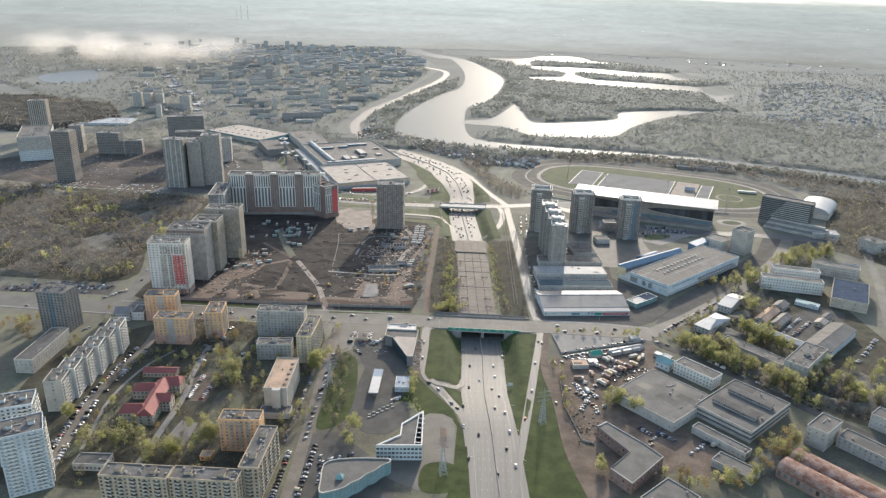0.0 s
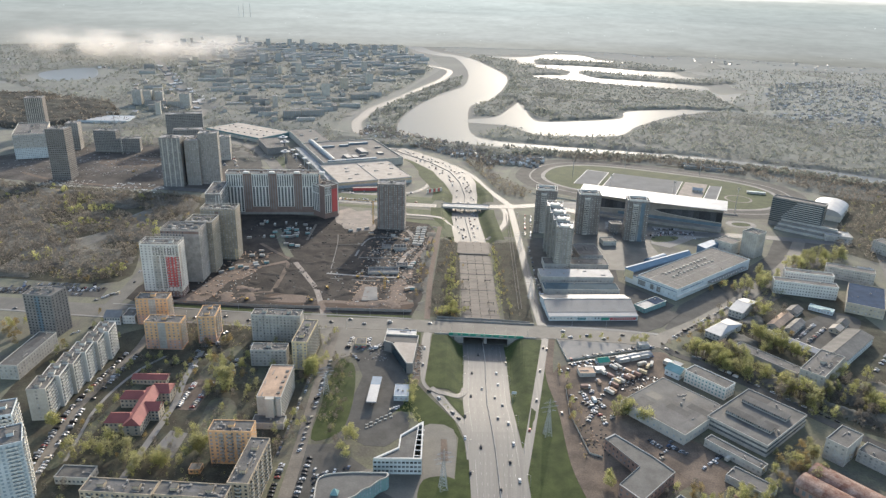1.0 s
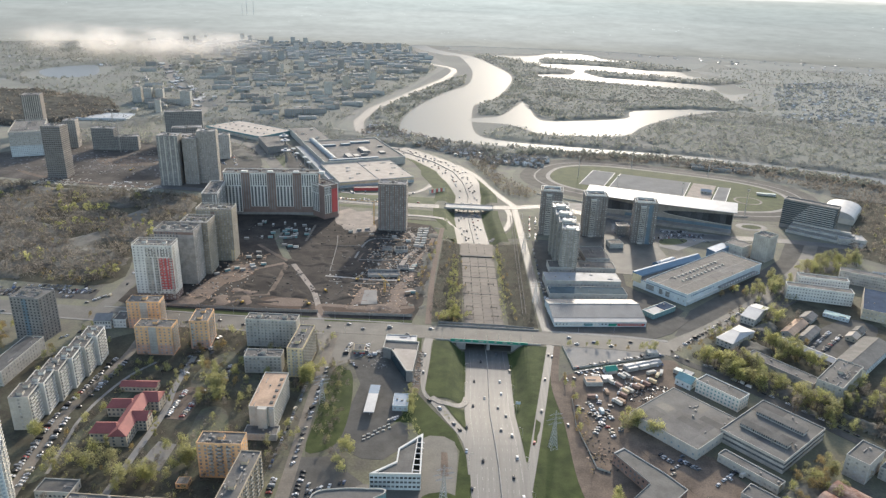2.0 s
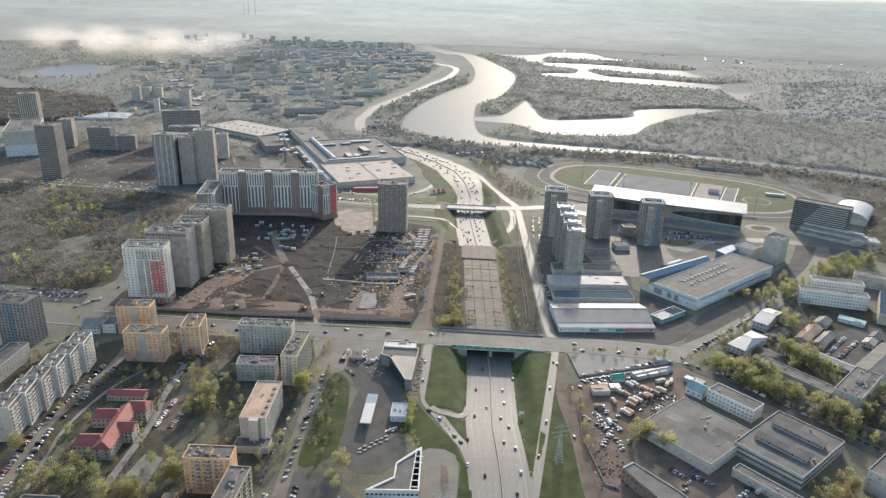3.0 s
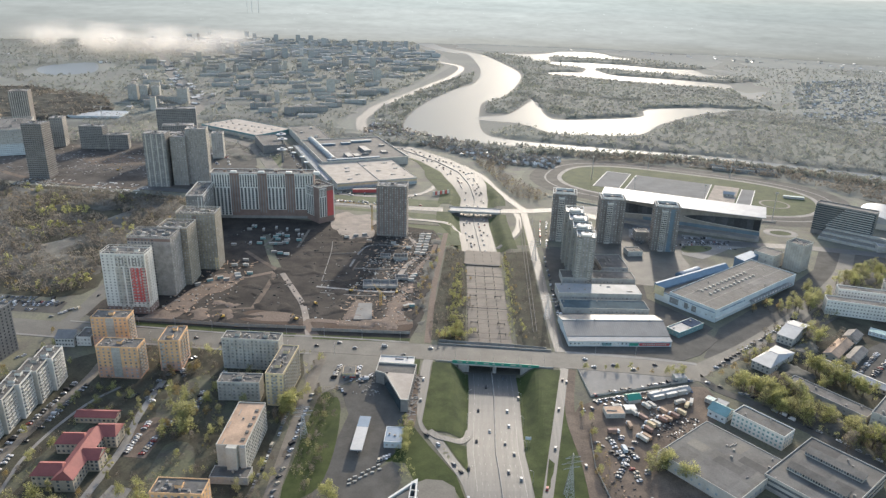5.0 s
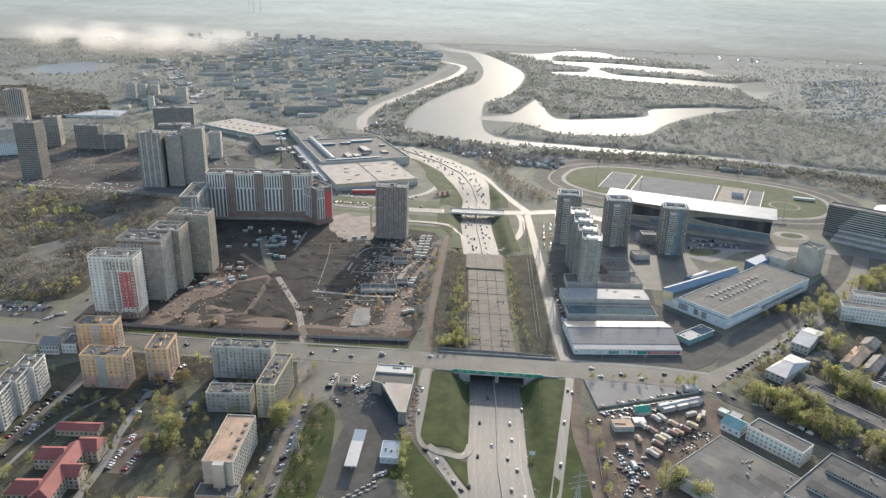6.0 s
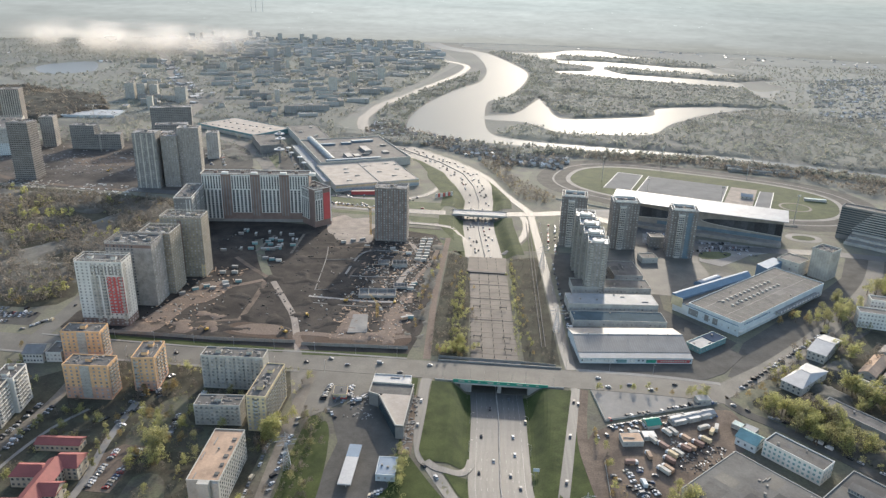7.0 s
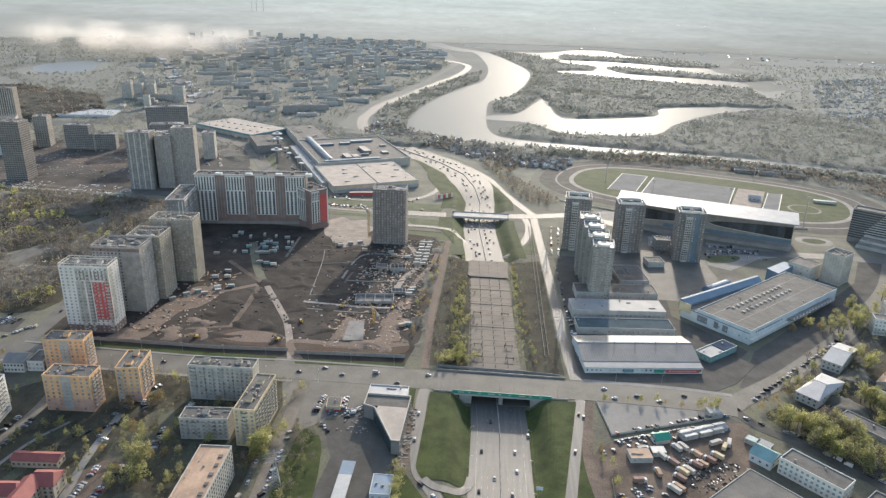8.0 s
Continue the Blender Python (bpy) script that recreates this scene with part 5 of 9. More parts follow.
for k in range(11):
    part("lettering_bar", Shape().box(66 + 2 * k, -0.2, 1.6, 67.2 + 2 * k, -0.1, 2.8), PALEP, hl, "pale lettering as plain bars")
drape("forecourt", [(96, 633.8), (196, 632.6), (214, 645), (238, 676), (228, 694), (200, 668), (194, 656), (97, 645.5)], ASPHALT, 0.2, "dark asphalt forecourt before the halls", "forecourt")
block("hall", "low grey hall with a blue-edged roof", 98, 742, 5, 84, 24, 9, GREYP, ZINC, floors=1, bays=20, end_bays=5, category="hall", heads=0, parapet=0.3)
block("hall", "low dark hall under a dull blue flat roof", 100, 712, 5, 84, 20, 6, GREYP, TEALROOF, floors=1, bays=20, end_bays=5, category="hall", heads=0)
block("hall", "low grey hall between the towers", 105, 786, 4, 78, 22, 7, GREYP, TAR, floors=1, bays=20, end_bays=5, category="hall", heads=0)
ml = block("market_hall", "large market hall with blue walls and a grey roof", 244, 712, 43, 156, 62, 13, BLUEP, GREYROOF, floors=1, bays=30, end_bays=8, category="market hall", heads=0)
part("side_hall", Shape().prism([(0, 62), (112, 62), (112, 67), (0, 82)], 0, 10.5), WHITEP, ml, "white side hall")
part("side_roof", Shape().prism([(0.5, 62.2), (111.5, 62.2), (111.5, 66.6), (0.5, 81.2)], 10.4, 10.7), GREYROOF, ml)
gal = Shape()
for gx, gy in ((0, 76), (112, 63)):
    gal.v += [(gx, gy, 8), (gx, gy, 12.5), (gx, gy + 5.5, 17), (gx, gy + 8.5, 17), (gx, gy + 8.5, 8)]
gal.f = [(i, (i + 1) % 5, 5 + (i + 1) % 5, 5 + i) for i in range(5)] + [(4, 3, 2, 1, 0), (5, 6, 7, 8, 9)]
part("blue_gallery", gal, BLUE, ml, "blue metal gallery with a sloping roof")
seams = Shape()
for k in range(17):
    seams.box(9 * k + 5, 1.5, 12.85, 9 * k + 5.25, 60, 12.98, False)
seams.box(2, 20.2, 12.85, 154, 20.6, 13.02, False).box(2, 45.2, 12.85, 154, 45.6, 13.02, False)
part("seam_grid", seams, DARKP, ml, "dark roofing seams", kind="stuff")
part("yellow_end", Shape().box(-0.4, 70, 6, 0, 84, 15), YELLOWP, ml, "yellow end panel")
part("rear_hall", Shape().prism([(5, 84), (112, 69.5), (108, 100), (40, 102)], 0, 9), GREYROOF, ml, "grey rear hall roof")
vault = Shape()
for i in range(9):
    a_ = math.pi * i / 8
    vault.v += [(52, 90 - 7 * math.cos(a_), 9 + 5 * math.sin(a_)), (84, 88 - 7 * math.cos(a_), 9 + 5 * math.sin(a_))]
for i in range(8):
    vault.f.append((2 * i, 2 * i + 1, 2 * i + 3, 2 * i + 2))
vault.f += [tuple(2 * i for i in range(9)), tuple(2 * i + 1 for i in reversed(range(9)))]
part("blue_vault", vault, BLUE, ml, "blue barrel roof")
part("blue_wing", Shape().prism([(146, 65), (184, 67), (184, 82), (150, 82)], 0, 13), BLUE, ml, "blue metal roofed wing")
# Dark panels on the wall imitate the shade inside open gates.
for (ya, yb) in ((49, 61), (36, 41), (25, 31)):
    panel(ml, 0, yb, 0, ya, 2.5, 8.5, DARKP, "gate_opening", 0.1, "dark panel standing for an open loading gate")
panel(ml, 0, 70, 0, 1, 9.6, 10.4, BLUE, "blue_line", 0.12)
for k in range(14):
    part("lettering_bar", Shape().box(8 + 3.2 * k, -0.25, 9.2, 8 + 3.2 * k + (2.4 if k % 4 else 1.2), -0.05, 10.6), BLUE, ml, "blue lettering as plain bars")
part("rail_canopy", Shape().box(62, -7, 7, 140, 0, 7.6), DARKP, ml, "dark canopy with a white rail")
for k in range(14):
    part("canopy_post", Shape().box(63 + 5.8 * k, -6.8, 7.6, 63.7 + 5.8 * k, -6.2, 9.6), WHITEP, ml)
part("canopy_strip", Shape().box(0, -3, 5, 60, 0, 5.8), WHITEP, ml, "white canopy along the front")
ml.scale = (1, 0.83, 1)
rl = Shape().prism([(-0.8, -1.7), (0.8, -1.7), (0.8, 1.7), (-0.8, 1.7)], 0, 1.1, bottom=False).mesh("roof_light", PALEP)
for k in range(12):
    for r in range(2):
        part("roof_light", rl, None, ml, at=pose(30 + 7.5 * k, 30 + 12 * r, 12.9))
pv = block("kiosk_building", "low teal pavilion with a grey and blue roof", 202, 675, 40, 36, 14, 5, TEALP, ZINC, floors=1, bays=10, end_bays=3, category="pavilion", heads=0)
part("blue_roof", Shape().box(20, 0.4, 4.9, 35.6, 13.6, 5.4), NAVY, pv, "blue metal roof part")
tb = block("office_tower", "tall windowless pale concrete tower block", 378, 857, 43, 22, 20, 31, PALEP, TAR, floors=0, bays=0, category="tower", heads=0, parapet=2)
for k in range(7):
    panel(tb, 1 + 3.1 * k, 0, 2.2 + 3.1 * k, 0, 1, 30.5, GREYP, "fin", 0.4)
    panel(tb, 0, 19 - 2.8 * k, 0, 18 - 2.8 * k, 1, 30.5, GREYP, "fin", 0.4)
block("office_block", "pale block joining hall and tower", 350, 862, 43, 24, 24, 16, PALEP, TAR, floors=3, bays=8, end_bays=4, category="office block", heads=0)
ht = thing("hotel", "dark glazed hotel slab on a stepped podium", "hotel", pose(452, 1010, 0, 0, 0, -36))
part("wall_shell", Shape().prism([(0, 0), (70, 0), (70, 17), (0, 17)], 0, 41, False, False), DARKP, ht)
part("roof", Shape().box(0.3, 0.3, 40, 69.7, 16.7, 40.8), TAR, ht)
part("parapet", Shape().ring([(-0.1, -0.1), (70.1, -0.1), (70.1, 17.1), (-0.1, 17.1)], inset(70, 17, 0.4), 40.5, 42), DARKP, ht)
for f in range(12):
    panel(ht, 0, 0, 70, 0, 6 + 2.9 * f, 7.9 + 2.9 * f, FACADEGLASS, "ribbon_window", 0.08)
    panel(ht, 70, 0, 70, 17, 6 + 2.9 * f, 7.9 + 2.9 * f, FACADEGLASS, "ribbon_window", 0.08)
for k in range(9):
    part("balcony_slab", Shape().box(34 - 2.2 * k, -1.6, 38.2 - 2.9 * k, 68, 0, 38.6 - 2.9 * k), WHITEP, ht)
for k in range(5):
    part("podium_step", Shape().box(18 - k, -4 - 4 * k, 0, 92 + 5 * k, 0, 13 - 2.5 * k), DARKP if k % 2 else GREYP, ht)
block("pavilion", "low curved pavilion beside the hotel", 505, 942, -10, 34, 24, 8, GREYP, ZINC, floors=1, bays=12, end_bays=6, category="pavilion", heads=0)


def domed_hall():
    th = thing("domed_hall", "white barrel-roofed sports hall", "hall", pose(566, 1030, 0, 0, 0, 57))
    n, s = 12, Shape()
    for i in range(n + 1):
        a = math.pi * i / n
        s.v += [(0, 24 - 24 * math.cos(a), 8 + 10 * math.sin(a)), (75, 24 - 24 * math.cos(a), 8 + 10 * math.sin(a))]
    for i in range(n):
        s.f.append((2 * i, 2 * i + 1, 2 * i + 3, 2 * i + 2))
    s.f += [tuple(2 * i for i in range(n + 1)), tuple(2 * i + 1 for i in reversed(range(n + 1)))]
    part("roof", s, WHITEROOF, th)
    part("wall_shell", Shape().prism([(0.3, 0.3), (74.7, 0.3), (74.7, 47.7), (0.3, 47.7)], 0, 8.2), PALEP, th)


domed_hall()
for (bx, by, ang, bw_, bd, bh, lab) in ((100, 922, -5, 29, 24, 60, "dark grey residential tower with a rooftop crown"), (159, 922, 0, 30, 24, 56, "dark grey residential tower with pale bands"), (221, 905, -5, 29, 24, 55, "dark grey residential tower with a blue glazed strip")):
    t = block("apartment_tower", lab, bx, by, ang, bw_, bd, bh, WARMGREY, TAR, floors=19, bays=9, end_bays=7, category="tower block", heads=1, balconies=[("f", 5), ("f", bw_ - 5)], balcony_material=WARMGREY)
    panel(t, 11, 0, 18, 0, 0, bh - 1, DARKP)
    part("crown", Shape().ring([(3, 3), (bw_ - 3, 3), (bw_ - 3, bd - 3), (3, bd - 3)], inset(bw_, bd, 3.5), bh, bh + 3), WHITEP, t, "white rooftop crown")
    roof_frame(t, bw_, bd, bh, 2.4, WHITEP, 3.0)
    part("front_bay", Shape().box(8, -1.4, 0, 14.5, 0, bh - 4), GREYP, t, "pale central bay")
    windows_on(t, 8.3, -1.42, 14.2, -1.42, 2, bh - 6, 18, 3)
    part("bay_cap", Shape().box(7.6, -1.8, bh - 4, 14.9, 0, bh - 3.2), WHITEP, t, "white bay cap")
    if "blue" in lab:
        panel(t, bw_ - 11, 0, bw_ - 5, 0, 0, bh - 1, SLATEBLUE, proud=0.14)
for k in range(4):
    st = block("apartment_tower", "pale stepped residential slab with rounded balconies", 109 + 2.5 * k, 846 - 19 * k, -4, 20, 18, 62 - 3 * k, TOWERGREY, WHITEROOF, floors=20, bays=6, end_bays=5, category="tower block", heads=1, balconies=[("f", 4), ("f", 16), ("l", 5), ("l", 13)], balcony_material=PALEP, group="stepped residential slab")
    roof_frame(st, 20, 18, 62 - 3 * k, 2.6, WHITEP, 3.0)
    part("crown_bay", Shape().prism([(4 + 6 + 6 * math.cos(q * math.pi / 6), 6 + 6 * math.sin(q * math.pi / 6)) for q in range(12)], 61 - 3 * k, 64.5 - 3 * k), WHITEP, st, "white rounded roof crown")
block("podium", "low grey podium between the towers", 152, 826, 6, 30, 42, 5, GREYP, GREYROOF, floors=1, bays=8, end_bays=10, category="podium", heads=0)
block("kiosk_building", "small pale flat-roofed box building", 190, 880, 10, 18, 16, 6, PALEP, TAR, floors=1, bays=5, end_bays=4, category="pavilion", heads=0)
block("kiosk_building", "dark cube building with a pale rim", 208, 934, 4, 16, 14, 13, DARKP, TAR, floors=3, bays=4, end_bays=3, category="office block", heads=0)

drape("forecourt", [(146, 800), (236, 790), (258, 860), (256, 897), (275, 973), (246, 1000), (214, 1011), (196, 990), (146, 985)], STREET, 0.12, "dusty paved yards between the towers", "forecourt")
drape("pavement", [(275, 973), (322, 961), (350, 956), (306, 910), (278, 884), (257, 897)], PAVING, 0.14, "pale paved square before the grandstand", "pavement")
drape("grass_band", smooth([(266, 927), (296, 932), (300, 924), (286, 910), (262, 905)], 3, True), VERGE, 0.2, "small green island in the car park", "grass")
drape("pavement", [(214, 1011), (245, 995), (234, 955), (203, 950)], PAVING, 0.16, "pale paved car park between the towers", "pavement")

# the towers of the construction site
tw = block("apartment_tower", "grey concrete tower shell under construction", -115, 906, 1, 37, 22, 64, WARMGREY, RAWCON, floors=22, bays=12, end_bays=7, category="tower block", heads=1)
for f in range(22):
    part("floor_slab", Shape().box(-0.35, -0.35, 2.9 * f + 2.6, 37.35, 22.35, 2.9 * f + 2.85), WARMGREY, tw)
for k in range(6):
    panel(tw, 2 + 6.2 * k, 0, 3.6 + 6.2 * k, 0, 2, 62, BROWNP, "dark_column", 0.3)
roof_frame(tw, 37, 22, 64, 2.2, RAWCON)
rb = block("apartment_block", "long dark brown block with white ribbed facade bays", -338, 942, 8, 132, 20, 60, BROWNP, TAR, floors=16, bays=0, end_bays=0, heads=4)
for k in range(4):
    x0 = 1 + 35.5 * k
    rib_bay(rb, x0, 0, x0 + 23.5, 0, 4 if k == 0 else 12, 59.5, 41, 5, 16)
    for c in range(3):
        if k < 3:
            panel(rb, x0 + 25 + 3.4 * c, 0, x0 + 26.2 + 3.4 * c, 0, 8, 58, DARKP, "dark_strip", 0.06)
    part("roof_crown", Shape().box(x0 + 24.5, 0.5, 59.5, x0 + 32, 6, 63), WHITEP, rb, "white stair house")
panel(rb, 0, 0, 132, 0, 0, 3.6, DARKP, "plinth", 0.2, "dark grey plinth")
roof_frame(rb, 132, 20, 60, 1.8, WHITEP, 6)
rb2 = block("apartment_block", "brown block end with white bays and a red panel", -196, 940, 48, 24, 36, 47, BROWNP, TAR, floors=14, bays=0, end_bays=0, heads=1)
rib_bay(rb2, 1, 0, 12, 0, 8, 46, 34, 3, 13)
panel(rb2, 13, 0, 22.5, 0, 8, 42, REDP, "red_panel", 0.12, "bright red end panel")
panel(rb2, 22.5, 0, 24, 0, 4, 47, WHITEP, "white_edge", 0.12)
rib_bay(rb2, 0, 34, 0, 12, 8, 46, 34, 5, 13)
roof_frame(rb2, 24, 36, 47, 1.6, WHITEP)
rw = block("apartment_block", "dark grey wing with white ribbed bays joining the brown block", -344, 879, 10, 20, 62, 47, DARKP, TAR, floors=14, bays=6, end_bays=0, heads=2)
for k in range(3):
    rib_bay(rw, 20, 2 + 20.5 * k, 20, 15 + 20.5 * k, 5, 46, 34, 4, 14)
roof_frame(rw, 20, 62, 47, 2, WHITEP)
panel(rw, 17.5, 0, 18.6, 0, 2, 46, WHITEP, "facade_rib", 0.2)
panel(rw, 13.5, 0, 14.3, 0, 2, 46, WHITEP, "facade_rib", 0.2)

# distant towers on the left
TOWERS = [(-489, 1068, 8, 32, 26, 80), (-455, 1082, 10, 22, 24, 74), (-435, 1092, 14, 30, 26, 84), (-465, 1258, 14, 19, 22, 44), (-683, 1081, 6, 30, 26, 84), (-777, 1290, 16, 22, 24, 52), (-721, 1286, 4, 42, 22, 41), (-679, 1288, 16, 42, 20, 26), (-608, 1356, 22, 70, 24, 64), (-470, 1110, 12, 40, 24, 72), (-920, 1392, 20, 34, 30, 80), (-899, 1802, 12, 22, 20, 42), (-870, 1808, 12, 18, 20, 40), (-842, 1814, 12, 18, 20, 38), (-770, 1796, 8, 26, 20, 38), (-540, 1235, 20, 50, 24, 58)]
def ribs(th, w, h, count, share, material, label):
    """Pale upright ribs over the whole front."""
    s = Shape()
    for k in range(count):
        x = w * (k + 0.5) / count
        s.box(x - w * share / count / 2, -0.35, 0.5, x + w * share / count / 2, 0.0, h - 0.5)
    part("ribbing", s, material, th, label, kind="stuff")


def open_floors(th, w, d, h, material, every=3.2):
    """Bare floor slabs that stand out from a shell without walls, with posts on the roof."""
    s = Shape()
    for f in range(1, int(h / every) + 1):
        s.ring([(-0.7, -0.7), (w + 0.7, -0.7), (w + 0.7, d + 0.7), (-0.7, d + 0.7)], inset(w, d, 0.1), every * f - 0.45, every * f)
    for k in range(int(w / 4)):
        s.box(4 * k + 1, 0.5, h, 4 * k + 1.5, 1.0, h + 2.2).box(4 * k + 1, d - 1, h, 4 * k + 1.5, d - 0.5, h + 2.2)
    part("slab_edging", s, material, th, "bare concrete floor edges", kind="stuff")


LOOKS = {0: (DARKP, "dark grey high-rise with white upright frames"), 1: (TOWERGREY, "grey high-rise shell with a grid of openings"), 2: (TOWERGREY, "grey-tan high-rise shell with a grid of openings"), 4: (WARMGREY, "dark grey high-rise shell wrapped in scaffolding"), 5: (TOWERGREY, "grey high-rise shell with bare floors"), 6: (DARKP, "open concrete frame of a high-rise"), 7: (DARKP, "open concrete frame of a low block"), 8: (DARKP, "broad open concrete frame under construction"), 9: (TOWERGREY, "grey high-rise shell with a grid of openings"), 10: (WARMGREY, "tall tower with pale upright ribs"), 15: (DARKP, "open concrete frame under construction")}
for i, (bx, by, ang, bw_, bd, bh) in enumerate(TOWERS):
    wall, label = LOOKS.get(i, (GREYP, "grey high-rise beside the building plots"))
    t = block("apartment_tower", label, bx, by, ang, bw_, bd, bh, wall, RAWCON, floors=int(bh / 3), bays=int(bw_ / 3.2), end_bays=int(bd / 3.4), category="tower block", heads=1, win=STRIPGLASS if i in (4, 5, 6, 7, 8, 10, 15) else HAZEGLASS)
    if i in (0, 10):
        ribs(t, bw_, bh, 4 if i == 0 else 9, 0.2 if i == 0 else 0.3, PALEP, "white upright facade ribs")
    if i in (1, 2, 9):
        ribs(t, bw_, bh, 4, 0.16, RAWCON, "upright facade piers")
    if i in (4, 5, 6, 7, 8, 15):
        open_floors(t, bw_, bd, bh, RAWCON)
bb = block("apartment_block", "broad pale block with blue lower floors at the woods", -826, 1203, 28, 54, 120, 44, GREYP, TAR, floors=13, bays=18, end_bays=30, heads=2, base=BLUEP, base_h=20, win=HAZEGLASS)
roof_frame(bb, 54, 120, 44, 2.4, PALEP)

# shopping centre beyond the cross road
sc = block("shopping_centre", "huge tan-roofed shopping centre with a yellow band", -208, 1099, 27, 128, 128, 10, PALEP, TANROOF, floors=0, bays=0, category="shopping centre", heads=0)
panel(sc, 0, 0, 128, 0, 6, 8.5, YELLOWP, "band", 0.1, "yellow facade band")
panel(sc, 0, 0, 128, 0, 1, 4, PALEGLASS, "shop_window", 0.1)
part("roof_ridge", Shape().box(66, 2, 9.9, 67.2, 126, 10.8), DARKP, sc)
for (u, v) in ((35, 88), (68, 97), (106, 105), (41, 43), (80, 57), (112, 66), (22, 20), (95, 28), (120, 96), (30, 66)):
    part("roof_vent", Shape().box(u, v, 9.9, u + 4, v + 2.5, 11.3).box(u + 5.5, v + 0.5, 9.9, u + 7.5, v + 2, 11), GREYP, sc)


def mall_at(u, v):
    """A place given along and across the shopping centre's front."""
    c, sn = math.cos(radians(27)), math.sin(radians(27))
    return -208 + u * c - v * sn, 1099 + u * sn + v * c


sc2 = block("shopping_centre", "grey-roofed shopping centre with teal roof lights", *mall_at(8, 129), 27, 152, 180, 12, PALEP, GREYROOF, floors=0, bays=0, category="shopping centre", heads=0)
for (x0, y0, x1, y1) in ((10, 4, 102, 12), (22, 126, 54, 134), (66, 128, 84, 137), (88, 140, 128, 149)):
    part("roof_light", Shape().prism([(x0, y0), (x1, y0), (x1, y1), (x0, y1)], 11.8, 15), SLATEBLUE, sc2, "long teal roof light")
vault = Shape()
for k in range(6):
    a0, a1 = math.pi * k / 6, math.pi * (k + 1) / 6
    for q in range(9):
        vault.face([(22 - 6 * math.cos(a), 14 + 20 * q + dq, 12 + 5 * math.sin(a)) for a, dq in ((a0, 0), (a1, 0), (a1, 18.5), (a0, 18.5))])
part("roof_light", vault, SLATEBLUE, sc2, "long vaulted teal roof light")
for (x0, y0, x1, y1, z) in ((48, 14, 58, 46, 16), (62, 18, 72, 40, 15), (88, 50, 100, 92, 16), (80, 36, 92, 42, 14.5), (118, 40, 128, 56, 14), (130, 96, 140, 104, 14)):
    part("plant_room", Shape().box(x0, y0, 11.8, x1, y1, z).box(x0 + 1, y0 + 1, z, x1 - 1, y0 + 3, z + 0.6), DARKP, sc2)
part("roof_edge", Shape().ring([(-0.4, -0.4), (152.4, -0.4), (152.4, 180.4), (-0.4, 180.4)], inset(152, 180, 0.6), 11.5, 13.6), PALEP, sc2, "pale parapet")
sc3 = block("shopping_centre", "long grey hall of the shopping centre", *mall_at(10, 310), 27, 56, 140, 13, PALEP, GREYROOF, floors=0, bays=0, category="shopping centre", heads=0)
for (u, v) in ((30, 20), (34, 30), (12, 70), (40, 110)):
    part("roof_vent", Shape().box(u, v, 12.9, u + 6, v + 4, 15), GREYP, sc3)
annex = block("shopping_centre", "low pale annex along the shopping centre", *mall_at(-9, 34), 27, 16, 262, 7, GREYP, ZINC, floors=0, bays=0, category="shopping centre", heads=0)
for (u, v) in ((-24, 330), (-30, 286), (-46, 200)):
    x, y = mall_at(u, v)
    th = thing("sign_tower", "round pale sign disc on a dark stalk beside the shopping centre", "sign tower", pose(x, y, 0))
    part("stalk", Shape().tube((0, 0, 0), (0, 0, 22), 2.2, 1.6, 10), DARKP, th)
    part("disc", Shape().tube((0, 0, 22), (0, 0, 23.2), 9, 9, 20), WHITEROOF, th, "pale round disc")
    part("drum", Shape().tube((0, 0, 23.2), (0, 0, 26), 3, 3, 12), WHITEROOF, th)
store = block("store", "white-roofed store with green walls at the town road", -590, 1512, -31, 172, 92, 9, TEALP, TANROOF, floors=0, bays=0, category="store", heads=0)
panel(store, 0, 0, 172, 0, 0.5, 6, PALEP, "facade_panel", 0.1, "pale facade panels")
for k in range(18):
    u, v = 10 + 9 * k % 150, 10 + (37 * k) % 72
    part("roof_vent", Shape().box(u, v, 8.9, u + 3.5, v + 3, 10.4), GREYP, store)
block("store", "dark grey shed-like store beside the curved road", -437, 1398, -62, 96, 40, 14, DARKP, GREYROOF, floors=0, bays=0, category="store", heads=0)
block("shopping_centre", "white flat store roof among the woods", -905, 1545, 8, 110, 70, 8, BLUEP, WHITEROOF, floors=0, bays=0, category="store", heads=0)

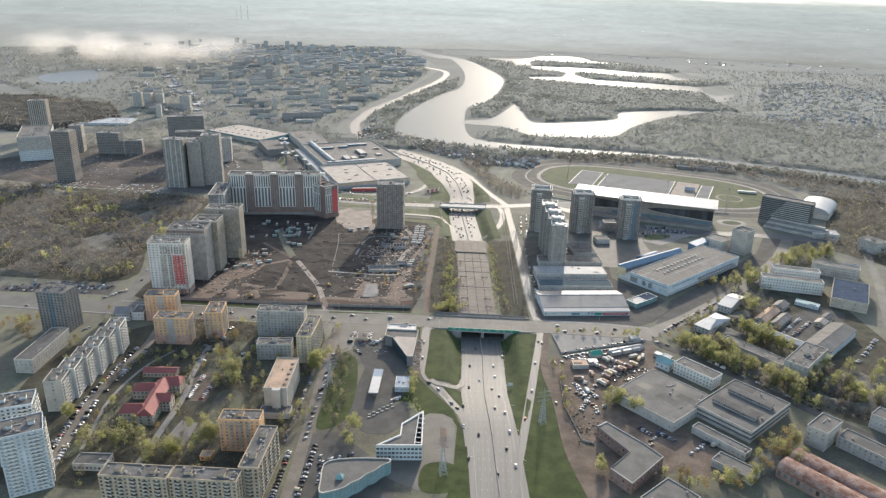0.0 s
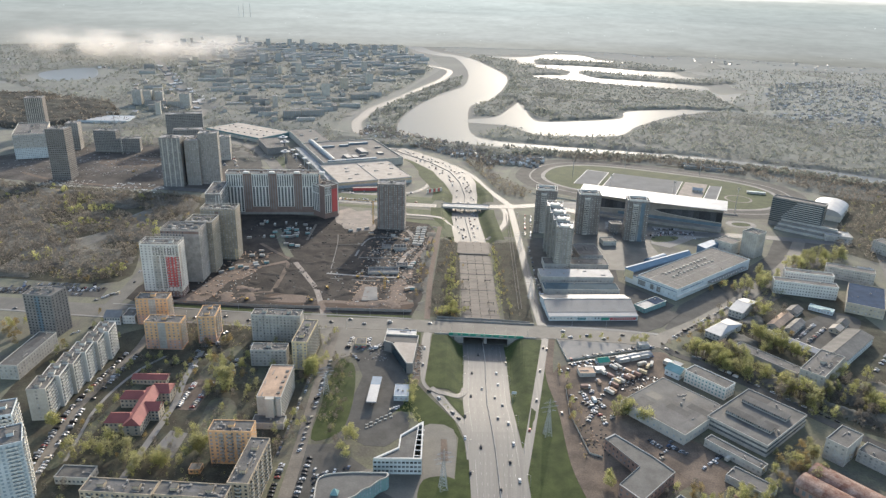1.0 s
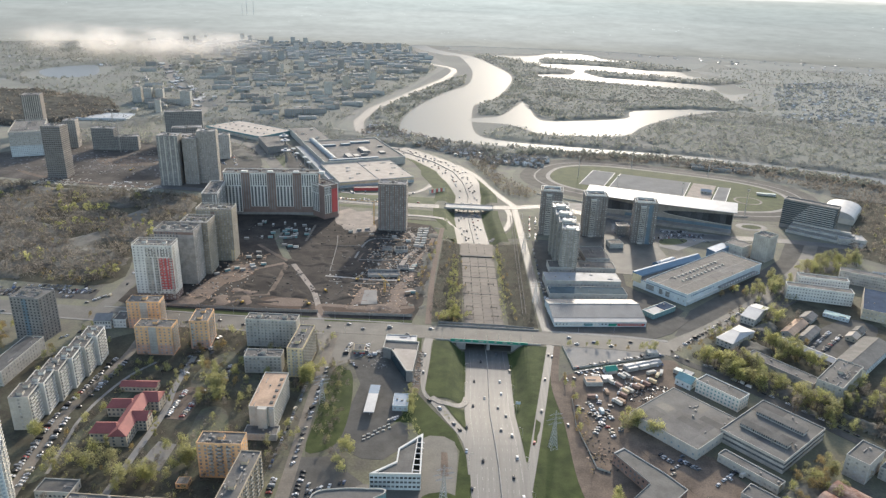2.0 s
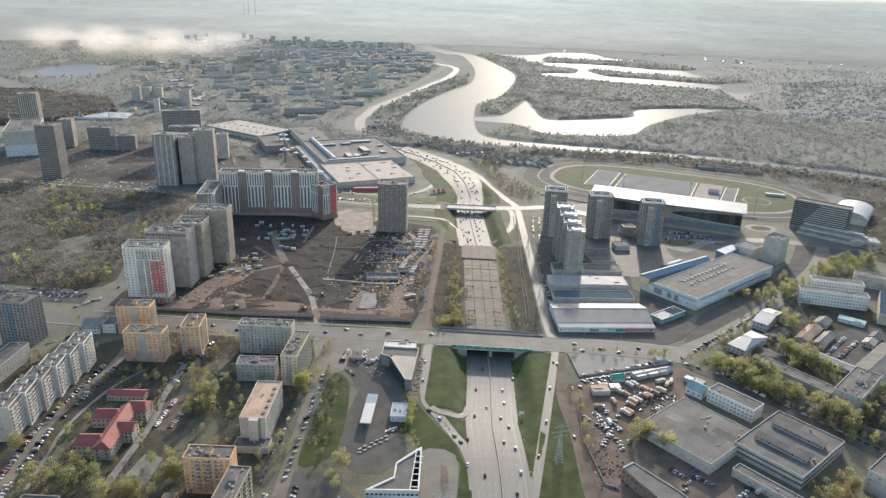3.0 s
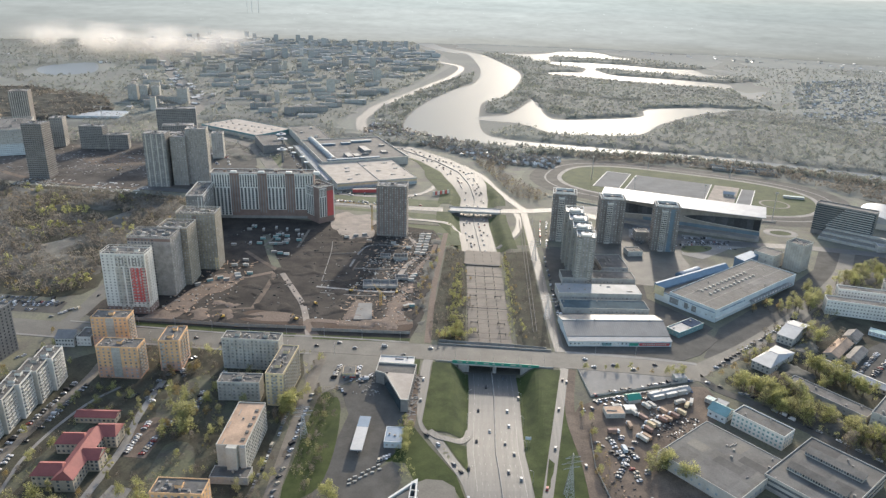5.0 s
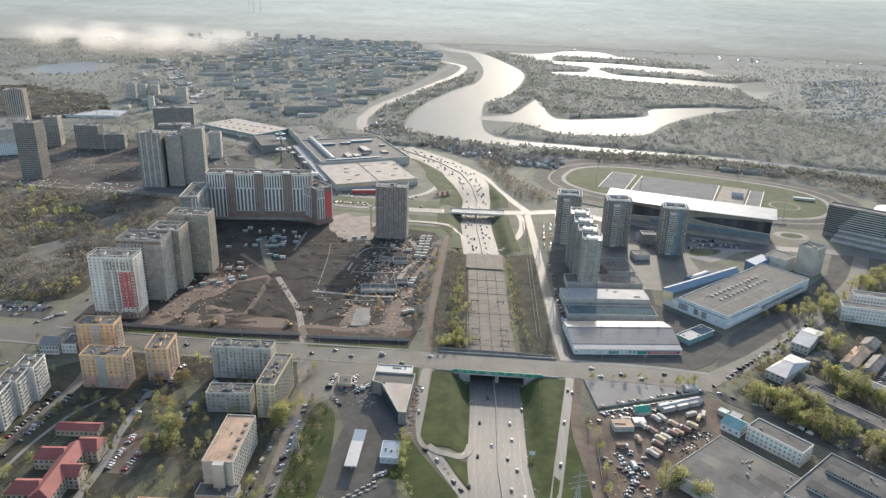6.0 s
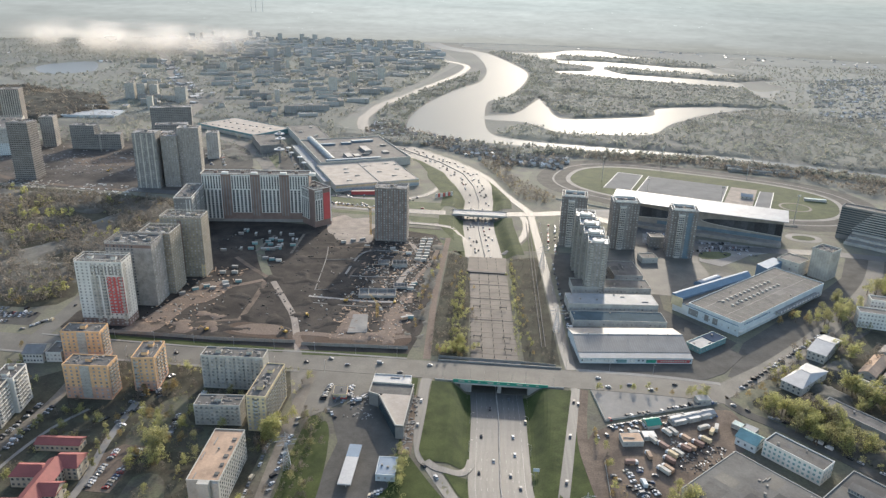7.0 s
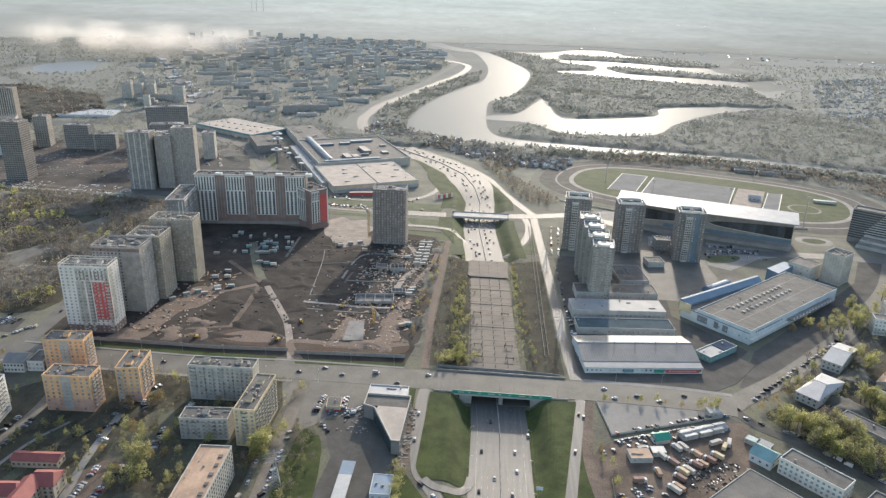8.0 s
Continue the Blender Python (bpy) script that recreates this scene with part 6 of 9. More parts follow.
# ---- racecourse ----
def racecourse():
    cx, cy = 330, 1205
    ang = radians(-20)

    def oval(a, b):
        pts = []
        for i in range(72):
            t = 2 * math.pi * i / 72
            ex = 0.62
            c, s_ = math.cos(t), math.sin(t)
            x = a * math.copysign(abs(c) ** ex, c)
            y = b * math.copysign(abs(s_) ** 0.8, s_)
            pts.append((cx + x * math.cos(ang) - y * math.sin(ang), cy + x * math.sin(ang) + y * math.cos(ang)))
        return pts

    drape("racecourse_verge", oval(258, 156), SCRUB, 0.12, "dusty verge round the racecourse", "verge")
    drape("race_track", oval(246, 144), ASPHALT, 0.2, "dark oval trotting track", "race track")
    drape("race_track_line", oval(222, 123), PAVING, 0.26, "pale inner rail line of the track", "race track")
    drape("race_track", oval(219, 120), ASPHALT, 0.32, "dark inner training track", "race track")
    drape("race_track_line", oval(201, 106), PAVING, 0.36, "pale inner rail line of the track", "race track")
    drape("infield", oval(194, 99), GRASS, 0.42, "green infield of the racecourse", "grass")
    drape("riding_ground", [(224, 1297), (262, 1284), (228, 1189), (187, 1195)], RIDING, 0.5, "grey sand riding ground", "field")
    drape("riding_ground", [(271, 1280), (386, 1239), (348, 1139), (233, 1177)], RIDING, 0.5, "large grey sand riding ground", "field")
    drape("riding_ground", [(390, 1236), (426, 1224), (391, 1135), (352, 1141)], SAND, 0.5, "pale reddish sand ground", "field")
    drape("riding_ground", [(428, 1217), (447, 1213), (411, 1123), (391, 1128)], RIDING, 0.5, "narrow grey sand ground", "field")
    for p, q in (((224, 1297), (187, 1195)), ((262, 1284), (228, 1189)), ((271, 1280), (233, 1177)), ((386, 1239), (348, 1139)), ((428, 1217), (391, 1128)), ((447, 1213), (411, 1123)), ((224, 1297), (262, 1284))):
        strip("riding_ground_rail", [p, ((p[0] + q[0]) / 2, (p[1] + q[1]) / 2), q], 1.2, WHITEP, 0.75, "pale rail beside the riding ground", "rail", steps=2)
    rim = [(451 + 22 * math.cos(t * math.pi / 12), 1138 + 22 * math.sin(t * math.pi / 12)) for t in range(24)]
    drape("lunge_ring", rim, STREET, 0.5, "grey round lunging ring", "field")
    drape("lunge_ring_grass", [(451 + (p[0] - 451) * 0.85, 1138 + (p[1] - 1138) * 0.85) for p in rim], GRASS, 0.55, "green middle of the lunging ring", "grass")
    gable("stable", "small stable under a white roof", 385, 1172, -20, 16, 10, 4, 3, PALEP, WHITEROOF, 1, 3, "stable")
    block("arena_shed", "low teal-roofed shed on the infield", 478, 1176, -10, 30, 6, 4, PALEP, TEALP, floors=1, bays=6, end_bays=1, category="shed", heads=0, parapet=0.2)
    for k in range(6):
        block("stable_row", "long low dark green stable row", 415 + 37 * (k % 3), 1362 - 20 * (k // 3) - 8 * (k % 3), -12, 33, 14, 5, DARKP, TEALROOF, floors=1, bays=8, end_bays=3, category="stable", heads=0, parapet=0.2)


racecourse()


def grandstand():
    th = thing("grandstand", "long grandstand under a shining white canted roof", "grandstand", pose(174, 1030, 0, 0, 0, -18))
    n = 24
    s = Shape()
    for i in range(n + 1):
        x = 210 * i / n
        bow = 4 * math.sin(math.pi * i / n)
        s.v += [(x, -2 - bow, 30), (x, -2 - bow, 31), (x, 32, 36), (x, 32, 35)]
    for i in range(n):
        k = 4 * i
        for c in range(4):
            s.f.append((k + c, k + 4 + c, k + 4 + (c + 1) % 4, k + (c + 1) % 4))
    s.f += [(0, 1, 2, 3), (4 * n + 3, 4 * n + 2, 4 * n + 1, 4 * n)]
    part("roof", s, WHITEROOF, th)
    part("hall", Shape().prism([(20, 4), (206, 4), (206, 30), (20, 30)], 0, 29.8), TOWERGREY, th)
    panel(th, 60, 4, 206, 4, 4.5, 9, SLATEBLUE, "ribbon_window", 0.1)
    for x0, x1 in ((112, 205), (100, 28)):
        lens, rim = Shape(), Shape()
        for q in range(12):
            ends = []
            for u in (q / 12, (q + 1) / 12):
                ends.append((x0 + (x1 - x0) * u, 18 - 7 * math.sqrt(u), 18 + 8 * math.sqrt(u)))
            (xa, la, ha), (xb, lb, hb) = sorted(ends)
            lens.face([(xa, 2.6, la), (xb, 2.6, lb), (xb, 2.2, hb), (xa, 2.2, ha)])
            rim.face([(xa, 2.0, la - 0.9), (xb, 2.0, lb - 0.9), (xb, 2.0, lb), (xa, 2.0, la)]).face([(xa, 2.0, la), (xb, 2.0, lb), (xb, 4.0, lb), (xa, 4.0, la)])
        part("lens_window", lens, STRIPGLASS, th, "dark lens-shaped glazed front")
        part("lens_rim", rim, PALEP, th, "pale curved rim")
    part("front_terrace", Shape().box(15, -10, 0, 206, 4, 4), TOWERGREY, th)
    for i in range(12):
        part("column", Shape().tube((8 + 17.5 * i, 30.8, 0), (8 + 17.5 * i, 30.8, 34.6), 0.45), CONCRETE, th)


grandstand()

# ---- trees ----
def leaf_cloud(rng, n, r, h, z0, size, blobs=9):
    """Leaf clumps in several lobes: quads with random turns, as arrays of vertices and faces."""
    lobes = []
    for i in range(blobs):
        a = rng.uniform(0, 2 * math.pi)
        u = rng.uniform(0, 1)
        q = rng.uniform(0.2, 0.75) * r * (1.1 - 0.7 * u)
        lobes.append((q * math.cos(a), q * math.sin(a), z0 + u * h, rng.uniform(0.28, 0.5) * r))
    which = rng.integers(0, blobs, n)
    L = np.array(lobes)[which]
    d = rng.normal(size=(n, 3))
    d /= np.linalg.norm(d, axis=1)[:, None]
    c = L[:, :3] + d * (L[:, 3] * rng.uniform(0.5, 1.05, n))[:, None] * np.array([1, 1, 0.9])
    u = rng.normal(size=(n, 3))
    u /= np.linalg.norm(u, axis=1)[:, None]
    v = np.cross(u, d + 0.3 * rng.normal(size=(n, 3)))
    v /= np.linalg.norm(v, axis=1)[:, None]
    s = size * rng.uniform(0.6, 1.3, n)[:, None]
    quad = np.stack([c - u * s - v * s * 0.6, c + u * s - v * s * 0.5, c + u * s * 0.8 + v * s * 0.6, c - u * s * 0.9 + v * s * 0.5], 1)
    return quad.reshape(-1, 3)


def quads_mesh(name, verts, material):
    me = bpy.data.meshes.new(name)
    n = len(verts)
    me.vertices.add(n)
    me.vertices.foreach_set("co", verts.astype(np.float32).ravel())
    me.loops.add(n)
    me.loops.foreach_set("vertex_index", np.arange(n, dtype=np.int32))
    me.polygons.add(n // 4)
    me.polygons.foreach_set("loop_start", np.arange(0, n, 4, dtype=np.int32))
    me.polygons.foreach_set("loop_total", np.full(n // 4, 4, dtype=np.int32))
    me.materials.append(material)
    me.update(calc_edges=True)
    return me


def trunk_shape(rng, h, r):
    s = Shape().tube((0, 0, -0.2), (0.1, 0, h * 0.45), r, r * 0.65, 6).tube((0.1, 0, h * 0.42), (0.2, 0.1, h * 0.8), r * 0.62, r * 0.2, 5)
    for i in range(6):
        a = rng.uniform(0, 6.28)
        z = h * rng.uniform(0.3, 0.6)
        k = h * rng.uniform(0.18, 0.3)
        s.tube((0.1, 0, z), (k * math.cos(a), k * math.sin(a), z + k * 1.1), r * 0.35, r * 0.08, 4)
    return s


TREES = {}


def tree_kind(kind, variant):
    key = (kind, variant)
    if key in TREES:
        return TREES[key]
    rng = np.random.default_rng(100 * variant + len(kind))
    h, r, z0, material, n, size, label = {
        "leafy": (11, 4.6, 2.6, LEAF, 620, 0.25, "broad tree in fresh yellow-green leaf"),
        "olive": (12, 4.6, 2.6, LEAF2, 600, 0.25, "tree in dull olive spring leaf"),
        "ochre": (8, 4.0, 1.6, OCHRE, 480, 0.23, "low tree with ochre buds"),
        "bare": (9.5, 4.2, 2.0, TWIG, 640, 0.18, "bare grey-brown tree with fine twigs"),
        "poplar": (17, 2.6, 2.5, LEAF2, 760, 0.23, "tall narrow poplar just coming into leaf"),
    }[kind]
    me = quads_mesh("crown", leaf_cloud(rng, n, r, (h - z0) * 0.8, z0 + 1, size, 15), material)
    TREES[key] = (trunk_shape(rng, h, 0.28).mesh("trunk", BARK), me, label)
    return TREES[key]


GROWN = [0]
MASS = {}


def tree(x, y, kind="leafy", scale=1.0, variant=0, turn=0.0):
    """A tree with trunk and crown; past the first 290 the crowns join one mass per kind."""
    trunk, crown, label = tree_kind(kind, variant % 4)
    GROWN[0] += 1
    if GROWN[0] > 290:
        m = pose(x, y, land(x, y), 0, 0, turn) @ Matrix.Scale(scale, 4)
        co = np.empty(len(crown.vertices) * 3, dtype=np.float32)
        crown.vertices.foreach_get("co", co)
        r = np.array(m)
        MASS.setdefault(kind, []).append(co.reshape(-1, 3) @ r[:3, :3].T + r[:3, 3])
        return None
    th = thing("tree", label, "tree", pose(x, y, land(x, y), 0, 0, turn), "trees of the town")
    th.scale = (scale, scale, scale)
    part("trunk", trunk, None, th)
    part("crown", crown, None, th)
    return th


rt = random.Random(5)


def grove(n, x0, y0, x1, y1, spread, kinds, lo=0.7, hi=1.2):
    """Trees scattered along a line."""
    for i in range(n):
        t = (i + rt.random()) / n
        x, y = x0 + (x1 - x0) * t + rt.gauss(0, spread), y0 + (y1 - y0) * t + rt.gauss(0, spread)
        tree(x, y, rt.choice(kinds), rt.uniform(lo, hi), rt.randrange(4), rt.uniform(0, 360))


# right of the works
grove(30, 228, 600, 290, 548, 5, ["leafy", "leafy", "olive"], 0.9, 1.3)
grove(16, 292, 548, 306, 500, 6, ["leafy", "bare", "poplar"], 0.8, 1.2)
grove(12, 330, 640, 300, 590, 6, ["leafy", "ochre", "olive"], 0.8, 1.2)
grove(10, 300, 740, 340, 770, 6, ["leafy", "olive", "ochre"], 0.8, 1.2)
grove(34, 410, 822, 500, 878, 7, ["leafy", "olive", "leafy"], 1.1, 1.6)
grove(16, 338, 745, 372, 790, 6, ["leafy", "olive"], 1.1, 1.6)
grove(7, 140, 488, 152, 478, 4, ["leafy", "olive"], 0.9, 1.2)
grove(16, 215, 395, 270, 440, 8, ["ochre", "leafy", "olive"], 0.7, 1.1)
grove(10, 150, 372, 190, 395, 8, ["leafy", "ochre", "bare"], 0.7, 1.0)
grove(18, 310, 510, 360, 500, 10, ["bare", "leafy", "poplar"], 0.8, 1.2)
grove(12, 250, 640, 330, 720, 7, ["leafy", "bare"], 0.7, 1.1)
grove(24, 240, 598, 268, 545, 7, ["leafy", "leafy", "olive"], 1.2, 1.7)
grove(16, 262, 600, 272, 560, 6, ["leafy", "olive", "bare"], 1.1, 1.6)
grove(24, 298, 630, 332, 592, 5, ["leafy", "olive", "leafy"], 1.1, 1.6)
grove(18, 290, 520, 314, 520, 9, ["leafy", "olive", "bare"], 1.2, 1.8)
grove(16, 345, 530, 362, 505, 8, ["olive", "leafy", "bare"], 1.1, 1.6)
grove(16, 340, 560, 420, 520, 14, ["olive", "bare", "leafy"], 1.0, 1.5)
grove(10, 318, 690, 335, 680, 7, ["leafy", "bare"], 1.2, 1.7)
grove(14, 214, 606, 278, 655, 3, ["bare", "olive", "ochre"], 0.6, 1.0)
grove(4, 120, 394, 122, 398, 2, ["leafy"], 0.8, 1.1)
grove(6, 146, 485, 158, 470, 5, ["leafy", "olive"], 1.2, 1.6)
grove(16, 248, 410, 290, 450, 7, ["ochre", "olive", "ochre"], 0.9, 1.3)
grove(10, 192, 388, 222, 384, 4, ["ochre", "leafy", "olive"], 0.9, 1.2)
grove(4, 172, 607, 194, 607, 2, ["leafy", "olive"], 0.7, 1.0)
# left housing estate
grove(18, -180, 470, -200, 540, 9, ["bare", "leafy", "ochre"], 0.7, 1.1)
grove(10, -115, 500, -108, 540, 3, ["leafy", "bare"], 0.8, 1.2)
grove(16, -225, 370, -160, 430, 12, ["leafy", "bare", "olive"], 0.8, 1.1)
grove(10, -200, 345, -150, 352, 6, ["leafy", "olive"], 0.7, 1.0)
grove(12, -195, 560, -245, 585, 9, ["ochre", "bare", "leafy"], 0.7, 1.1)
grove(10, -350, 545, -320, 500, 6, ["ochre", "leafy"], 0.7, 1.0)
grove(12, -282, 470, -262, 540, 4, ["leafy", "bare"], 0.6, 0.9)
grove(8, -110, 420, -106, 470, 3, ["leafy", "bare"], 0.6, 0.9)
grove(5, -250, 380, -232, 410, 4, ["leafy", "poplar"], 0.8, 1.1)
grove(9, -184, 472, -176, 505, 4, ["leafy", "leafy", "olive"], 1.1, 1.7)
grove(6, -190, 503, -178, 500, 3, ["leafy"], 0.9, 1.2)
grove(9, -246, 398, -212, 386, 4, ["olive", "leafy", "olive"], 1.1, 1.5)
grove(10, -204, 383, -174, 388, 3, ["leafy", "olive"], 1.0, 1.4)
grove(12, -174, 417, -162, 398, 4, ["leafy", "bare", "olive"], 0.9, 1.3)
grove(3, -292, 418, -282, 426, 2, ["leafy"], 1.1, 1.4)
grove(5, -115, 510, -113, 524, 2, ["leafy", "leafy"], 1.2, 1.7)
grove(12, -262, 385, -258, 470, 3, ["leafy", "ochre", "bare"], 0.6, 0.9)
# by the filling station and the deck
grove(8, -60, 415, -72, 432, 5, ["leafy", "leafy", "bare"], 0.9, 1.25)
grove(22, -78, 450, -96, 550, 5, ["bare", "bare", "olive"], 0.5, 0.8)
grove(14, -23, 478, -25, 512, 1.5, ["leafy", "olive"], 0.5, 0.9)
grove(26, -2, 645, -8, 760, 5, ["leafy", "leafy", "bare"], 0.4, 0.8)
grove(44, -12, 645, 10, 660, 5, ["leafy", "leafy", "ochre"], 0.4, 0.75)
grove(22, -42, 690, -37, 860, 3, ["ochre", "ochre", "leafy", "bare"], 0.5, 0.95)
grove(18, 58, 650, 46, 860, 3, ["leafy", "ochre"], 0.35, 0.65)
grove(18, 8, 700, -14, 860, 6, ["bare", "ochre"], 0.4, 0.7)
grove(10, 100, 608, 190, 607, 2, ["leafy", "ochre"], 0.4, 0.7)


ROAD_LINE = [(-395, 1310), (-446, 1380), (-530, 1435), (-622, 1505), (-665, 1610), (-690, 1743), (-760, 1858), (-897, 2104), (-1040, 2350), (-1245, 2748), (-1400, 3000)]


def clear_spot(x, y):
    """Neither pond nor town road nor the shops along it."""
    if ((x + 1405) / 130) ** 2 + ((y - 2390) / 210) ** 2 < 1:
        return False
    c, sn = math.cos(radians(27)), math.sin(radians(27))
    u, v = (x + 208) * c + (y - 1099) * sn, (y - 1099) * c - (x + 208) * sn
    if -34 < u < 166 and -5 < v < 316 or -34 < u < 74 and 300 < v < 458:
        return False
    c, sn = math.cos(radians(-31)), math.sin(radians(-31))
    u, v = (x + 590) * c + (y - 1512) * sn, (y - 1512) * c - (x + 590) * sn
    if -6 < u < 178 and -8 < v < 98:
        return False
    for (xa, ya), (xb, yb) in zip(ROAD_LINE, ROAD_LINE[1:]):
        t = max(0, min(1, ((x - xa) * (xb - xa) + (y - ya) * (yb - ya)) / ((xb - xa) ** 2 + (yb - ya) ** 2)))
        if math.hypot(x - xa - t * (xb - xa), y - ya - t * (yb - ya)) < 17:
            return False
    return True


def woods(name, outline, count, material, label, lo, hi, quads, size, seed, holes=0.0, category="woods"):
    """A mass of uncountable trees inside an outline."""
    rng = np.random.default_rng(seed)
    pts = np.array(outline, float)
    a, b = pts.min(0), pts.max(0)
    out = []
    protos = [leaf_cloud(rng, quads, 4.0, 5.0, 2.5, size, 6) for _ in range(5)]
    tries = 0
    while len(out) < count and tries < count * 12:
        tries += 1
        x, y = a + (b - a) * rng.random(2)
        inside = False
        for i in range(len(pts)):
            (xa, ya), (xb, yb) = pts[i - 1], pts[i]
            if (ya > y) != (yb > y) and x < (xb - xa) * (y - ya) / (yb - ya) + xa:
                inside = not inside
        if not inside or y > 1300 and not clear_spot(x, y) or (holes and noise.noise((x / 60, y / 60, seed)) < holes - 0.5):
            continue
        s = rng.uniform(lo, hi)
        t = rng.uniform(0, 6.28)
        p = protos[rng.integers(5)]
        c, sn = math.cos(t) * s, math.sin(t) * s
        out.append(np.stack([p[:, 0] * c - p[:, 1] * sn + x, p[:, 0] * sn + p[:, 1] * c + y, p[:, 2] * s + land(x, y)], 1))
    if out:
        ob = new(name, quads_mesh(name, np.concatenate(out), material))
        tagged(ob, label, category, "", "stuff")


def inside(pts, x, y):
    hit = False
    for i in range(len(pts)):
        (xa, ya), (xb, yb) = pts[i - 1], pts[i]
        if (ya > y) != (yb > y) and x < (xb - xa) * (y - ya) / (yb - ya) + xa:
            hit = not hit
    return hit


def canopy(name, outline, cell, height, material, label, seed, gaps=0.0, patch=70.0):
    """The uneven top of a dense wood: a tumbled sheet of crowns with clearings."""
    rng = np.random.default_rng(seed)
    pts = np.array(outline, float)
    (xa, ya), (xb, yb) = pts.min(0), pts.max(0)
    nx, ny = int((xb - xa) / cell) + 2, int((yb - ya) / cell) + 2
    s, index = Shape(), {}
    for j in range(ny):
        for i in range(nx):
            x, y = xa + i * cell + rng.uniform(-0.42, 0.42) * cell, ya + j * cell + rng.uniform(-0.42, 0.42) * cell
            edge = noise.noise((x / patch, y / patch, seed * 1.7))
            if inside(pts, x, y) and edge > gaps - 0.5 and (y < 1300 or clear_spot(x, y)):
                rise = 0.55 + 0.22 * noise.noise((x / (4.5 * cell), y / (4.5 * cell), seed)) + rng.uniform(-0.07, 0.07)
                index[i, j] = len(s.v)
                rise *= 0.25 + 0.75 * step(0, 0.14, edge - gaps + 0.5)
                s.v.append((x, y, land(x, y) + height * max(0.06, rise)))
    for (i, j), k in index.items():
        near = min(((i + a, j + b) in index) + ((i + 2 * a, j + 2 * b) in index) for a, b in ((1, 0), (-1, 0), (0, 1), (0, -1)))
        if near < 2:
            x, y, z = s.v[k]
            g = land(x, y)
            s.v[k] = (x, y, g + (z - g) * (0.3 if near == 0 else 0.7))
    low = {}

    def foot(i, j):
        if (i, j) in index:
            return index[i, j]
        if (i, j) not in low:
            low[i, j] = len(s.v)
            s.v.append((xa + i * cell, ya + j * cell, -0.5))
        return low[i, j]

    for j in range(-1, ny):
        for i in range(-1, nx):
            corners = [(i, j), (i + 1, j), (i + 1, j + 1), (i, j + 1)]
            if sum(c in index for c in corners) >= 2:
                s.f.append(tuple(foot(*c) for c in corners))
    ob = part(name, s, material)
    ob.data.polygons.foreach_set("use_smooth", [True] * len(ob.data.polygons))
    return tagged(ob, label, "woods", "", "stuff")


HILL = [(-760, 1040), (-400, 1010), (-385, 900), (-395, 800), (-376, 700), (-378, 680), (-520, 690), (-700, 690), (-900, 900)]
canopy("scrub_thicket", HILL, 3.6, 5.0, BARECANOPY, "bare grey-brown scrub thicket", 11, 0.25, 45)
woods("woodland", HILL, 4300, TWIG, "bare grey-brown scrub woodland", 0.8, 1.7, 32, 0.42, 11, 0.2)
woods("woodland_in_leaf", HILL, 150, LEAF, "scattered trees in yellow-green leaf", 0.9, 1.7, 70, 0.55, 12, 0.66)
woods("woodland_ochre", HILL, 170, OCHRE, "scattered ochre budding trees", 0.5, 1.0, 50, 0.5, 13, 0.6)
woods("woodland_olive", HILL, 150, LEAF2, "scattered olive budding trees", 0.6, 1.2, 55, 0.5, 36, 0.5)
woods("deck_scrub", [(-24, 645), (8, 645), (0, 780), (-8, 870), (-26, 900)], 320, TWIG, "tangled bare scrub beside the deck", 0.25, 0.5, 50, 0.5, 14)
woods("deck_scrub", [(55, 645), (80, 645), (72, 880), (42, 880)], 170, TWIG, "tangled bare scrub beside the deck", 0.2, 0.42, 50, 0.5, 15)
woods("deck_bushes", [(-8, 646), (4, 646), (0, 730), (-2, 820), (-10, 820)], 110, LEAF, "young yellow-green bushes along the deck", 0.3, 0.6, 60, 0.45, 43)
woods("deck_bushes", [(48, 646), (56, 646), (50, 760), (46, 850), (42, 850)], 120, LEAF, "young yellow-green bushes along the deck", 0.25, 0.5, 60, 0.45, 44)
BANK = [(-280, 1430), (-60, 1420), (60, 1330), (100, 1400), (210, 1445), (0, 1480), (-100, 1510), (-175, 1560), (-190, 1740), (-170, 1985), (-110, 2240), (-60, 2440), (-62, 2700), (-100, 2600), (-170, 2330), (-225, 2080), (-262, 1880), (-262, 1700), (-225, 1560)]
canopy("riverside_thicket", BANK, 7, 10, CANOPY, "dense grey-green riverside trees", 16, 0.25, 40)
woods("riverside_woods", BANK, 900, WOODS, "grey-green riverside trees", 0.8, 1.3, 26, 1.0, 16)
SOUTH = [(15, 1590), (90, 1700), (150, 1605), (350, 1625), (430, 1780), (560, 1945), (700, 2055), (1000, 1900), (1500, 1700), (1700, 1100), (1300, 1000), (930, 1225), (720, 1365), (500, 1455), (220, 1505), (60, 1540)]
canopy("flood_plain_thicket", SOUTH, 9, 8, CANOPY, "dense grey-green flood plain woods", 17, 0.2, 120)
woods("flood_plain_woods", SOUTH, 6300, WOODS, "grey-green flood plain trees", 0.9, 1.5, 11, 1.15, 17)
TRACKSIDE = [(120, 1385), (190, 1368), (400, 1345), (520, 1290), (585, 1225), (640, 1130), (900, 1095), (910, 1165), (715, 1290), (610, 1352), (500, 1392), (355, 1425), (210, 1438)]
drape("woodland_floor", TRACKSIDE, YARD, 0.09, "dark weedy ground between racecourse and river", "scrub")
woods("trackside_trees", TRACKSIDE, 1700, TWIG, "bare dark trees behind the racecourse", 0.7, 1.4, 22, 0.6, 98, 0.15)
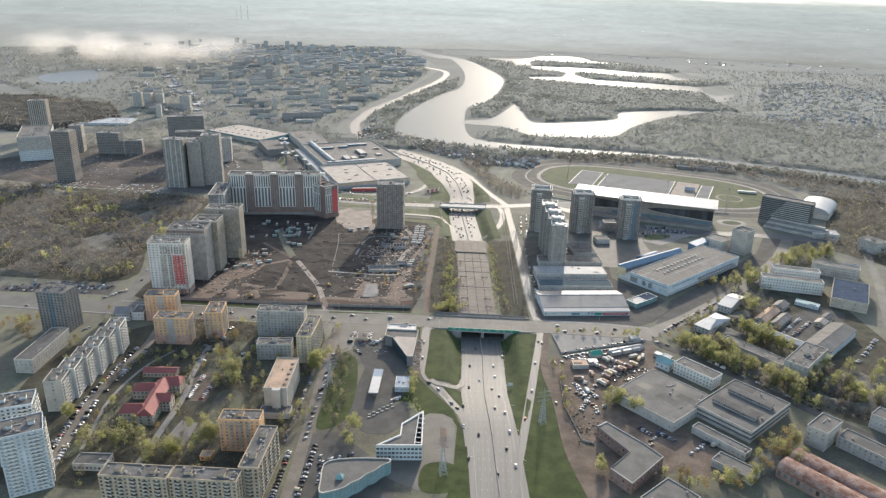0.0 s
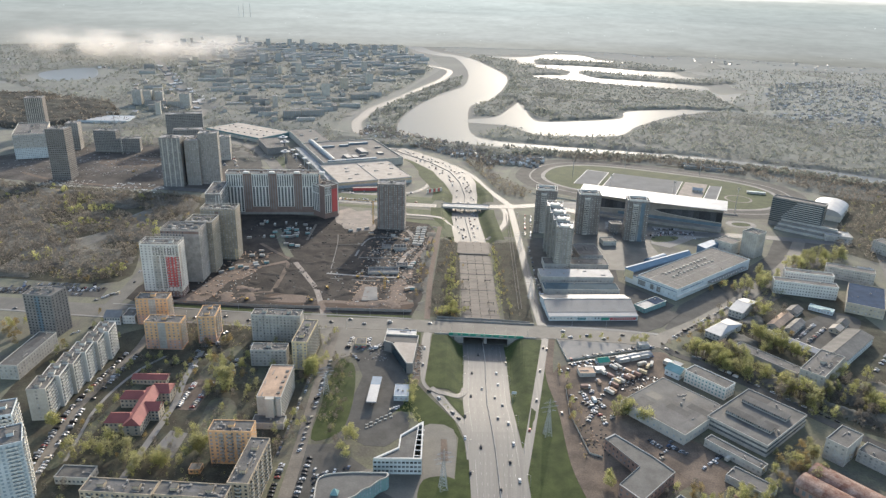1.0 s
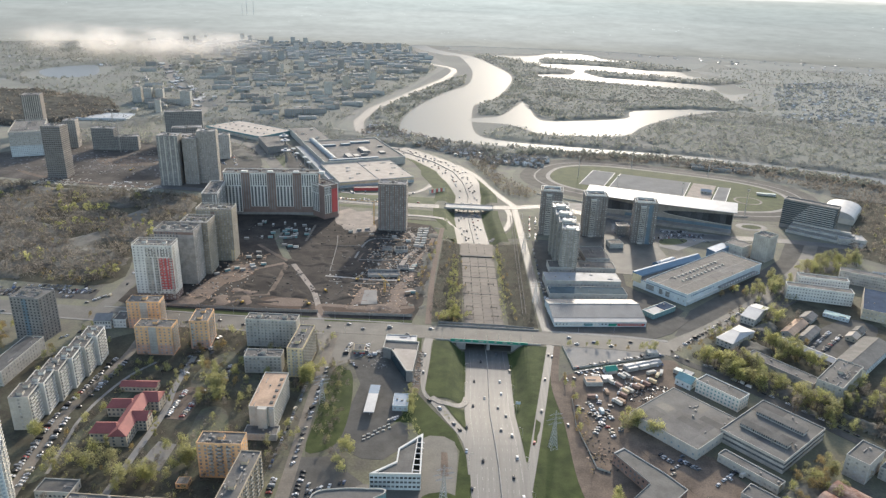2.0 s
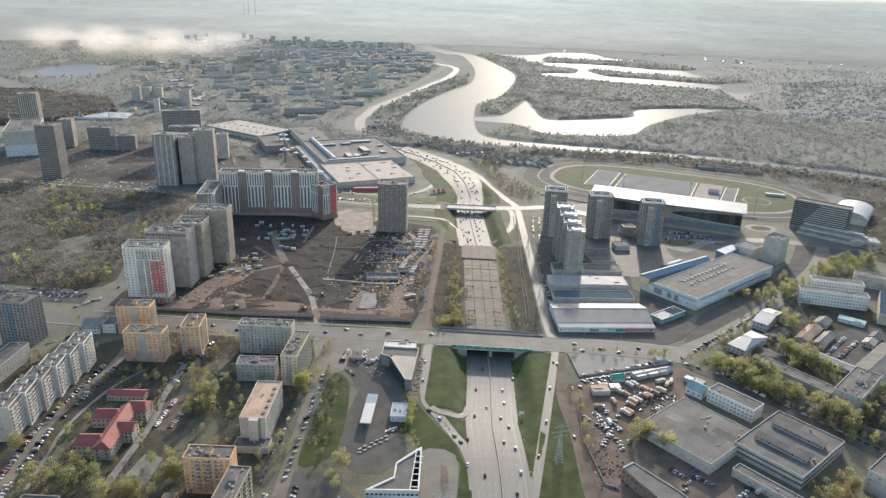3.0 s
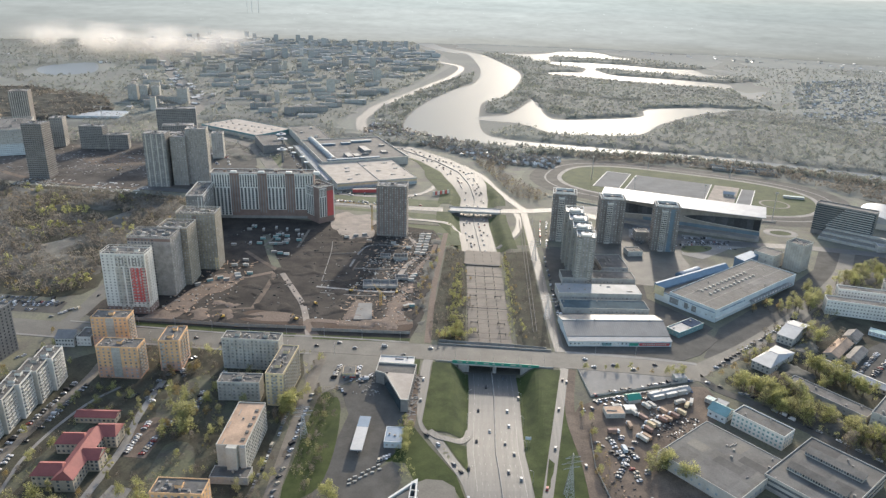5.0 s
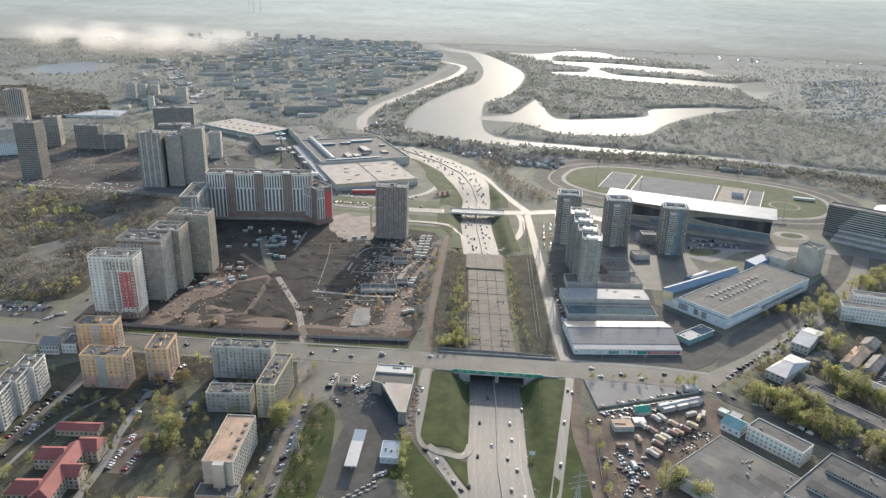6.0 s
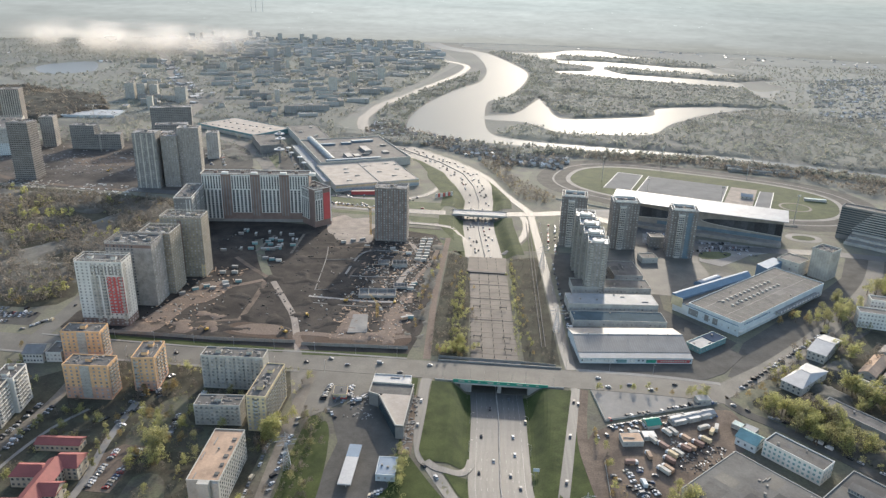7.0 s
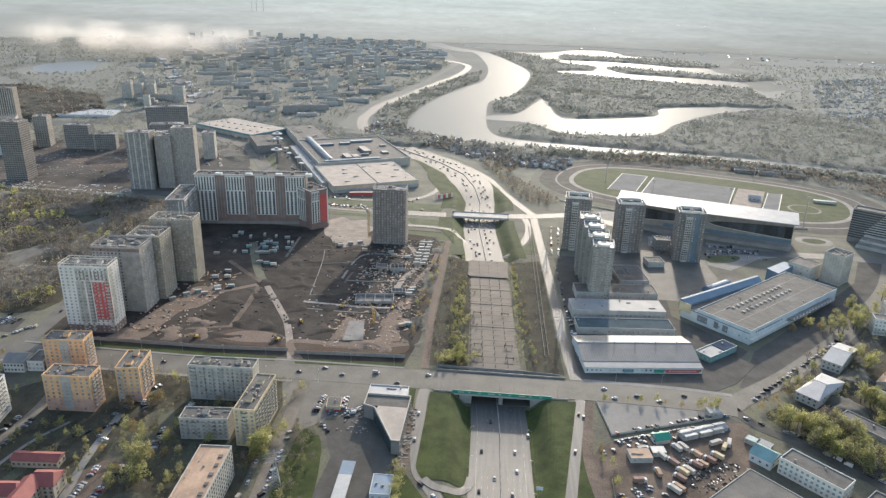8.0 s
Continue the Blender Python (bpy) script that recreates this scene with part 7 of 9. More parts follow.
woods("riverbank_woods", [(100, 1400), (400, 1392), (560, 1335), (900, 1150), (925, 1180), (720, 1300), (610, 1362), (355, 1436), (210, 1450), (120, 1455)], 700, WOODS, "grey-green trees between racecourse and river", 0.8, 1.3, 20, 1.1, 35)
ISLAND = [(160, 1865), (200, 1815), (380, 1895), (430, 2035), (610, 2095), (790, 2080), (770, 2290), (800, 2480), (620, 2540), (430, 2620), (200, 2735), (125, 2720), (90, 2330), (40, 2095), (0, 2010), (0, 1850), (60, 1860), (120, 2155)]
canopy("island_thicket", ISLAND, 9, 12, CANOPY, "dense grey-green wooded island", 18, 0.1, 120)
woods("island_woods", ISLAND, 4200, WOODS, "grey-green island trees", 0.9, 1.5, 12, 1.15, 18)
EAST = [(700, 2070), (800, 2290), (910, 2450), (935, 2850), (1000, 3300), (2600, 3300), (2600, 1500), (1500, 1300), (1450, 1720), (1000, 1920)]
canopy("eastern_woods", EAST, 14, 5, FARCANOPY, "grey-green far woods", 19, 0.12, 160)
woods("eastern_trees", EAST, 4200, WOODS, "grey-green far trees", 1.0, 1.8, 8, 1.2, 19)
SPIT = [(125, 2740), (200, 2740), (215, 2800), (160, 2900), (190, 3090), (250, 3110), (225, 3240), (168, 3220), (165, 3380), (90, 3425), (0, 3590), (-60, 3520), (60, 3100)]
canopy("spit_woods", SPIT, 14, 12, CANOPY, "grey-green wooded spit", 20)
woods("spit_trees", SPIT, 380, WOODS, "grey-green trees on the spit", 1.0, 1.6, 9, 1.4, 94)
for seed, n, spit in ((25, 420, [(268, 3490), (400, 3480), (590, 3445), (717, 3470), (900, 3200), (840, 3125), (711, 3130), (503, 3238), (262, 3262)]), (26, 120, [(205, 2835), (340, 2872), (368, 3030), (262, 3100), (195, 3080), (165, 2900)]), (29, 380, [(430, 3045), (500, 2985), (670, 2905), (812, 2825), (930, 2890), (1000, 2800), (830, 2680), (640, 2762), (470, 2812), (422, 2930)])):
    canopy("spit_woods", spit, 12, 12, CANOPY, "grey-green wooded spit", seed)
    woods("spit_trees", spit, n, WOODS, "grey-green trees on the spit", 1.0, 1.6, 9, 1.4, seed + 70)
FAR = [(-330, 4500), (-180, 3800), (0, 3660), (460, 3860), (720, 3580), (960, 2950), (1020, 3330), (2600, 3300), (3300, 3300), (3300, 4200), (2800, 4700), (-300, 4800)]
canopy("far_woods", FAR, 30, 5, FARCANOPY, "far hazy woods", 21, 0.08, 300)
canopy("valley_woods", [(-1500, 1500), (-960, 1440), (-640, 1560), (-720, 1750), (-1000, 2000), (-1700, 2200), (-2400, 1900)], 12, 7, CANOPY, "grey hill woods behind the towers", 22, 0.12, 120)
canopy("wooded_hill", [(-1420, 1880), (-1234, 1925), (-976, 1830), (-860, 1660), (-880, 1575), (-920, 1490), (-1050, 1460), (-1500, 1500)], 7, 22, HILLWOOD, "dark wooded hill behind the building plots", 93, 0.0, 160)
woods("hill_trees", [(-1420, 1880), (-1234, 1925), (-976, 1830), (-860, 1660), (-880, 1575), (-920, 1490), (-1050, 1460), (-1500, 1500)], 2200, TWIG, "bare dark trees on the hill", 1.0, 2.2, 14, 0.8, 96)
canopy("plot_trees", [(-960, 1430), (-860, 1262), (-700, 1350), (-520, 1350), (-410, 1250), (-345, 1330), (-420, 1400), (-470, 1440), (-640, 1430), (-900, 1440)], 8, 7, BARECANOPY, "grey-brown trees beyond the building plots", 81, 0.1, 60)
canopy("plot_trees", [(-330, 1560), (-300, 1470), (-215, 1470), (-262, 1560), (-420, 1640), (-560, 1720), (-540, 1640), (-410, 1570)], 9, 8, CANOPY, "grey-green trees beside the town road", 82, 0.08, 60)
woods("plot_woods", [(-1300, 1560), (-960, 1440), (-860, 1262), (-700, 1350), (-520, 1350), (-410, 1250), (-300, 1300), (-262, 1440), (-300, 1560), (-420, 1580), (-600, 1640), (-760, 1780), (-1000, 1950)], 2600, WOODS, "grey-brown trees beyond the building plots", 0.7, 1.3, 12, 1.0, 83, 0.25)
woods("field_trees", [(-1700, 900), (-760, 1050), (-900, 1180), (-1000, 1380), (-1300, 1480)], 900, TWIG, "bare trees beyond the estate", 0.7, 1.2, 20, 0.7, 84, 0.25)
canopy("field_woods", [(-1700, 900), (-760, 1050), (-900, 1180), (-1000, 1380), (-1500, 1480), (-2300, 1500)], 10, 11, BARECANOPY, "grey-brown scrub beyond the estate", 27, 0.12, 90)
TOWN = [(-1300, 2000), (-620, 1600), (-330, 1560), (-320, 1900), (-240, 2350), (-190, 2900), (-500, 4300), (-1900, 4500), (-2600, 3000)]
canopy("town_trees", TOWN, 15, 10, CANOPY, "grey-green trees between town blocks", 23, 0.08, 110)
woods("town_woods", TOWN, 15000, WOODS, "grey-green trees between town blocks", 0.8, 1.5, 10, 1.3, 34, 0.1)
canopy("outskirt_trees", [(-1350, 2050), (-2500, 3000), (-1900, 4500), (-2800, 4600), (-3600, 3000), (-2400, 1900)], 28, 6, FARCANOPY, "grey trees at the town's edge", 28, 0.25, 200)
EASTSIDE = [(500, 905), (640, 1180), (930, 1160), (1300, 1000), (1400, 500), (700, 560), (590, 800)]
drape("woodland_floor", EASTSIDE, YARD, 0.04, "dark weedy ground behind the hotel", "scrub")
woods("eastside_trees", EASTSIDE, 4600, TWIG, "bare dark trees behind the hotel", 0.7, 1.4, 26, 0.55, 97, 0.2)
woods("eastside_woods", EASTSIDE, 420, LEAF2, "olive trees behind the hotel", 0.7, 1.1, 30, 0.8, 24)
canopy("works_thicket", [(226, 608), (262, 590), (300, 545), (284, 530), (252, 562), (222, 590)], 2.6, 8, BARECANOPY, "dark thicket beside the works street", 29, 0.2, 20)
canopy("works_thicket", [(240, 650), (262, 640), (300, 668), (340, 730), (350, 720), (330, 690), (320, 660), (290, 640), (305, 610), (280, 605), (262, 622)], 2.6, 7, BARECANOPY, "dark thicket between the pale houses", 30, 0.3, 20)
canopy("works_thicket", [(300, 520), (330, 545), (400, 560), (420, 500), (380, 470), (330, 490)], 2.8, 8, BARECANOPY, "dark thicket below the pale block", 32, 0.35, 20)
canopy("works_thicket", [(215, 388), (240, 395), (275, 425), (262, 445), (240, 425), (218, 405)], 2.6, 6, BARECANOPY, "rusty thicket beside the brick hall", 33, 0.3, 20)

SITE = [(-285, 650), (-140, 655), (-105, 690), (-110, 760), (-120, 900), (-180, 890), (-200, 830), (-205, 780), (-240, 700)]
canopy("spoil_heaps", SITE, 2.6, 1.7, DARKDIRT, "churned spoil heaps on the building site", 71, 0.62, 14)
canopy("spoil_heaps", [(-290, 652), (-200, 652), (-210, 690), (-250, 700), (-240, 740), (-262, 730)], 2.2, 1.3, HAUL, "reddish spoil heaps along the fence", 72, 0.62, 14)
canopy("spoil_heaps", [(-110, 656), (-45, 656), (-45, 720), (-60, 760), (-75, 700), (-104, 720)], 2.2, 1.4, HAUL, "reddish spoil heaps round the foundation slab", 73, 0.55, 18)
canopy("site_scrub", [(-48, 655), (-30, 655), (-33, 930), (-46, 930)], 2.6, 2.4, BARECANOPY, "low weedy scrub along the haul track", 74, 0.45, 18)

# ---- the far town ----
def joined(name, shape, material, label, category):
    """Uncountable small far things as one mesh."""
    return tagged(part(name, shape, material), label, category, "", "stuff")


def turned_box(s, x, y, turn, w, d, h, foot=0.0):
    c, sn = math.cos(radians(turn)), math.sin(radians(turn))
    s.prism([(x + u * c - v * sn, y + u * sn + v * c) for u, v in ((0, 0), (w, 0), (w, d), (0, d))], foot, h, bottom=False)


# Walls toned down and roofs toned up, imitating light from behind the blocks.
FAR_WALLS = (GREYP, PALEP, TOWERGREY, BEIGEP, GREYP)
FARWALL = mat("far_town_walls", (0.37, 0.35, 0.32), 0.85, 0.1, 0.3, 6, island=0.3, spec=0.1)
FARROOF = mat("far_town_roofs", (0.24, 0.235, 0.225), 0.9, 0.15, 0.3, 6, island=0.4, spec=0.1)
TINROOF = mat("far_tin_roofs", (0.42, 0.40, 0.37), 0.5, 0.15, 0.3, 6, island=0.6)
DULLROOF = mat("far_dull_roofs", (0.24, 0.215, 0.19), 0.9, 0.2, 0.3, 6, island=0.5, spec=0.1)


def far_town():
    """Slabs and towers on a street grid; the nearest are things, those behind are one mass."""
    rnd = random.Random(31)
    spots = []
    for j in range(-2, 48):
        for i in range(-46, 24):
            u, v = i * 54 + 14 * (j % 2), j * 64
            x, y = -330 + u * math.cos(0.33) - v * math.sin(0.33), 1560 + u * math.sin(0.33) + v * math.cos(0.33)
            x, y = x + rnd.uniform(-10, 10), y + rnd.uniform(-10, 10)
            kind, pick, tone = rnd.random(), rnd.random(), rnd.randrange(5)
            left = -820 - (y - 1640) * 0.47
            right = -335 + 75 * step(2000, 2700, y) - 260 * step(3300, 3900, y)
            if not 1640 < y < 3900 or not left < x < right or kind < 0.2:
                continue
            if any(not clear_spot(x + a, y + b_) for a in (-30, 0, 45) for b_ in (-20, 25)):
                continue
            spots.append((y, x, kind, pick, tone))
    spots.sort()
    walls, roofs, glass = Shape(), Shape(), Shape()
    for k, (y, x, kind, pick, tone) in enumerate(spots):
        tall = kind > 0.93
        w = 18 + 6 * pick if tall else 24 + 34 * pick
        h = 32 + 12 * pick if tall else (12, 15, 18, 10, 15)[tone]
        turn = 19 if pick > 0.35 else 109
        if k < 170:
            # Pale glass keeps far town windows faint, in place of haze.
            block("apartment_block", "pale housing block in the far town", x, y, turn, w, 12, h, FAR_WALLS[tone], (ZINC, GREYROOF, SLATE)[tone % 3], floors=int(h / 3), bays=int(w / 5), end_bays=2, heads=0, parapet=0, sides="fr", group="far town", win=PALEGLASS)
            continue
        turned_box(walls, x, y, turn, w, 13, h)
        turned_box(roofs, x, y, turn, w, 13, h + 0.4, h + 0.02)
        c, sn = math.cos(radians(turn)), math.sin(radians(turn))
        for f in range(int(h / 3)):
            z = 1.2 + 3 * f
            glass.face([(x + u * c + 0.15 * sn, y + u * sn - 0.15 * c, zz) for u, zz in ((1, z), (w - 1, z), (w - 1, z + 1.1), (1, z + 1.1))])
    joined("far_housing", walls, FARWALL, "pale housing blocks far off in the town", "buildings")
    joined("far_housing_roofs", roofs, FARROOF, "grey flat roofs of the far housing blocks", "roofs")
    joined("far_housing_windows", glass, PALEGLASS, "grey window rows of the far housing blocks", "windows")


far_town()


def cottages(name, label, outline, n, seed, tin=0.45, gap=0.0, lo=7.0, hi=12.0, turn=20.0):
    """A settlement of small pitched-roof houses in rough rows."""
    rnd = random.Random(seed)
    (xa, ya), (xb, yb) = np.min(outline, 0), np.max(outline, 0)
    walls, bright, dull = Shape(), Shape(), Shape()
    made_, tries = 0, 0
    while made_ < n and tries < n * 20:
        tries += 1
        x, y = rnd.uniform(xa, xb), rnd.uniform(ya, yb)
        if not inside(outline, x, y) or noise.noise((x / 45, y / 45, seed)) < gap - 0.5:
            continue
        if y < 1455 and abs(x - axis_x(y)) < 44:
            continue
        made_ += 1
        t = radians(turn + rnd.choice((0, 90)) + rnd.gauss(0, 6))
        w, d, h = rnd.uniform(lo, hi), rnd.uniform(lo * 0.8, hi * 0.7), rnd.uniform(2.8, 4.2)
        c, sn = math.cos(t), math.sin(t)
        at = lambda u, v, z: (x + u * c - v * sn, y + u * sn + v * c, z)
        walls.prism([at(u, v, 0)[:2] for u, v in ((0, 0), (w, 0), (w, d), (0, d))], 0, h, bottom=False)
        r = bright if rnd.random() < tin else dull
        top = h + rnd.uniform(1.6, 3)
        r.face([at(-0.4, -0.5, h), at(w + 0.4, -0.5, h), at(w + 0.4, d / 2, top), at(-0.4, d / 2, top)])
        r.face([at(w + 0.4, d + 0.5, h), at(-0.4, d + 0.5, h), at(-0.4, d / 2, top), at(w + 0.4, d / 2, top)])
        walls.face([at(0, 0, h), at(0, d / 2, top), at(0, d, h)]).face([at(w, 0, h), at(w, d, h), at(w, d / 2, top)])
    joined(name, walls, FARWALL, label, "cottages")
    joined(name + "_roofs", bright, TINROOF, "bright tin roofs of small far houses", "roofs")
    joined(name + "_roofs", dull, DULLROOF, "dull slate roofs of small far houses", "roofs")


VILLAGE = [(-235, 1690), (-172, 1600), (-95, 1522), (-7, 1462), (80, 1398), (150, 1372), (130, 1300), (45, 1300), (-63, 1395), (-165, 1470), (-262, 1540)]
cottages("riverside_village", "small crowded houses of the riverside village", VILLAGE, 300, 77, 0.3, 0.1, 5.5, 8.5)
woods("village_trees", VILLAGE, 900, TWIG, "bare trees among the village houses", 0.6, 1.1, 22, 0.7, 91)
DACHAS = [(1105, 2780), (1420, 2960), (1560, 2600), (1269, 2200), (1180, 1760), (973, 1715), (808, 1749), (853, 2088), (960, 2400)]
cottages("garden_settlement", "white-roofed garden houses in close rows", DACHAS, 850, 78, 0.4, 0.3, 5.5, 9.0, 32)
woods("garden_trees", DACHAS, 900, WOODS, "grey garden trees between small houses", 0.6, 1.0, 9, 1.1, 92)
OUTSKIRTS = [(-1960, 2900), (-1657, 2860), (-1320, 2700), (-1255, 2560), (-1560, 2560), (-1700, 2300), (-1434, 2040), (-1900, 2100), (-2200, 2500)]
cottages("outskirt_houses", "small houses at the town's edge", OUTSKIRTS, 420, 79, 0.3, 0.2)
cottages("roadside_sheds", "low sheds and stores along the town road", [(-1245, 2700), (-1050, 2330), (-930, 2130), (-800, 1900), (-690, 1770), (-640, 1790), (-740, 1920), (-960, 2320), (-1150, 2740)], 60, 80, 0.5, 0.0, 12, 28, 60)
cottages("far_bank_houses", "scattered white farm roofs on the far plain", [(-150, 3750), (500, 3900), (1800, 3700), (2300, 3000), (1700, 3200), (600, 3880)], 60, 81, 0.7, 0.35, 8, 16)


# ---- distance ----
def backdrop():
    """A glowing sheet painted with far land, haze and pale sky, past the ground that the eye can reach."""
    m = bpy.data.materials.new("painted_hazy_distance")
    m.use_nodes = True
    n, ln = m.node_tree.nodes, m.node_tree.links
    n.remove(n["Principled BSDF"])
    em = n.new("ShaderNodeEmission")
    geo, sep = n.new("ShaderNodeNewGeometry"), n.new("ShaderNodeSeparateXYZ")
    ln.new(geo.outputs["Position"], sep.inputs[0])

    def noise_at(sx, sz, detail, lo, hi, a, b):
        mp, tex, rg = n.new("ShaderNodeMapping"), n.new("ShaderNodeTexNoise"), n.new("ShaderNodeMapRange")
        mp.inputs["Scale"].default_value = (sx, sx * 0.4, sz)
        ln.new(geo.outputs["Position"], mp.inputs[0])
        ln.new(mp.outputs[0], tex.inputs["Vector"])
        tex.inputs["Scale"].default_value = 1.0
        tex.inputs["Detail"].default_value = detail
        rg.inputs[1].default_value, rg.inputs[2].default_value, rg.inputs[3].default_value, rg.inputs[4].default_value = lo, hi, a, b
        ln.new(tex.outputs[0], rg.inputs[0])
        return rg.outputs[0]

    def calc(kind, a, b):
        q = n.new("ShaderNodeMath")
        q.operation = kind
        for k, v in enumerate((a, b)):
            if isinstance(v, (int, float)):
                q.inputs[k].default_value = v
            else:
                ln.new(v, q.inputs[k])
        return q.outputs[0]

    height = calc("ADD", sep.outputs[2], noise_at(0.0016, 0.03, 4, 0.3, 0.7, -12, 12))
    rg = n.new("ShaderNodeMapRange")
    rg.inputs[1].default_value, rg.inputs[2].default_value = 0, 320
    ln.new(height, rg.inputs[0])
    # Haze is painted as an emission ramp that pales with height.
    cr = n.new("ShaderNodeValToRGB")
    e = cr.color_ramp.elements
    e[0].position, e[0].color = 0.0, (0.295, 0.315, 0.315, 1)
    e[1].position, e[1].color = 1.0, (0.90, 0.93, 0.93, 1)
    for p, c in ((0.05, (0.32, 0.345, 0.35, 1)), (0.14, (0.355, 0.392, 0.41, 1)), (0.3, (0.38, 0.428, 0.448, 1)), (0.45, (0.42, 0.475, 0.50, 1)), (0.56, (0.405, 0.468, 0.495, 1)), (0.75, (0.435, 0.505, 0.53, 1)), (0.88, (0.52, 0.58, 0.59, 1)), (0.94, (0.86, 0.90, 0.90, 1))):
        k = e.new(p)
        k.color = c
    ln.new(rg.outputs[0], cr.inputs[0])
    fields = calc("MULTIPLY", noise_at(0.004, 0.05, 6, 0.32, 0.68, 0.93, 1.06), noise_at(0.0009, 0.012, 3, 0.35, 0.65, 0.95, 1.05))
    woods_ = calc("MULTIPLY", fields, noise_at(0.018, 0.12, 5, 0.4, 0.62, 1.02, 0.95))
    # White specks paint glints on far roofs.
    vor = n.new("ShaderNodeTexVoronoi")
    vor.inputs["Scale"].default_value = 0.05
    ln.new(geo.outputs["Position"], vor.inputs["Vector"])
    dot = n.new("ShaderNodeMapRange")
    dot.inputs[1].default_value, dot.inputs[2].default_value, dot.inputs[3].default_value, dot.inputs[4].default_value = 0.12, 0.2, 1, 0
    ln.new(vor.outputs["Distance"], dot.inputs[0])
    low = n.new("ShaderNodeMapRange")
    low.inputs[1].default_value, low.inputs[2].default_value, low.inputs[3].default_value, low.inputs[4].default_value = 230, 200, 0, 1
    ln.new(sep.outputs[2], low.inputs[0])
    glint = calc("MULTIPLY", calc("MULTIPLY", dot.outputs[0], low.outputs[0]), noise_at(0.0045, 0.05, 3, 0.62, 0.66, 0, 0.8))
    # Emission rises toward the middle, imitating the glow near the sun.
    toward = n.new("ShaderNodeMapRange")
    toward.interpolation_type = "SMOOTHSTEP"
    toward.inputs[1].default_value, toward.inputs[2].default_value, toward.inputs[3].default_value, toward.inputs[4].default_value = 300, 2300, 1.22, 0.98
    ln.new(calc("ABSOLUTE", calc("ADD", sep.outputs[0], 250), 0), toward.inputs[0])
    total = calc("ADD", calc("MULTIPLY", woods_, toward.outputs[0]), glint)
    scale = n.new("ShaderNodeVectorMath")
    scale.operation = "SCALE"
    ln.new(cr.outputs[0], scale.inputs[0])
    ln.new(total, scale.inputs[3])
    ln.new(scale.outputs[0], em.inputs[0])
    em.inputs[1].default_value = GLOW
    ln.new(em.outputs[0], n["Material Output"].inputs[0])
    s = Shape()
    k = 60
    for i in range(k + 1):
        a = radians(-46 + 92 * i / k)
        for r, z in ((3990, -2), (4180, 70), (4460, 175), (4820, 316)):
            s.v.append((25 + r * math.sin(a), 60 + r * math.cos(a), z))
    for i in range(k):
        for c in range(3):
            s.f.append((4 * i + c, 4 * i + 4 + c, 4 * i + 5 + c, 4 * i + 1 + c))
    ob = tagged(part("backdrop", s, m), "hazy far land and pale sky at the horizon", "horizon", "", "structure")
    # Chimneys take white plaster to look as hazed as the painted land.
    for (px, w_, top) in ((-1404, 3, 190), (-1380, 4, 204), (-1345, 4, 204)):
        yy = 60 + math.sqrt(4330 ** 2 - (px - 25) ** 2)
        part("chimney", Shape().tube((px, yy, 100), (px, yy, top), w_ * 0.55, w_ * 0.35, 8), WHITEP, ob, "hazy power station chimney")


backdrop()

# ---- the stores' forecourt ----
drape("car_park", smooth([(-452, 1376), (-400, 1288), (-374, 1206), (-430, 1196), (-490, 1240), (-510, 1330)], 3, True), ASPHALT, 0.16, "dark car park beside the curved road", "car park")
drape("grass_band", smooth([(-352, 1212), (-334, 1222), (-356, 1300), (-392, 1368), (-402, 1356), (-372, 1296)], 3, True), VERGE, 0.17, "green strip inside the curved road", "grass")
drape("car_park", [(-330, 1222), (-262, 1120), (-250, 1140), (-300, 1250), (-385, 1420), (-410, 1425), (-388, 1372), (-352, 1300)], ASPHALT, 0.18, "dark forecourt of the shopping centre", "car park")

# ---- vehicles ----
def paint(name, color, metal=0.0):
    return mat(name, color, 0.5, 0.06, 3, 20, metal=metal, spec=0.2)


PAINTS = [paint("white_car_paint", (0.5, 0.5, 0.5)), paint("silver_car_paint", (0.27, 0.28, 0.285), 0.2), paint("black_car_paint", (0.02, 0.02, 0.022)), paint("grey_car_paint", (0.14, 0.145, 0.15), 0.3), paint("red_car_paint", (0.26, 0.045, 0.04)), paint("blue_car_paint", (0.055, 0.085, 0.15)), paint("beige_car_paint", (0.42, 0.36, 0.27))]
PAINT_NAMES = ["white", "silver", "black", "dark grey", "red", "blue", "beige"]
WHEEL = Shape().tube((0, -0.11, 0), (0, 0.11, 0), 0.32, 0.32, 8).mesh("wheel", RUBBER)


def profile(points, w, inset_top=0.0):
    """A side outline (x, z) drawn out across the width, narrowing above the waist."""
    s = Shape()
    n = len(points)
    for side in (-1, 1):
        for x, z in points:
            s.v.append((x, side * (w / 2 - (inset_top if z > 0.95 else 0)), z))
    for i in range(n):
        j = (i + 1) % n
        s.f.append((i, j, n + j, n + i))
    s.f += [tuple(reversed(range(n))), tuple(range(n, 2 * n))]
    return s


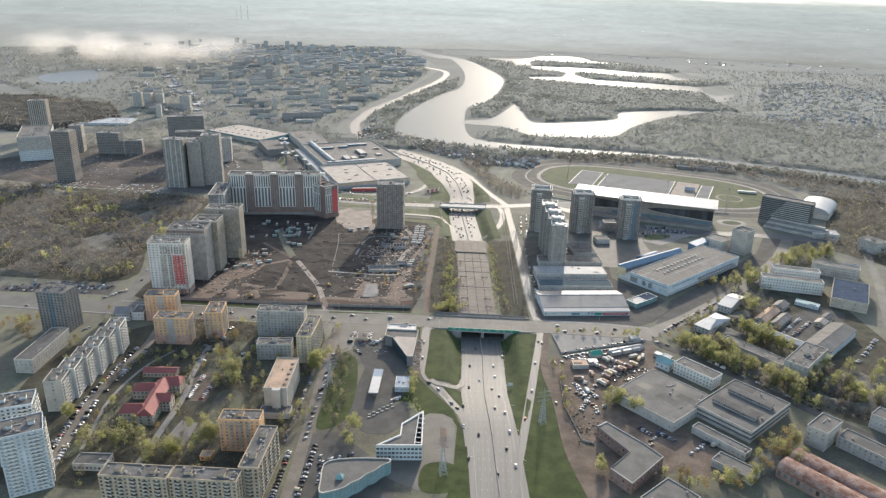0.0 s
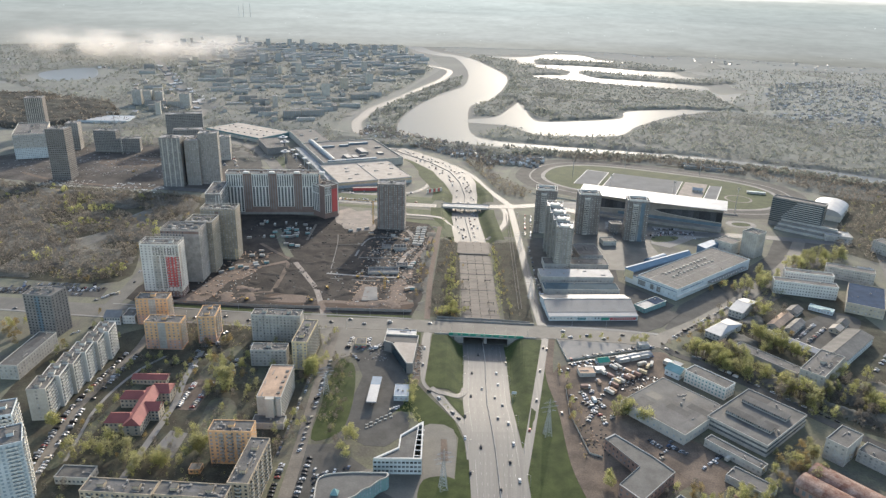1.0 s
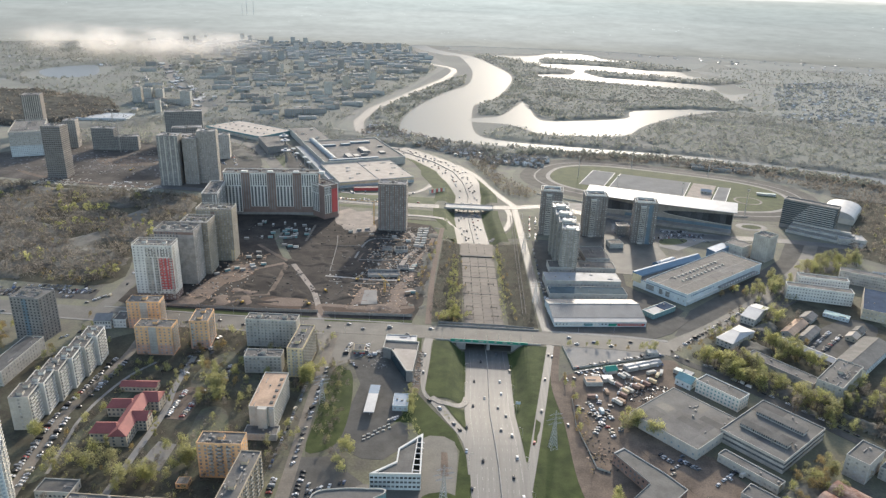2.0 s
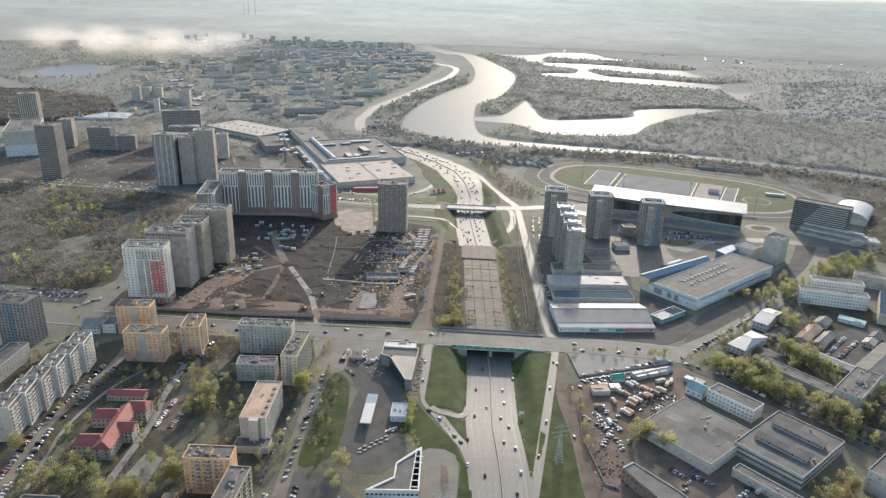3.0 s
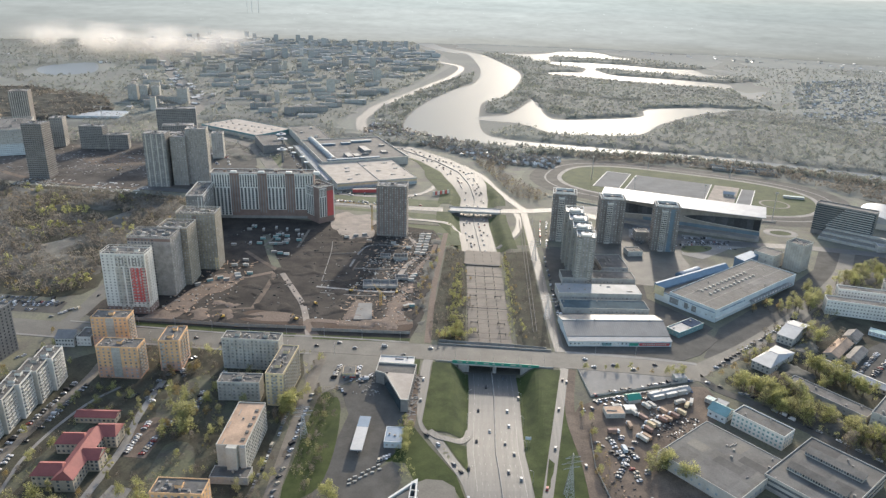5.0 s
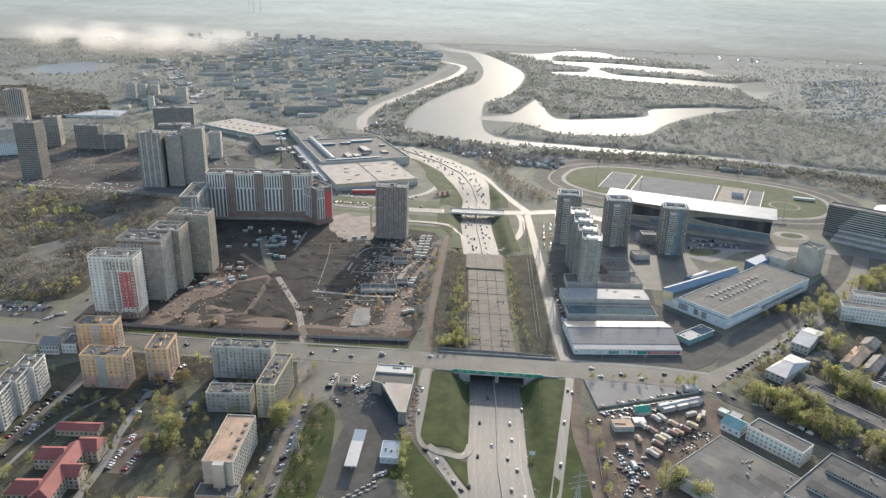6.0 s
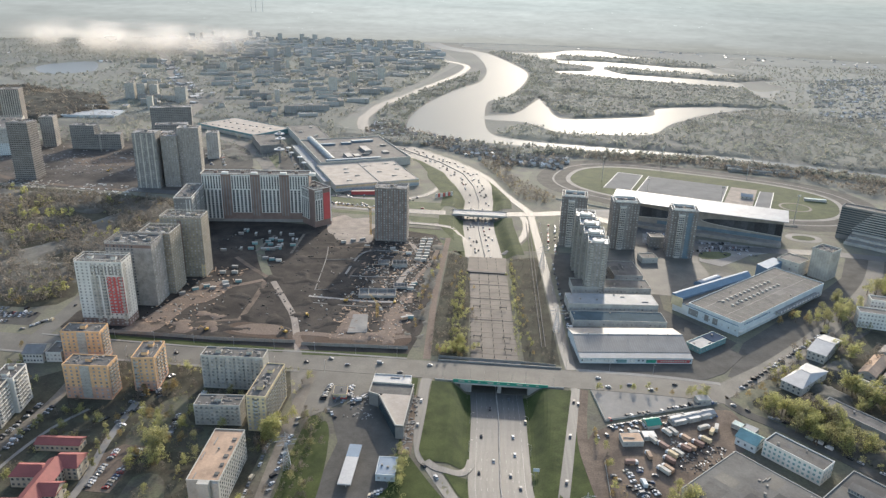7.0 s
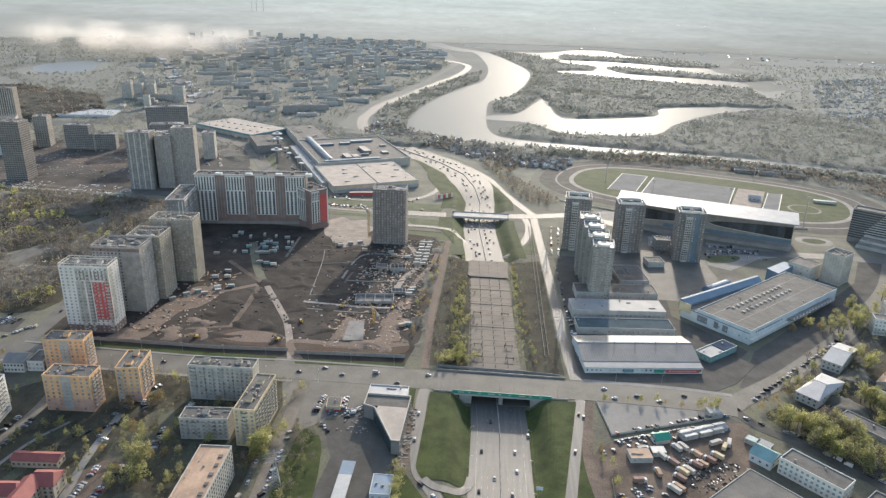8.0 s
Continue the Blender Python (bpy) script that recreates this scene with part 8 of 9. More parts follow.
def car_parts(kind):
    if kind == "van":
        body = profile([(-2.5, 0.35), (-2.5, 2.1), (-2.35, 2.25), (1.2, 2.25), (1.9, 1.3), (2.5, 1.05), (2.55, 0.35)], 1.95, 0.08)
        glass = profile([(1.27, 2.16), (1.22, 1.36), (1.93, 1.33)], 1.9)
        axles = (-1.6, 1.7)
    else:
        body = profile([(-2.1, 0.3), (-2.15, 0.75), (-2.0, 0.93), (-0.2, 0.95), (0.9, 0.93), (1.95, 0.75), (2.1, 0.55), (2.1, 0.3)], 1.76)
        body.v += profile([(-1.25, 1.38), (-1.1, 1.45), (0.1, 1.45), (0.25, 1.38)], 1.42).v
        k = len(body.v) - 8
        body.f += [tuple(k + i for i in f) for f in ((0, 1, 5, 4), (1, 2, 6, 5), (2, 3, 7, 6), (0, 3, 2, 1), (4, 5, 6, 7))]
        glass = Shape()
        lo = [(-1.85, -0.82), (0.95, -0.82), (0.95, 0.82), (-1.85, 0.82)]
        hi = [(-1.25, -0.7), (0.22, -0.7), (0.22, 0.7), (-1.25, 0.7)]
        glass.v = [(x, y, 0.93) for x, y in lo] + [(x, y, 1.39) for x, y in hi]
        glass.f = [(0, 1, 5, 4), (1, 2, 6, 5), (2, 3, 7, 6), (3, 0, 4, 7)]
        axles = (-1.3, 1.3)
    return body, glass, axles


CARS = {}
made = [0]
EXTRA = {}


def car(x, y, heading, kind="car", color=None, rnd=random.Random(3)):
    """A parked or driving car; past the first 300 they join one mass per colour."""
    c = rnd.choices(range(7), (25, 21, 25, 21, 3, 2, 3))[0] if color is None else color
    on_road = -700 < x < 205 and 605 < y < 635 or abs(x - axis_x(y)) < 20 and (y < 640 or y > 870)
    z = land(x, y) + (0.19 if on_road else 0.03)
    if made[0] >= 300:
        body, glass, axles = car_parts(kind)
        m = pose(x, y, z, 0, 0, heading)
        for key, shape in ((c, body), ("glass", glass)):
            e = EXTRA.setdefault(key, Shape())
            k = len(e.v)
            e.v += [tuple(m @ Vector(p)) for p in shape.v]
            e.f += [tuple(k + i for i in f) for f in shape.f]
        return None
    made[0] += 1
    key = (kind, c)
    if key not in CARS:
        body, glass, axles = car_parts(kind)
        CARS[key] = (body.mesh("body", PAINTS[c]), glass.mesh("glasshouse", CARGLASS), axles)
    body, glass, axles = CARS[key]
    word = {"car": "passenger car", "van": "delivery van"}[kind]
    th = thing("van" if kind == "van" else "car", f"{PAINT_NAMES[c]} {word} standing on the asphalt", "van" if kind == "van" else "car", pose(x, y, z, 0, 0, heading), "cars of the town")
    part("body", body, None, th)
    part("glasshouse", glass, None, th)
    for ax in axles:
        for side in (-0.78, 0.78):
            part("wheel", WHEEL, None, th, at=pose(ax, side, 0.32))
    return th


rc = random.Random(9)


def parked(n, x0, y0, x1, y1, heading, fill=0.85, jitter=0.3):
    for i in range(n):
        if rc.random() > fill:
            continue
        t = (i + 0.5) / n
        car(x0 + (x1 - x0) * t + rc.gauss(0, jitter), y0 + (y1 - y0) * t + rc.gauss(0, jitter), heading + rc.gauss(0, 4) + 180 * rc.randrange(2), "van" if rc.random() < 0.08 else "car")


# traffic on the near highway and the ramps
for (x, y, up) in ((21, 440, 0), (24, 505, 0), (33, 520, 0), (20, 470, 0), (29, 585, 0), (46, 552, 1), (47, 530, 1), (50, 492, 1), (54, 463, 1), (57, 436, 1), (55, 572, 1), (54, 415, 1), (43, 600, 1), (26, 400, 0), (47, 385, 1), (60, 395, 1), (33, 430, 0), (46, 470, 1), (24, 550, 0), (44, 505, 1)):
    car(x, y, 92 if up else -88)
for (x, y, h) in ((-11, 502, 130), (-2, 492, 122), (10, 473, 122), (15, 466, 122), (-20, 545, 95), (-21, 575, 90), (78, 497, 80), (90, 588, 80), (84, 545, 80), (97, 480, 90), (93, 585, 85), (70, 455, 80)):
    car(x, y, h)
for (x, y, h) in ((-60, 624, 0), (-42, 612, 180), (-20, 626, 0), (8, 612, 180), (22, 628, 0), (55, 627, 0), (112, 624, 0), (118, 612, 180), (135, 617, 0), (150, 612, 180), (170, 622, 0), (-85, 618, 180), (-118, 618, 0), (-100, 626, 0), (-170, 622, 0), (-200, 612, 180), (-225, 618, 0), (-255, 612, 180), (-300, 622, 0), (-420, 622, 0), (-440, 612, 180), (-357, 660, 100), (-354, 690, 100), (-362, 720, 100)):
    car(x, y, h + rc.gauss(0, 5), "van" if rc.random() < 0.15 else "car")
# parked rows
parked(22, -112, 405, -114, 545, 90, 0.9)
parked(20, -97.5, 410, -103, 545, 60, 0.9)
parked(16, -104, 345, -106, 402, 0, 0.85)
parked(14, -88, 345, -88, 408, 0, 0.85)
parked(12, -82, 385, -56, 400, 80, 0.8)
parked(9, -74, 340, -68, 385, 20, 0.5)
parked(5, -82, 397, -77, 362, 80, 1.0)
parked(3, -86, 556, -77, 546, 110, 1.0)
parked(5, -84, 566, -62, 572, 70, 0.9, 1.5)
parked(9, -186, 540, -181, 512, 10, 0.9)
parked(7, -219, 572, -206, 552, 60, 0.8)
parked(5, -223, 523, -214, 517, 30, 0.9)
parked(12, -72, 560, -60, 580, 10, 0.7)
parked(15, -206, 458, -207, 494, 5, 0.95)
parked(14, -195, 457, -193, 497, 5, 0.95)
parked(28, -276, 380, -288, 450, 5, 0.85)
parked(26, -288, 450, -286, 545, 5, 0.8)
parked(22, -266, 372, -277.5, 445, 15, 0.85)
parked(24, -277.5, 445, -275.5, 540, 10, 0.75)
parked(12, -238, 520, -208, 545, 60, 0.7)
parked(14, -225, 545, -212, 590, 20, 0.7)
parked(26, -490, 652, -378, 664, 90, 0.85)
parked(22, -480, 664, -376, 670, 90, 0.7)
parked(14, -372, 640, -360, 660, 30, 0.6)
parked(12, -368, 545, -330, 600, 70, 0.6)
parked(24, 218, 622, 330, 735, 0, 0.9)
parked(8, 205, 600, 240, 578, -45, 0.8)
parked(16, 245, 565, 318, 488, -45, 0.75)
parked(10, 106, 508, 134, 478, 20, 0.9)
parked(12, 116, 470, 134, 512, -20, 0.8)
parked(8, 190, 420, 215, 442, 40, 0.7)
parked(12, 100, 545, 168, 578, 110, 0.8)
parked(16, 96.5, 668, 90, 880, 80, 0.9)
parked(22, 262, 930, 325, 945, 80, 0.9)
parked(16, 270, 940, 330, 952, 80, 0.9)
parked(14, 430, 560, 470, 640, 20, 0.8)
parked(12, 380, 640, 402, 620, 40, 0.9)
parked(8, 440, 690, 520, 850, 100, 0.5)
parked(14, -180, 1036, -100, 1033, 0, 0.7)
for k in range(120):
    y = rc.uniform(885, 1440)
    off = rc.choice([-14, -10, -6, 6, 10, 14]) * (1 if y < 1200 else 1.6)
    car(axis_x(y) + off, y, 90 + math.degrees(math.atan2(axis_x(y) - axis_x(y + 10), 10)))
for k in range(60):
    car(rc.uniform(-230, -60), rc.uniform(1075, 1095) if k % 2 else rc.uniform(1040, 1050), rc.choice([0, 90]))
for k in range(36):
    car(rc.uniform(205, 330), rc.uniform(900, 960), rc.choice([20, 110]))

parked(7, 279, 944, 296, 938, 80, 1.0)
parked(9, 213, 987, 240, 984, 80, 1.0)
parked(11, 210, 972, 236, 976, 90, 0.9)
parked(10, 208, 962, 232, 966, 90, 0.9)
parked(12, 270, 958, 308, 962, 90, 0.8)
parked(9, 144.3, 836, 144, 878, 20, 0.9)
parked(22, 88, 895, 92, 998, 80, 0.6)
parked(20, 95, 892, 101, 998, 80, 0.6)
parked(14, 98, 660, 96, 740, 20, 0.6)
parked(5, -40, 470, -33, 476, 90, 0.9)
for k in range(12):
    x, y = -55 + 3.4 * (k % 6) + rc.gauss(0, 0.4), 445 + 3.2 * (k % 6) + 5 * (k // 6) + rc.gauss(0, 0.4)
    th = thing("concrete_block", "pale concrete barrier block on the waste ground", "barrier block", pose(x, y, 0.15, 0, 0, 25 + rc.gauss(0, 6)), "barrier blocks")
    part("block_body", Shape().prism([(-1.2, -0.4), (1.2, -0.4), (1.2, 0.4), (-1.2, 0.4)], 0, 0.8), PALEP, th)
parked(12, -92, 566, -91, 588, 10, 0.9)
parked(8, -74, 572, -75, 588, 10, 0.9)
parked(14, -175, 545, -180, 566, 15, 0.8)
parked(16, 388, 575, 435, 631, -40, 0.7)
parked(15, 341, 631, 374, 669, -45, 0.95)
parked(14, 349, 626, 382, 662, -45, 0.95)
parked(7, 159, 452, 170, 437, 40, 0.9)
parked(7, 172, 446, 184, 436, 40, 0.9)
parked(26, 112, 568, 196, 602, 112, 0.5)


def lorry(x, y, heading, box, color, label, long=7.0):
    th = thing("lorry", label, "lorry", pose(x, y, land(x, y) + 0.1, 0, 0, heading), "lorries in the yard")
    part("cab", profile([(2.0, 0.5), (2.0, 2.7), (2.2, 2.85), (3.5, 2.85), (3.9, 1.9), (4.0, 0.5)], 2.4, 0.05), PAINTS[color], th)
    part("windscreen", Shape().box(3.62, -1.05, 1.75, 3.86, 1.05, 2.5), GLASS, th)
    part("cargo_box", Shape().box(1.8 - long, -1.25, 1.0, 1.8, 1.25, 3.6), box, th)
    part("chassis", Shape().box(1.6 - long, -0.5, 0.55, 3.6, 0.5, 1.0), RUBBER, th)
    for ax in (2.9, 1.0 - long * 0.5, 2.4 - long):
        for side in (-1.05, 1.05):
            part("wheel", Shape().tube((ax, side - 0.15, 0.5), (ax, side + 0.15, 0.5), 0.5, 0.5, 8), RUBBER, th)


BOXES = [(PALEP, "pale"), (REDBRICK, "dull red"), (GREYP, "grey"), (YELLOWP, "yellow"), (RUST, "brown"), (BLUEP, "pale blue")]
for (x, y, h, b) in ((139, 515, 130, 0), (142, 517, 130, 4), (148, 532, 130, 3), (152, 534, 130, 0), (145, 526, 130, 1), (158, 540, 135, 1), (162, 541, 135, 4), (168, 546, 135, 1), (174, 551, 135, 3), (182, 561, 60, 3), (150, 556, 120, 0), (154, 558, 120, 2), (138, 547, 120, 0), (121, 520, 10, 1), (125, 500, 100, 5), (206, 392, 45, 1), (212, 432, 40, 0), (178, 565, 30, 0), (128, 552, 20, 2)):
    lorry(x, y, h, BOXES[b][0], 0, f"{BOXES[b][1]} box lorry parked in the dirt yard", rc.uniform(5, 8))
for (x, y, h, w, d, hh, roof, lab) in ((118, 538, 8, 14, 10, 4, RUST, "low yard shed with a rusty flat roof"), (133, 546, 8, 9, 7, 3.5, WHITEROOF, "small white yard cabin"), (158, 566, 24, 10, 8, 3.5, WHITEROOF, "white roofed yard stall"), (169, 571, 24, 10, 8, 3.5, WHITEROOF, "white roofed yard stall"), (179, 576, 24, 8, 6, 3.5, ZINC, "grey roofed yard stall"), (181, 596, 10, 10, 7, 4, ZINC, "small kiosk at the crossing"), (197, 570, -40, 8, 6, 3.5, TEALP, "small teal kiosk at the yard gate"), (203, 566, -40, 9, 7, 3.5, ZINC, "small grey kiosk at the yard gate")):
    block("yard_shed", lab, x, y, h, w, d, hh, PALEP, roof, floors=1, bays=3, end_bays=2, category="shed", heads=0, parapet=0.2)
gable("pavilion", "green tented pavilion in the yard", 138, 559, 20, 10, 8, 3.5, 2.5, PALEP, GREENP, 0, 0, "pavilion")

parked(20, -470, 1330, -420, 1215, 20, 0.8, 1.0)
parked(18, -486, 1300, -440, 1215, 20, 0.7, 1.0)
parked(14, -372, 1385, -322, 1270, 25, 0.7, 1.0)
parked(12, -314, 1250, -268, 1140, 25, 0.7, 1.0)
for k in range(9):
    car(-203 + 6.5 * k, 1040 + 0.1 * k, 92 + rc.gauss(0, 3), "van")

# double line of pipes on low blocks beside the service road
for dx in (0, 3.2):
    pts = [(70 + dx, 668), (68.5 + dx, 760), (66.5 + dx, 880), (64.5 + dx, 1000)]
    th = thing("pipeline", "rusty pipe laid on low blocks beside the road", "pipe")
    for (xa, ya), (xb, yb) in zip(pts, pts[1:]):
        part("pipe", Shape().tube((xa, ya, 0.9), (xb, yb, 0.9), 0.35, 0.35, 8), SLATE, th)
        for q in range(8):
            f = (q + 0.5) / 8
            part("pipe_block", Shape().box(xa + (xb - xa) * f - 0.5, ya + (yb - ya) * f - 0.3, 0, xa + (xb - xa) * f + 0.5, ya + (yb - ya) * f + 0.3, 0.6), RAWCON, th)

# ---- construction site ----
def crane(x, y, h, jib, turn, label, color=None):
    th = thing("tower_crane", label, "crane", pose(x, y, 0, 0, 0, turn))
    mast = Shape()
    for a, b in ((-0.8, -0.8), (0.8, -0.8), (0.8, 0.8), (-0.8, 0.8)):
        mast.tube((a, b, 0), (a, b, h), 0.14, 0.14, 4)
    for k in range(int(h / 3)):
        z = 3 * k
        mast.tube((-0.8, -0.8, z), (0.8, -0.8, z + 3), 0.08, 0.08, 4).tube((0.8, 0.8, z), (-0.8, 0.8, z + 3), 0.08, 0.08, 4).tube((0.8, -0.8, z), (0.8, 0.8, z + 3), 0.08, 0.08, 4)
    crane_paint = color or mat("crane_yellow", (0.50, 0.30, 0.06), 0.5, 0.1, 2, 10)
    part("mast", mast, crane_paint, th)
    arm = Shape()
    for dy, dz in ((-0.6, 0), (0.6, 0), (0, 1.2)):
        arm.tube((-12, dy, h + dz), (jib, dy, h + dz), 0.12, 0.12, 4)
    for k in range(int((jib + 12) / 3)):
        arm.tube((-12 + 3 * k, -0.6, h), (-10.5 + 3 * k, 0, h + 1.2), 0.07, 0.07, 4).tube((-10.5 + 3 * k, 0, h + 1.2), (-9 + 3 * k, 0.6, h), 0.07, 0.07, 4)
    part("jib", arm, crane_paint, th)
    part("counterweight", Shape().box(-12, -1, h - 2, -9, 1, h), CONCRETE, th)
    part("cab", Shape().box(0.9, -1, h - 2.4, 2.6, 1, h - 0.2), PALEP, th)


crane(-124, 925, 34, 42, 175, "yellow tower crane beside the tower shell")
crane(-77, 706, 14, 20, 120, "low yellow crane at the foundation pit")
crane(-662, 1275, 62, 40, 10, "grey tower crane over the building plots", GREYP)
crane(-700, 1330, 70, 46, 15, "grey tower crane over the building plots", GREYP)
drape("foundation_slab", [(-97, 671), (-80, 673.5), (-86, 709), (-99, 707)], PAVING, 0.9, "pale concrete foundation slab", "foundation")
for (x, y, w, d, h, lab) in ((-102, 744, 36, 17, 3, "half-built basement walls"), (-82, 826, 16, 12, 4, "half-built concrete storey"), (-98, 830, 12, 10, 2.5, "half-built basement walls"), (-72, 770, 14, 10, 2.5, "half-built basement walls")):
    th = thing("unfinished_building", lab + " of raw concrete", "building site", pose(x, y, 0, 0, 0, 8))
    part("outer_wall", Shape().ring([(0, 0), (w, 0), (w, d), (0, d)], inset(w, d, 0.5), 0, h), RAWCON, th)
    for k in range(1, 4):
        part("inner_wall", Shape().box(w * k / 4, 0.5, 0, w * k / 4 + 0.4, d - 0.5, h), RAWCON, th)
    part("floor_slab", Shape().box(0.5, 0.5, 0, w - 0.5, d - 0.5, 0.5), PAVING, th)
CONT = [PALEP, WHITEP, TEALP, GREYP, RUST, DARKP]
cont_meshes = [Shape().box(-3, -1.2, 0, 3, 1.2, 2.6).mesh("cabin_box", m) for m in CONT]
cap = Shape().box(-3.1, -1.3, 2.6, 3.1, 1.3, 2.75).mesh("cabin_roof", GREYP)


def cabin(x, y, turn, k=None):
    k = rc.randrange(6) if k is None else k
    th = thing("site_cabin", "metal site cabin with a pale flat roof", "site cabin", pose(x, y, 0.03, 0, 0, turn), "site cabins")
    part("cabin_box", cont_meshes[k], None, th)
    part("cabin_roof", cap, None, th)


for (x, y) in ((-52, 705), (-47, 708), (-54, 778), (-53, 784), (-55, 771), (-222, 829), (-214, 827), (-206, 825), (-252, 784), (-240, 786), (-245, 800), (-262, 740), (-254, 748), (-246, 744), (-236, 752), (-270, 728), (-240, 760), (-228, 764), (-130, 905), (-140, 900), (-150, 893), (-85, 870), (-90, 880), (-70, 868), (-120, 882)):
    cabin(x, y, rc.uniform(0, 40))
for k in range(26):
    cabin(rc.uniform(-280, -195), rc.uniform(845, 915), 10 + rc.choice([0, 90]), rc.choice([2, 5, 5]))


def rubble(name, label, x0, y0, x1, y1, n, material, lo, hi, seed):
    """Loose beams, panels and heaps lying about."""
    rg_, s = random.Random(seed), Shape()
    for i in range(n):
        x, y, t = rg_.uniform(x0, x1), rg_.uniform(y0, y1), rg_.uniform(0, 3.14)
        l, w, h = rg_.uniform(lo, hi), rg_.uniform(0.3, hi * 0.35), rg_.uniform(0.2, 0.9)
        c, sn = math.cos(t), math.sin(t)
        s.prism([(x + a * l * c - b * w * sn, y + a * l * sn + b * w * c) for a, b in ((-1, -1), (1, -1), (1, 1), (-1, 1))], 0, h + land(x, y), bottom=False)
    tagged(part(name, s, material), label, "building material", "", "stuff")


rubble("stacked_panels", "pale concrete panels and boards on the ground", -110, 765, -45, 925, 170, PAVING, 0.5, 2.0, 1)
rubble("stacked_timber", "brown timber and formwork on the ground", -115, 690, -40, 900, 220, RUST, 0.6, 2.6, 2)
rubble("scrap_heaps", "dark scrap and machine parts on the ground", -125, 690, -42, 930, 330, RUBBER, 0.5, 2.2, 3)
rubble("white_bags", "white bags and boards on the ground", -150, 655, -50, 800, 40, WHITEP, 0.4, 1.2, 4)
rubble("site_debris", "scattered dark debris on the churned earth", -300, 660, -120, 930, 200, RUBBER, 0.4, 1.6, 21)
rubble("site_debris", "scattered pale boards on the churned earth", -290, 660, -120, 900, 50, PAVING, 0.4, 1.8, 22)
rubble("site_debris", "rusty steel and timber along the haul road", -300, 660, -230, 800, 120, RUST, 0.5, 2.4, 23)
rubble("motor_parts", "heap of scrapped machines beside the warehouse", 152, 520, 186, 545, 30, METAL, 0.3, 0.8, 5)
rubble("motor_parts", "dark heap of scrapped machines beside the warehouse", 150, 516, 186, 548, 120, RUBBER, 0.4, 1.1, 6)
drape("grass_band", smooth([(-95, 548), (-79, 529), (-72, 490), (-71, 449), (-78, 432), (-93, 428), (-95, 468), (-97, 501)], 3, True), GRASS, 0.12, "weedy green verge beside the filling station", "grass")
drape("yard_soil", smooth([(157, 465), (161, 449), (185, 439), (197, 443), (217, 412), (198, 397), (187, 393), (172, 414), (157, 436), (143, 464)], 3, True), DIRT, 0.14, "brown dirt between warehouse and factory", "soil")
drape("soil_strip", [(-29, 512), (-20.5, 512), (-21.5, 582), (-28, 582)], DIRT, 0.13, "bare brown soil along the unfinished office", "soil")
rubble("roadside_clutter", "rubble and boards on the empty corner plot", -73, 545, -52, 577, 60, RAWCON, 0.3, 0.9, 41)
rubble("roadside_clutter", "pale clutter along the unfinished office", -27, 515, -22, 580, 60, PAVING, 0.4, 1.6, 7)
rubble("plot_clutter", "pale clutter on the building plots", -760, 1100, -480, 1240, 130, PAVING, 1, 4, 8)
for (pts, w) in (([(-164, 876), (-157, 836), (-148, 756)], 0.8), ([(-158, 836), (-128, 844), (-121, 860)], 0.8), ([(-148, 756), (-128, 761)], 0.6), ([(-122, 796), (-94, 797), (-66, 804)], 1.6), ([(-127, 800), (-124, 850), (-112, 872), (-70, 872)], 2.4)):
    strip("site_kerb", pts, w, PAVING, 0.5, "thin pale kerb line on the site", "kerb")
strip("site_path", [(-197, 684), (-199, 730), (-203, 775)], 5, DIRT, 0.16, "brown path on the construction site")
strip("site_path", [(-200, 776), (-226, 829), (-250, 888)], 9, SCRUB, 0.13, "grey path towards the cabins")
strip("site_path", [(-70, 770), (-66, 810), (-55, 850), (-70, 900), (-80, 905)], 6, SAND, 0.14, "pale haul road between the cabins")
drape("haul_ground", smooth([(-292, 644), (-262, 650), (-256, 676), (-252, 704), (-240, 716), (-232, 742), (-240, 764), (-262, 758), (-262, 742), (-272, 720), (-278, 688), (-284, 664)], 3, True), HAUL, 0.15, "tan churned haul road beside the towers", "soil")
drape("haul_ground", smooth([(-200, 664), (-184, 677), (-163, 678), (-146, 671), (-150, 662), (-176, 658)], 3, True), HAUL, 0.19, "reddish tan soil dug open beside the fence", "soil")
drape("haul_ground", smooth([(-70, 735), (-56, 732), (-54, 700), (-50, 678), (-62, 680), (-64, 704)], 3, True), HAUL, 0.19, "tan churned soil beside the foundation slab", "soil")
strip("haul_road", [(-124, 636), (-138, 664), (-98, 665), (-60, 669), (-42, 674)], 7, HAUL, 0.2, "tan dirt lane along the fence")
strip("haul_road", [(-240, 752), (-229, 755), (-204, 774)], 6, HAUL, 0.2, "tan dirt lane towards the straight path")
strip("haul_road", [(-52, 740), (-55, 790), (-42, 850), (-38, 910)], 5, HAUL, 0.2, "tan dirt lane between the cabins")
strip("plot_road", [(-760, 1120), (-680, 1080), (-560, 1060), (-420, 1050), (-330, 1045)], 9, DIRT, 0.12, "dusty road before the distant towers")
drape("building_plots", smooth([(-860, 1110), (-640, 1056), (-420, 1050), (-330, 1060), (-300, 1130), (-400, 1240), (-520, 1340), (-700, 1340), (-860, 1250)], 4, True), PLOTSOIL, 0.06, "dark levelled building plots", "construction site")
drape("bare_ground", smooth([(-640, 1180), (-560, 1190), (-520, 1230), (-600, 1255), (-680, 1230)], 4, True), DIRT, 0.1, "pale levelled soil on the plots", "soil")


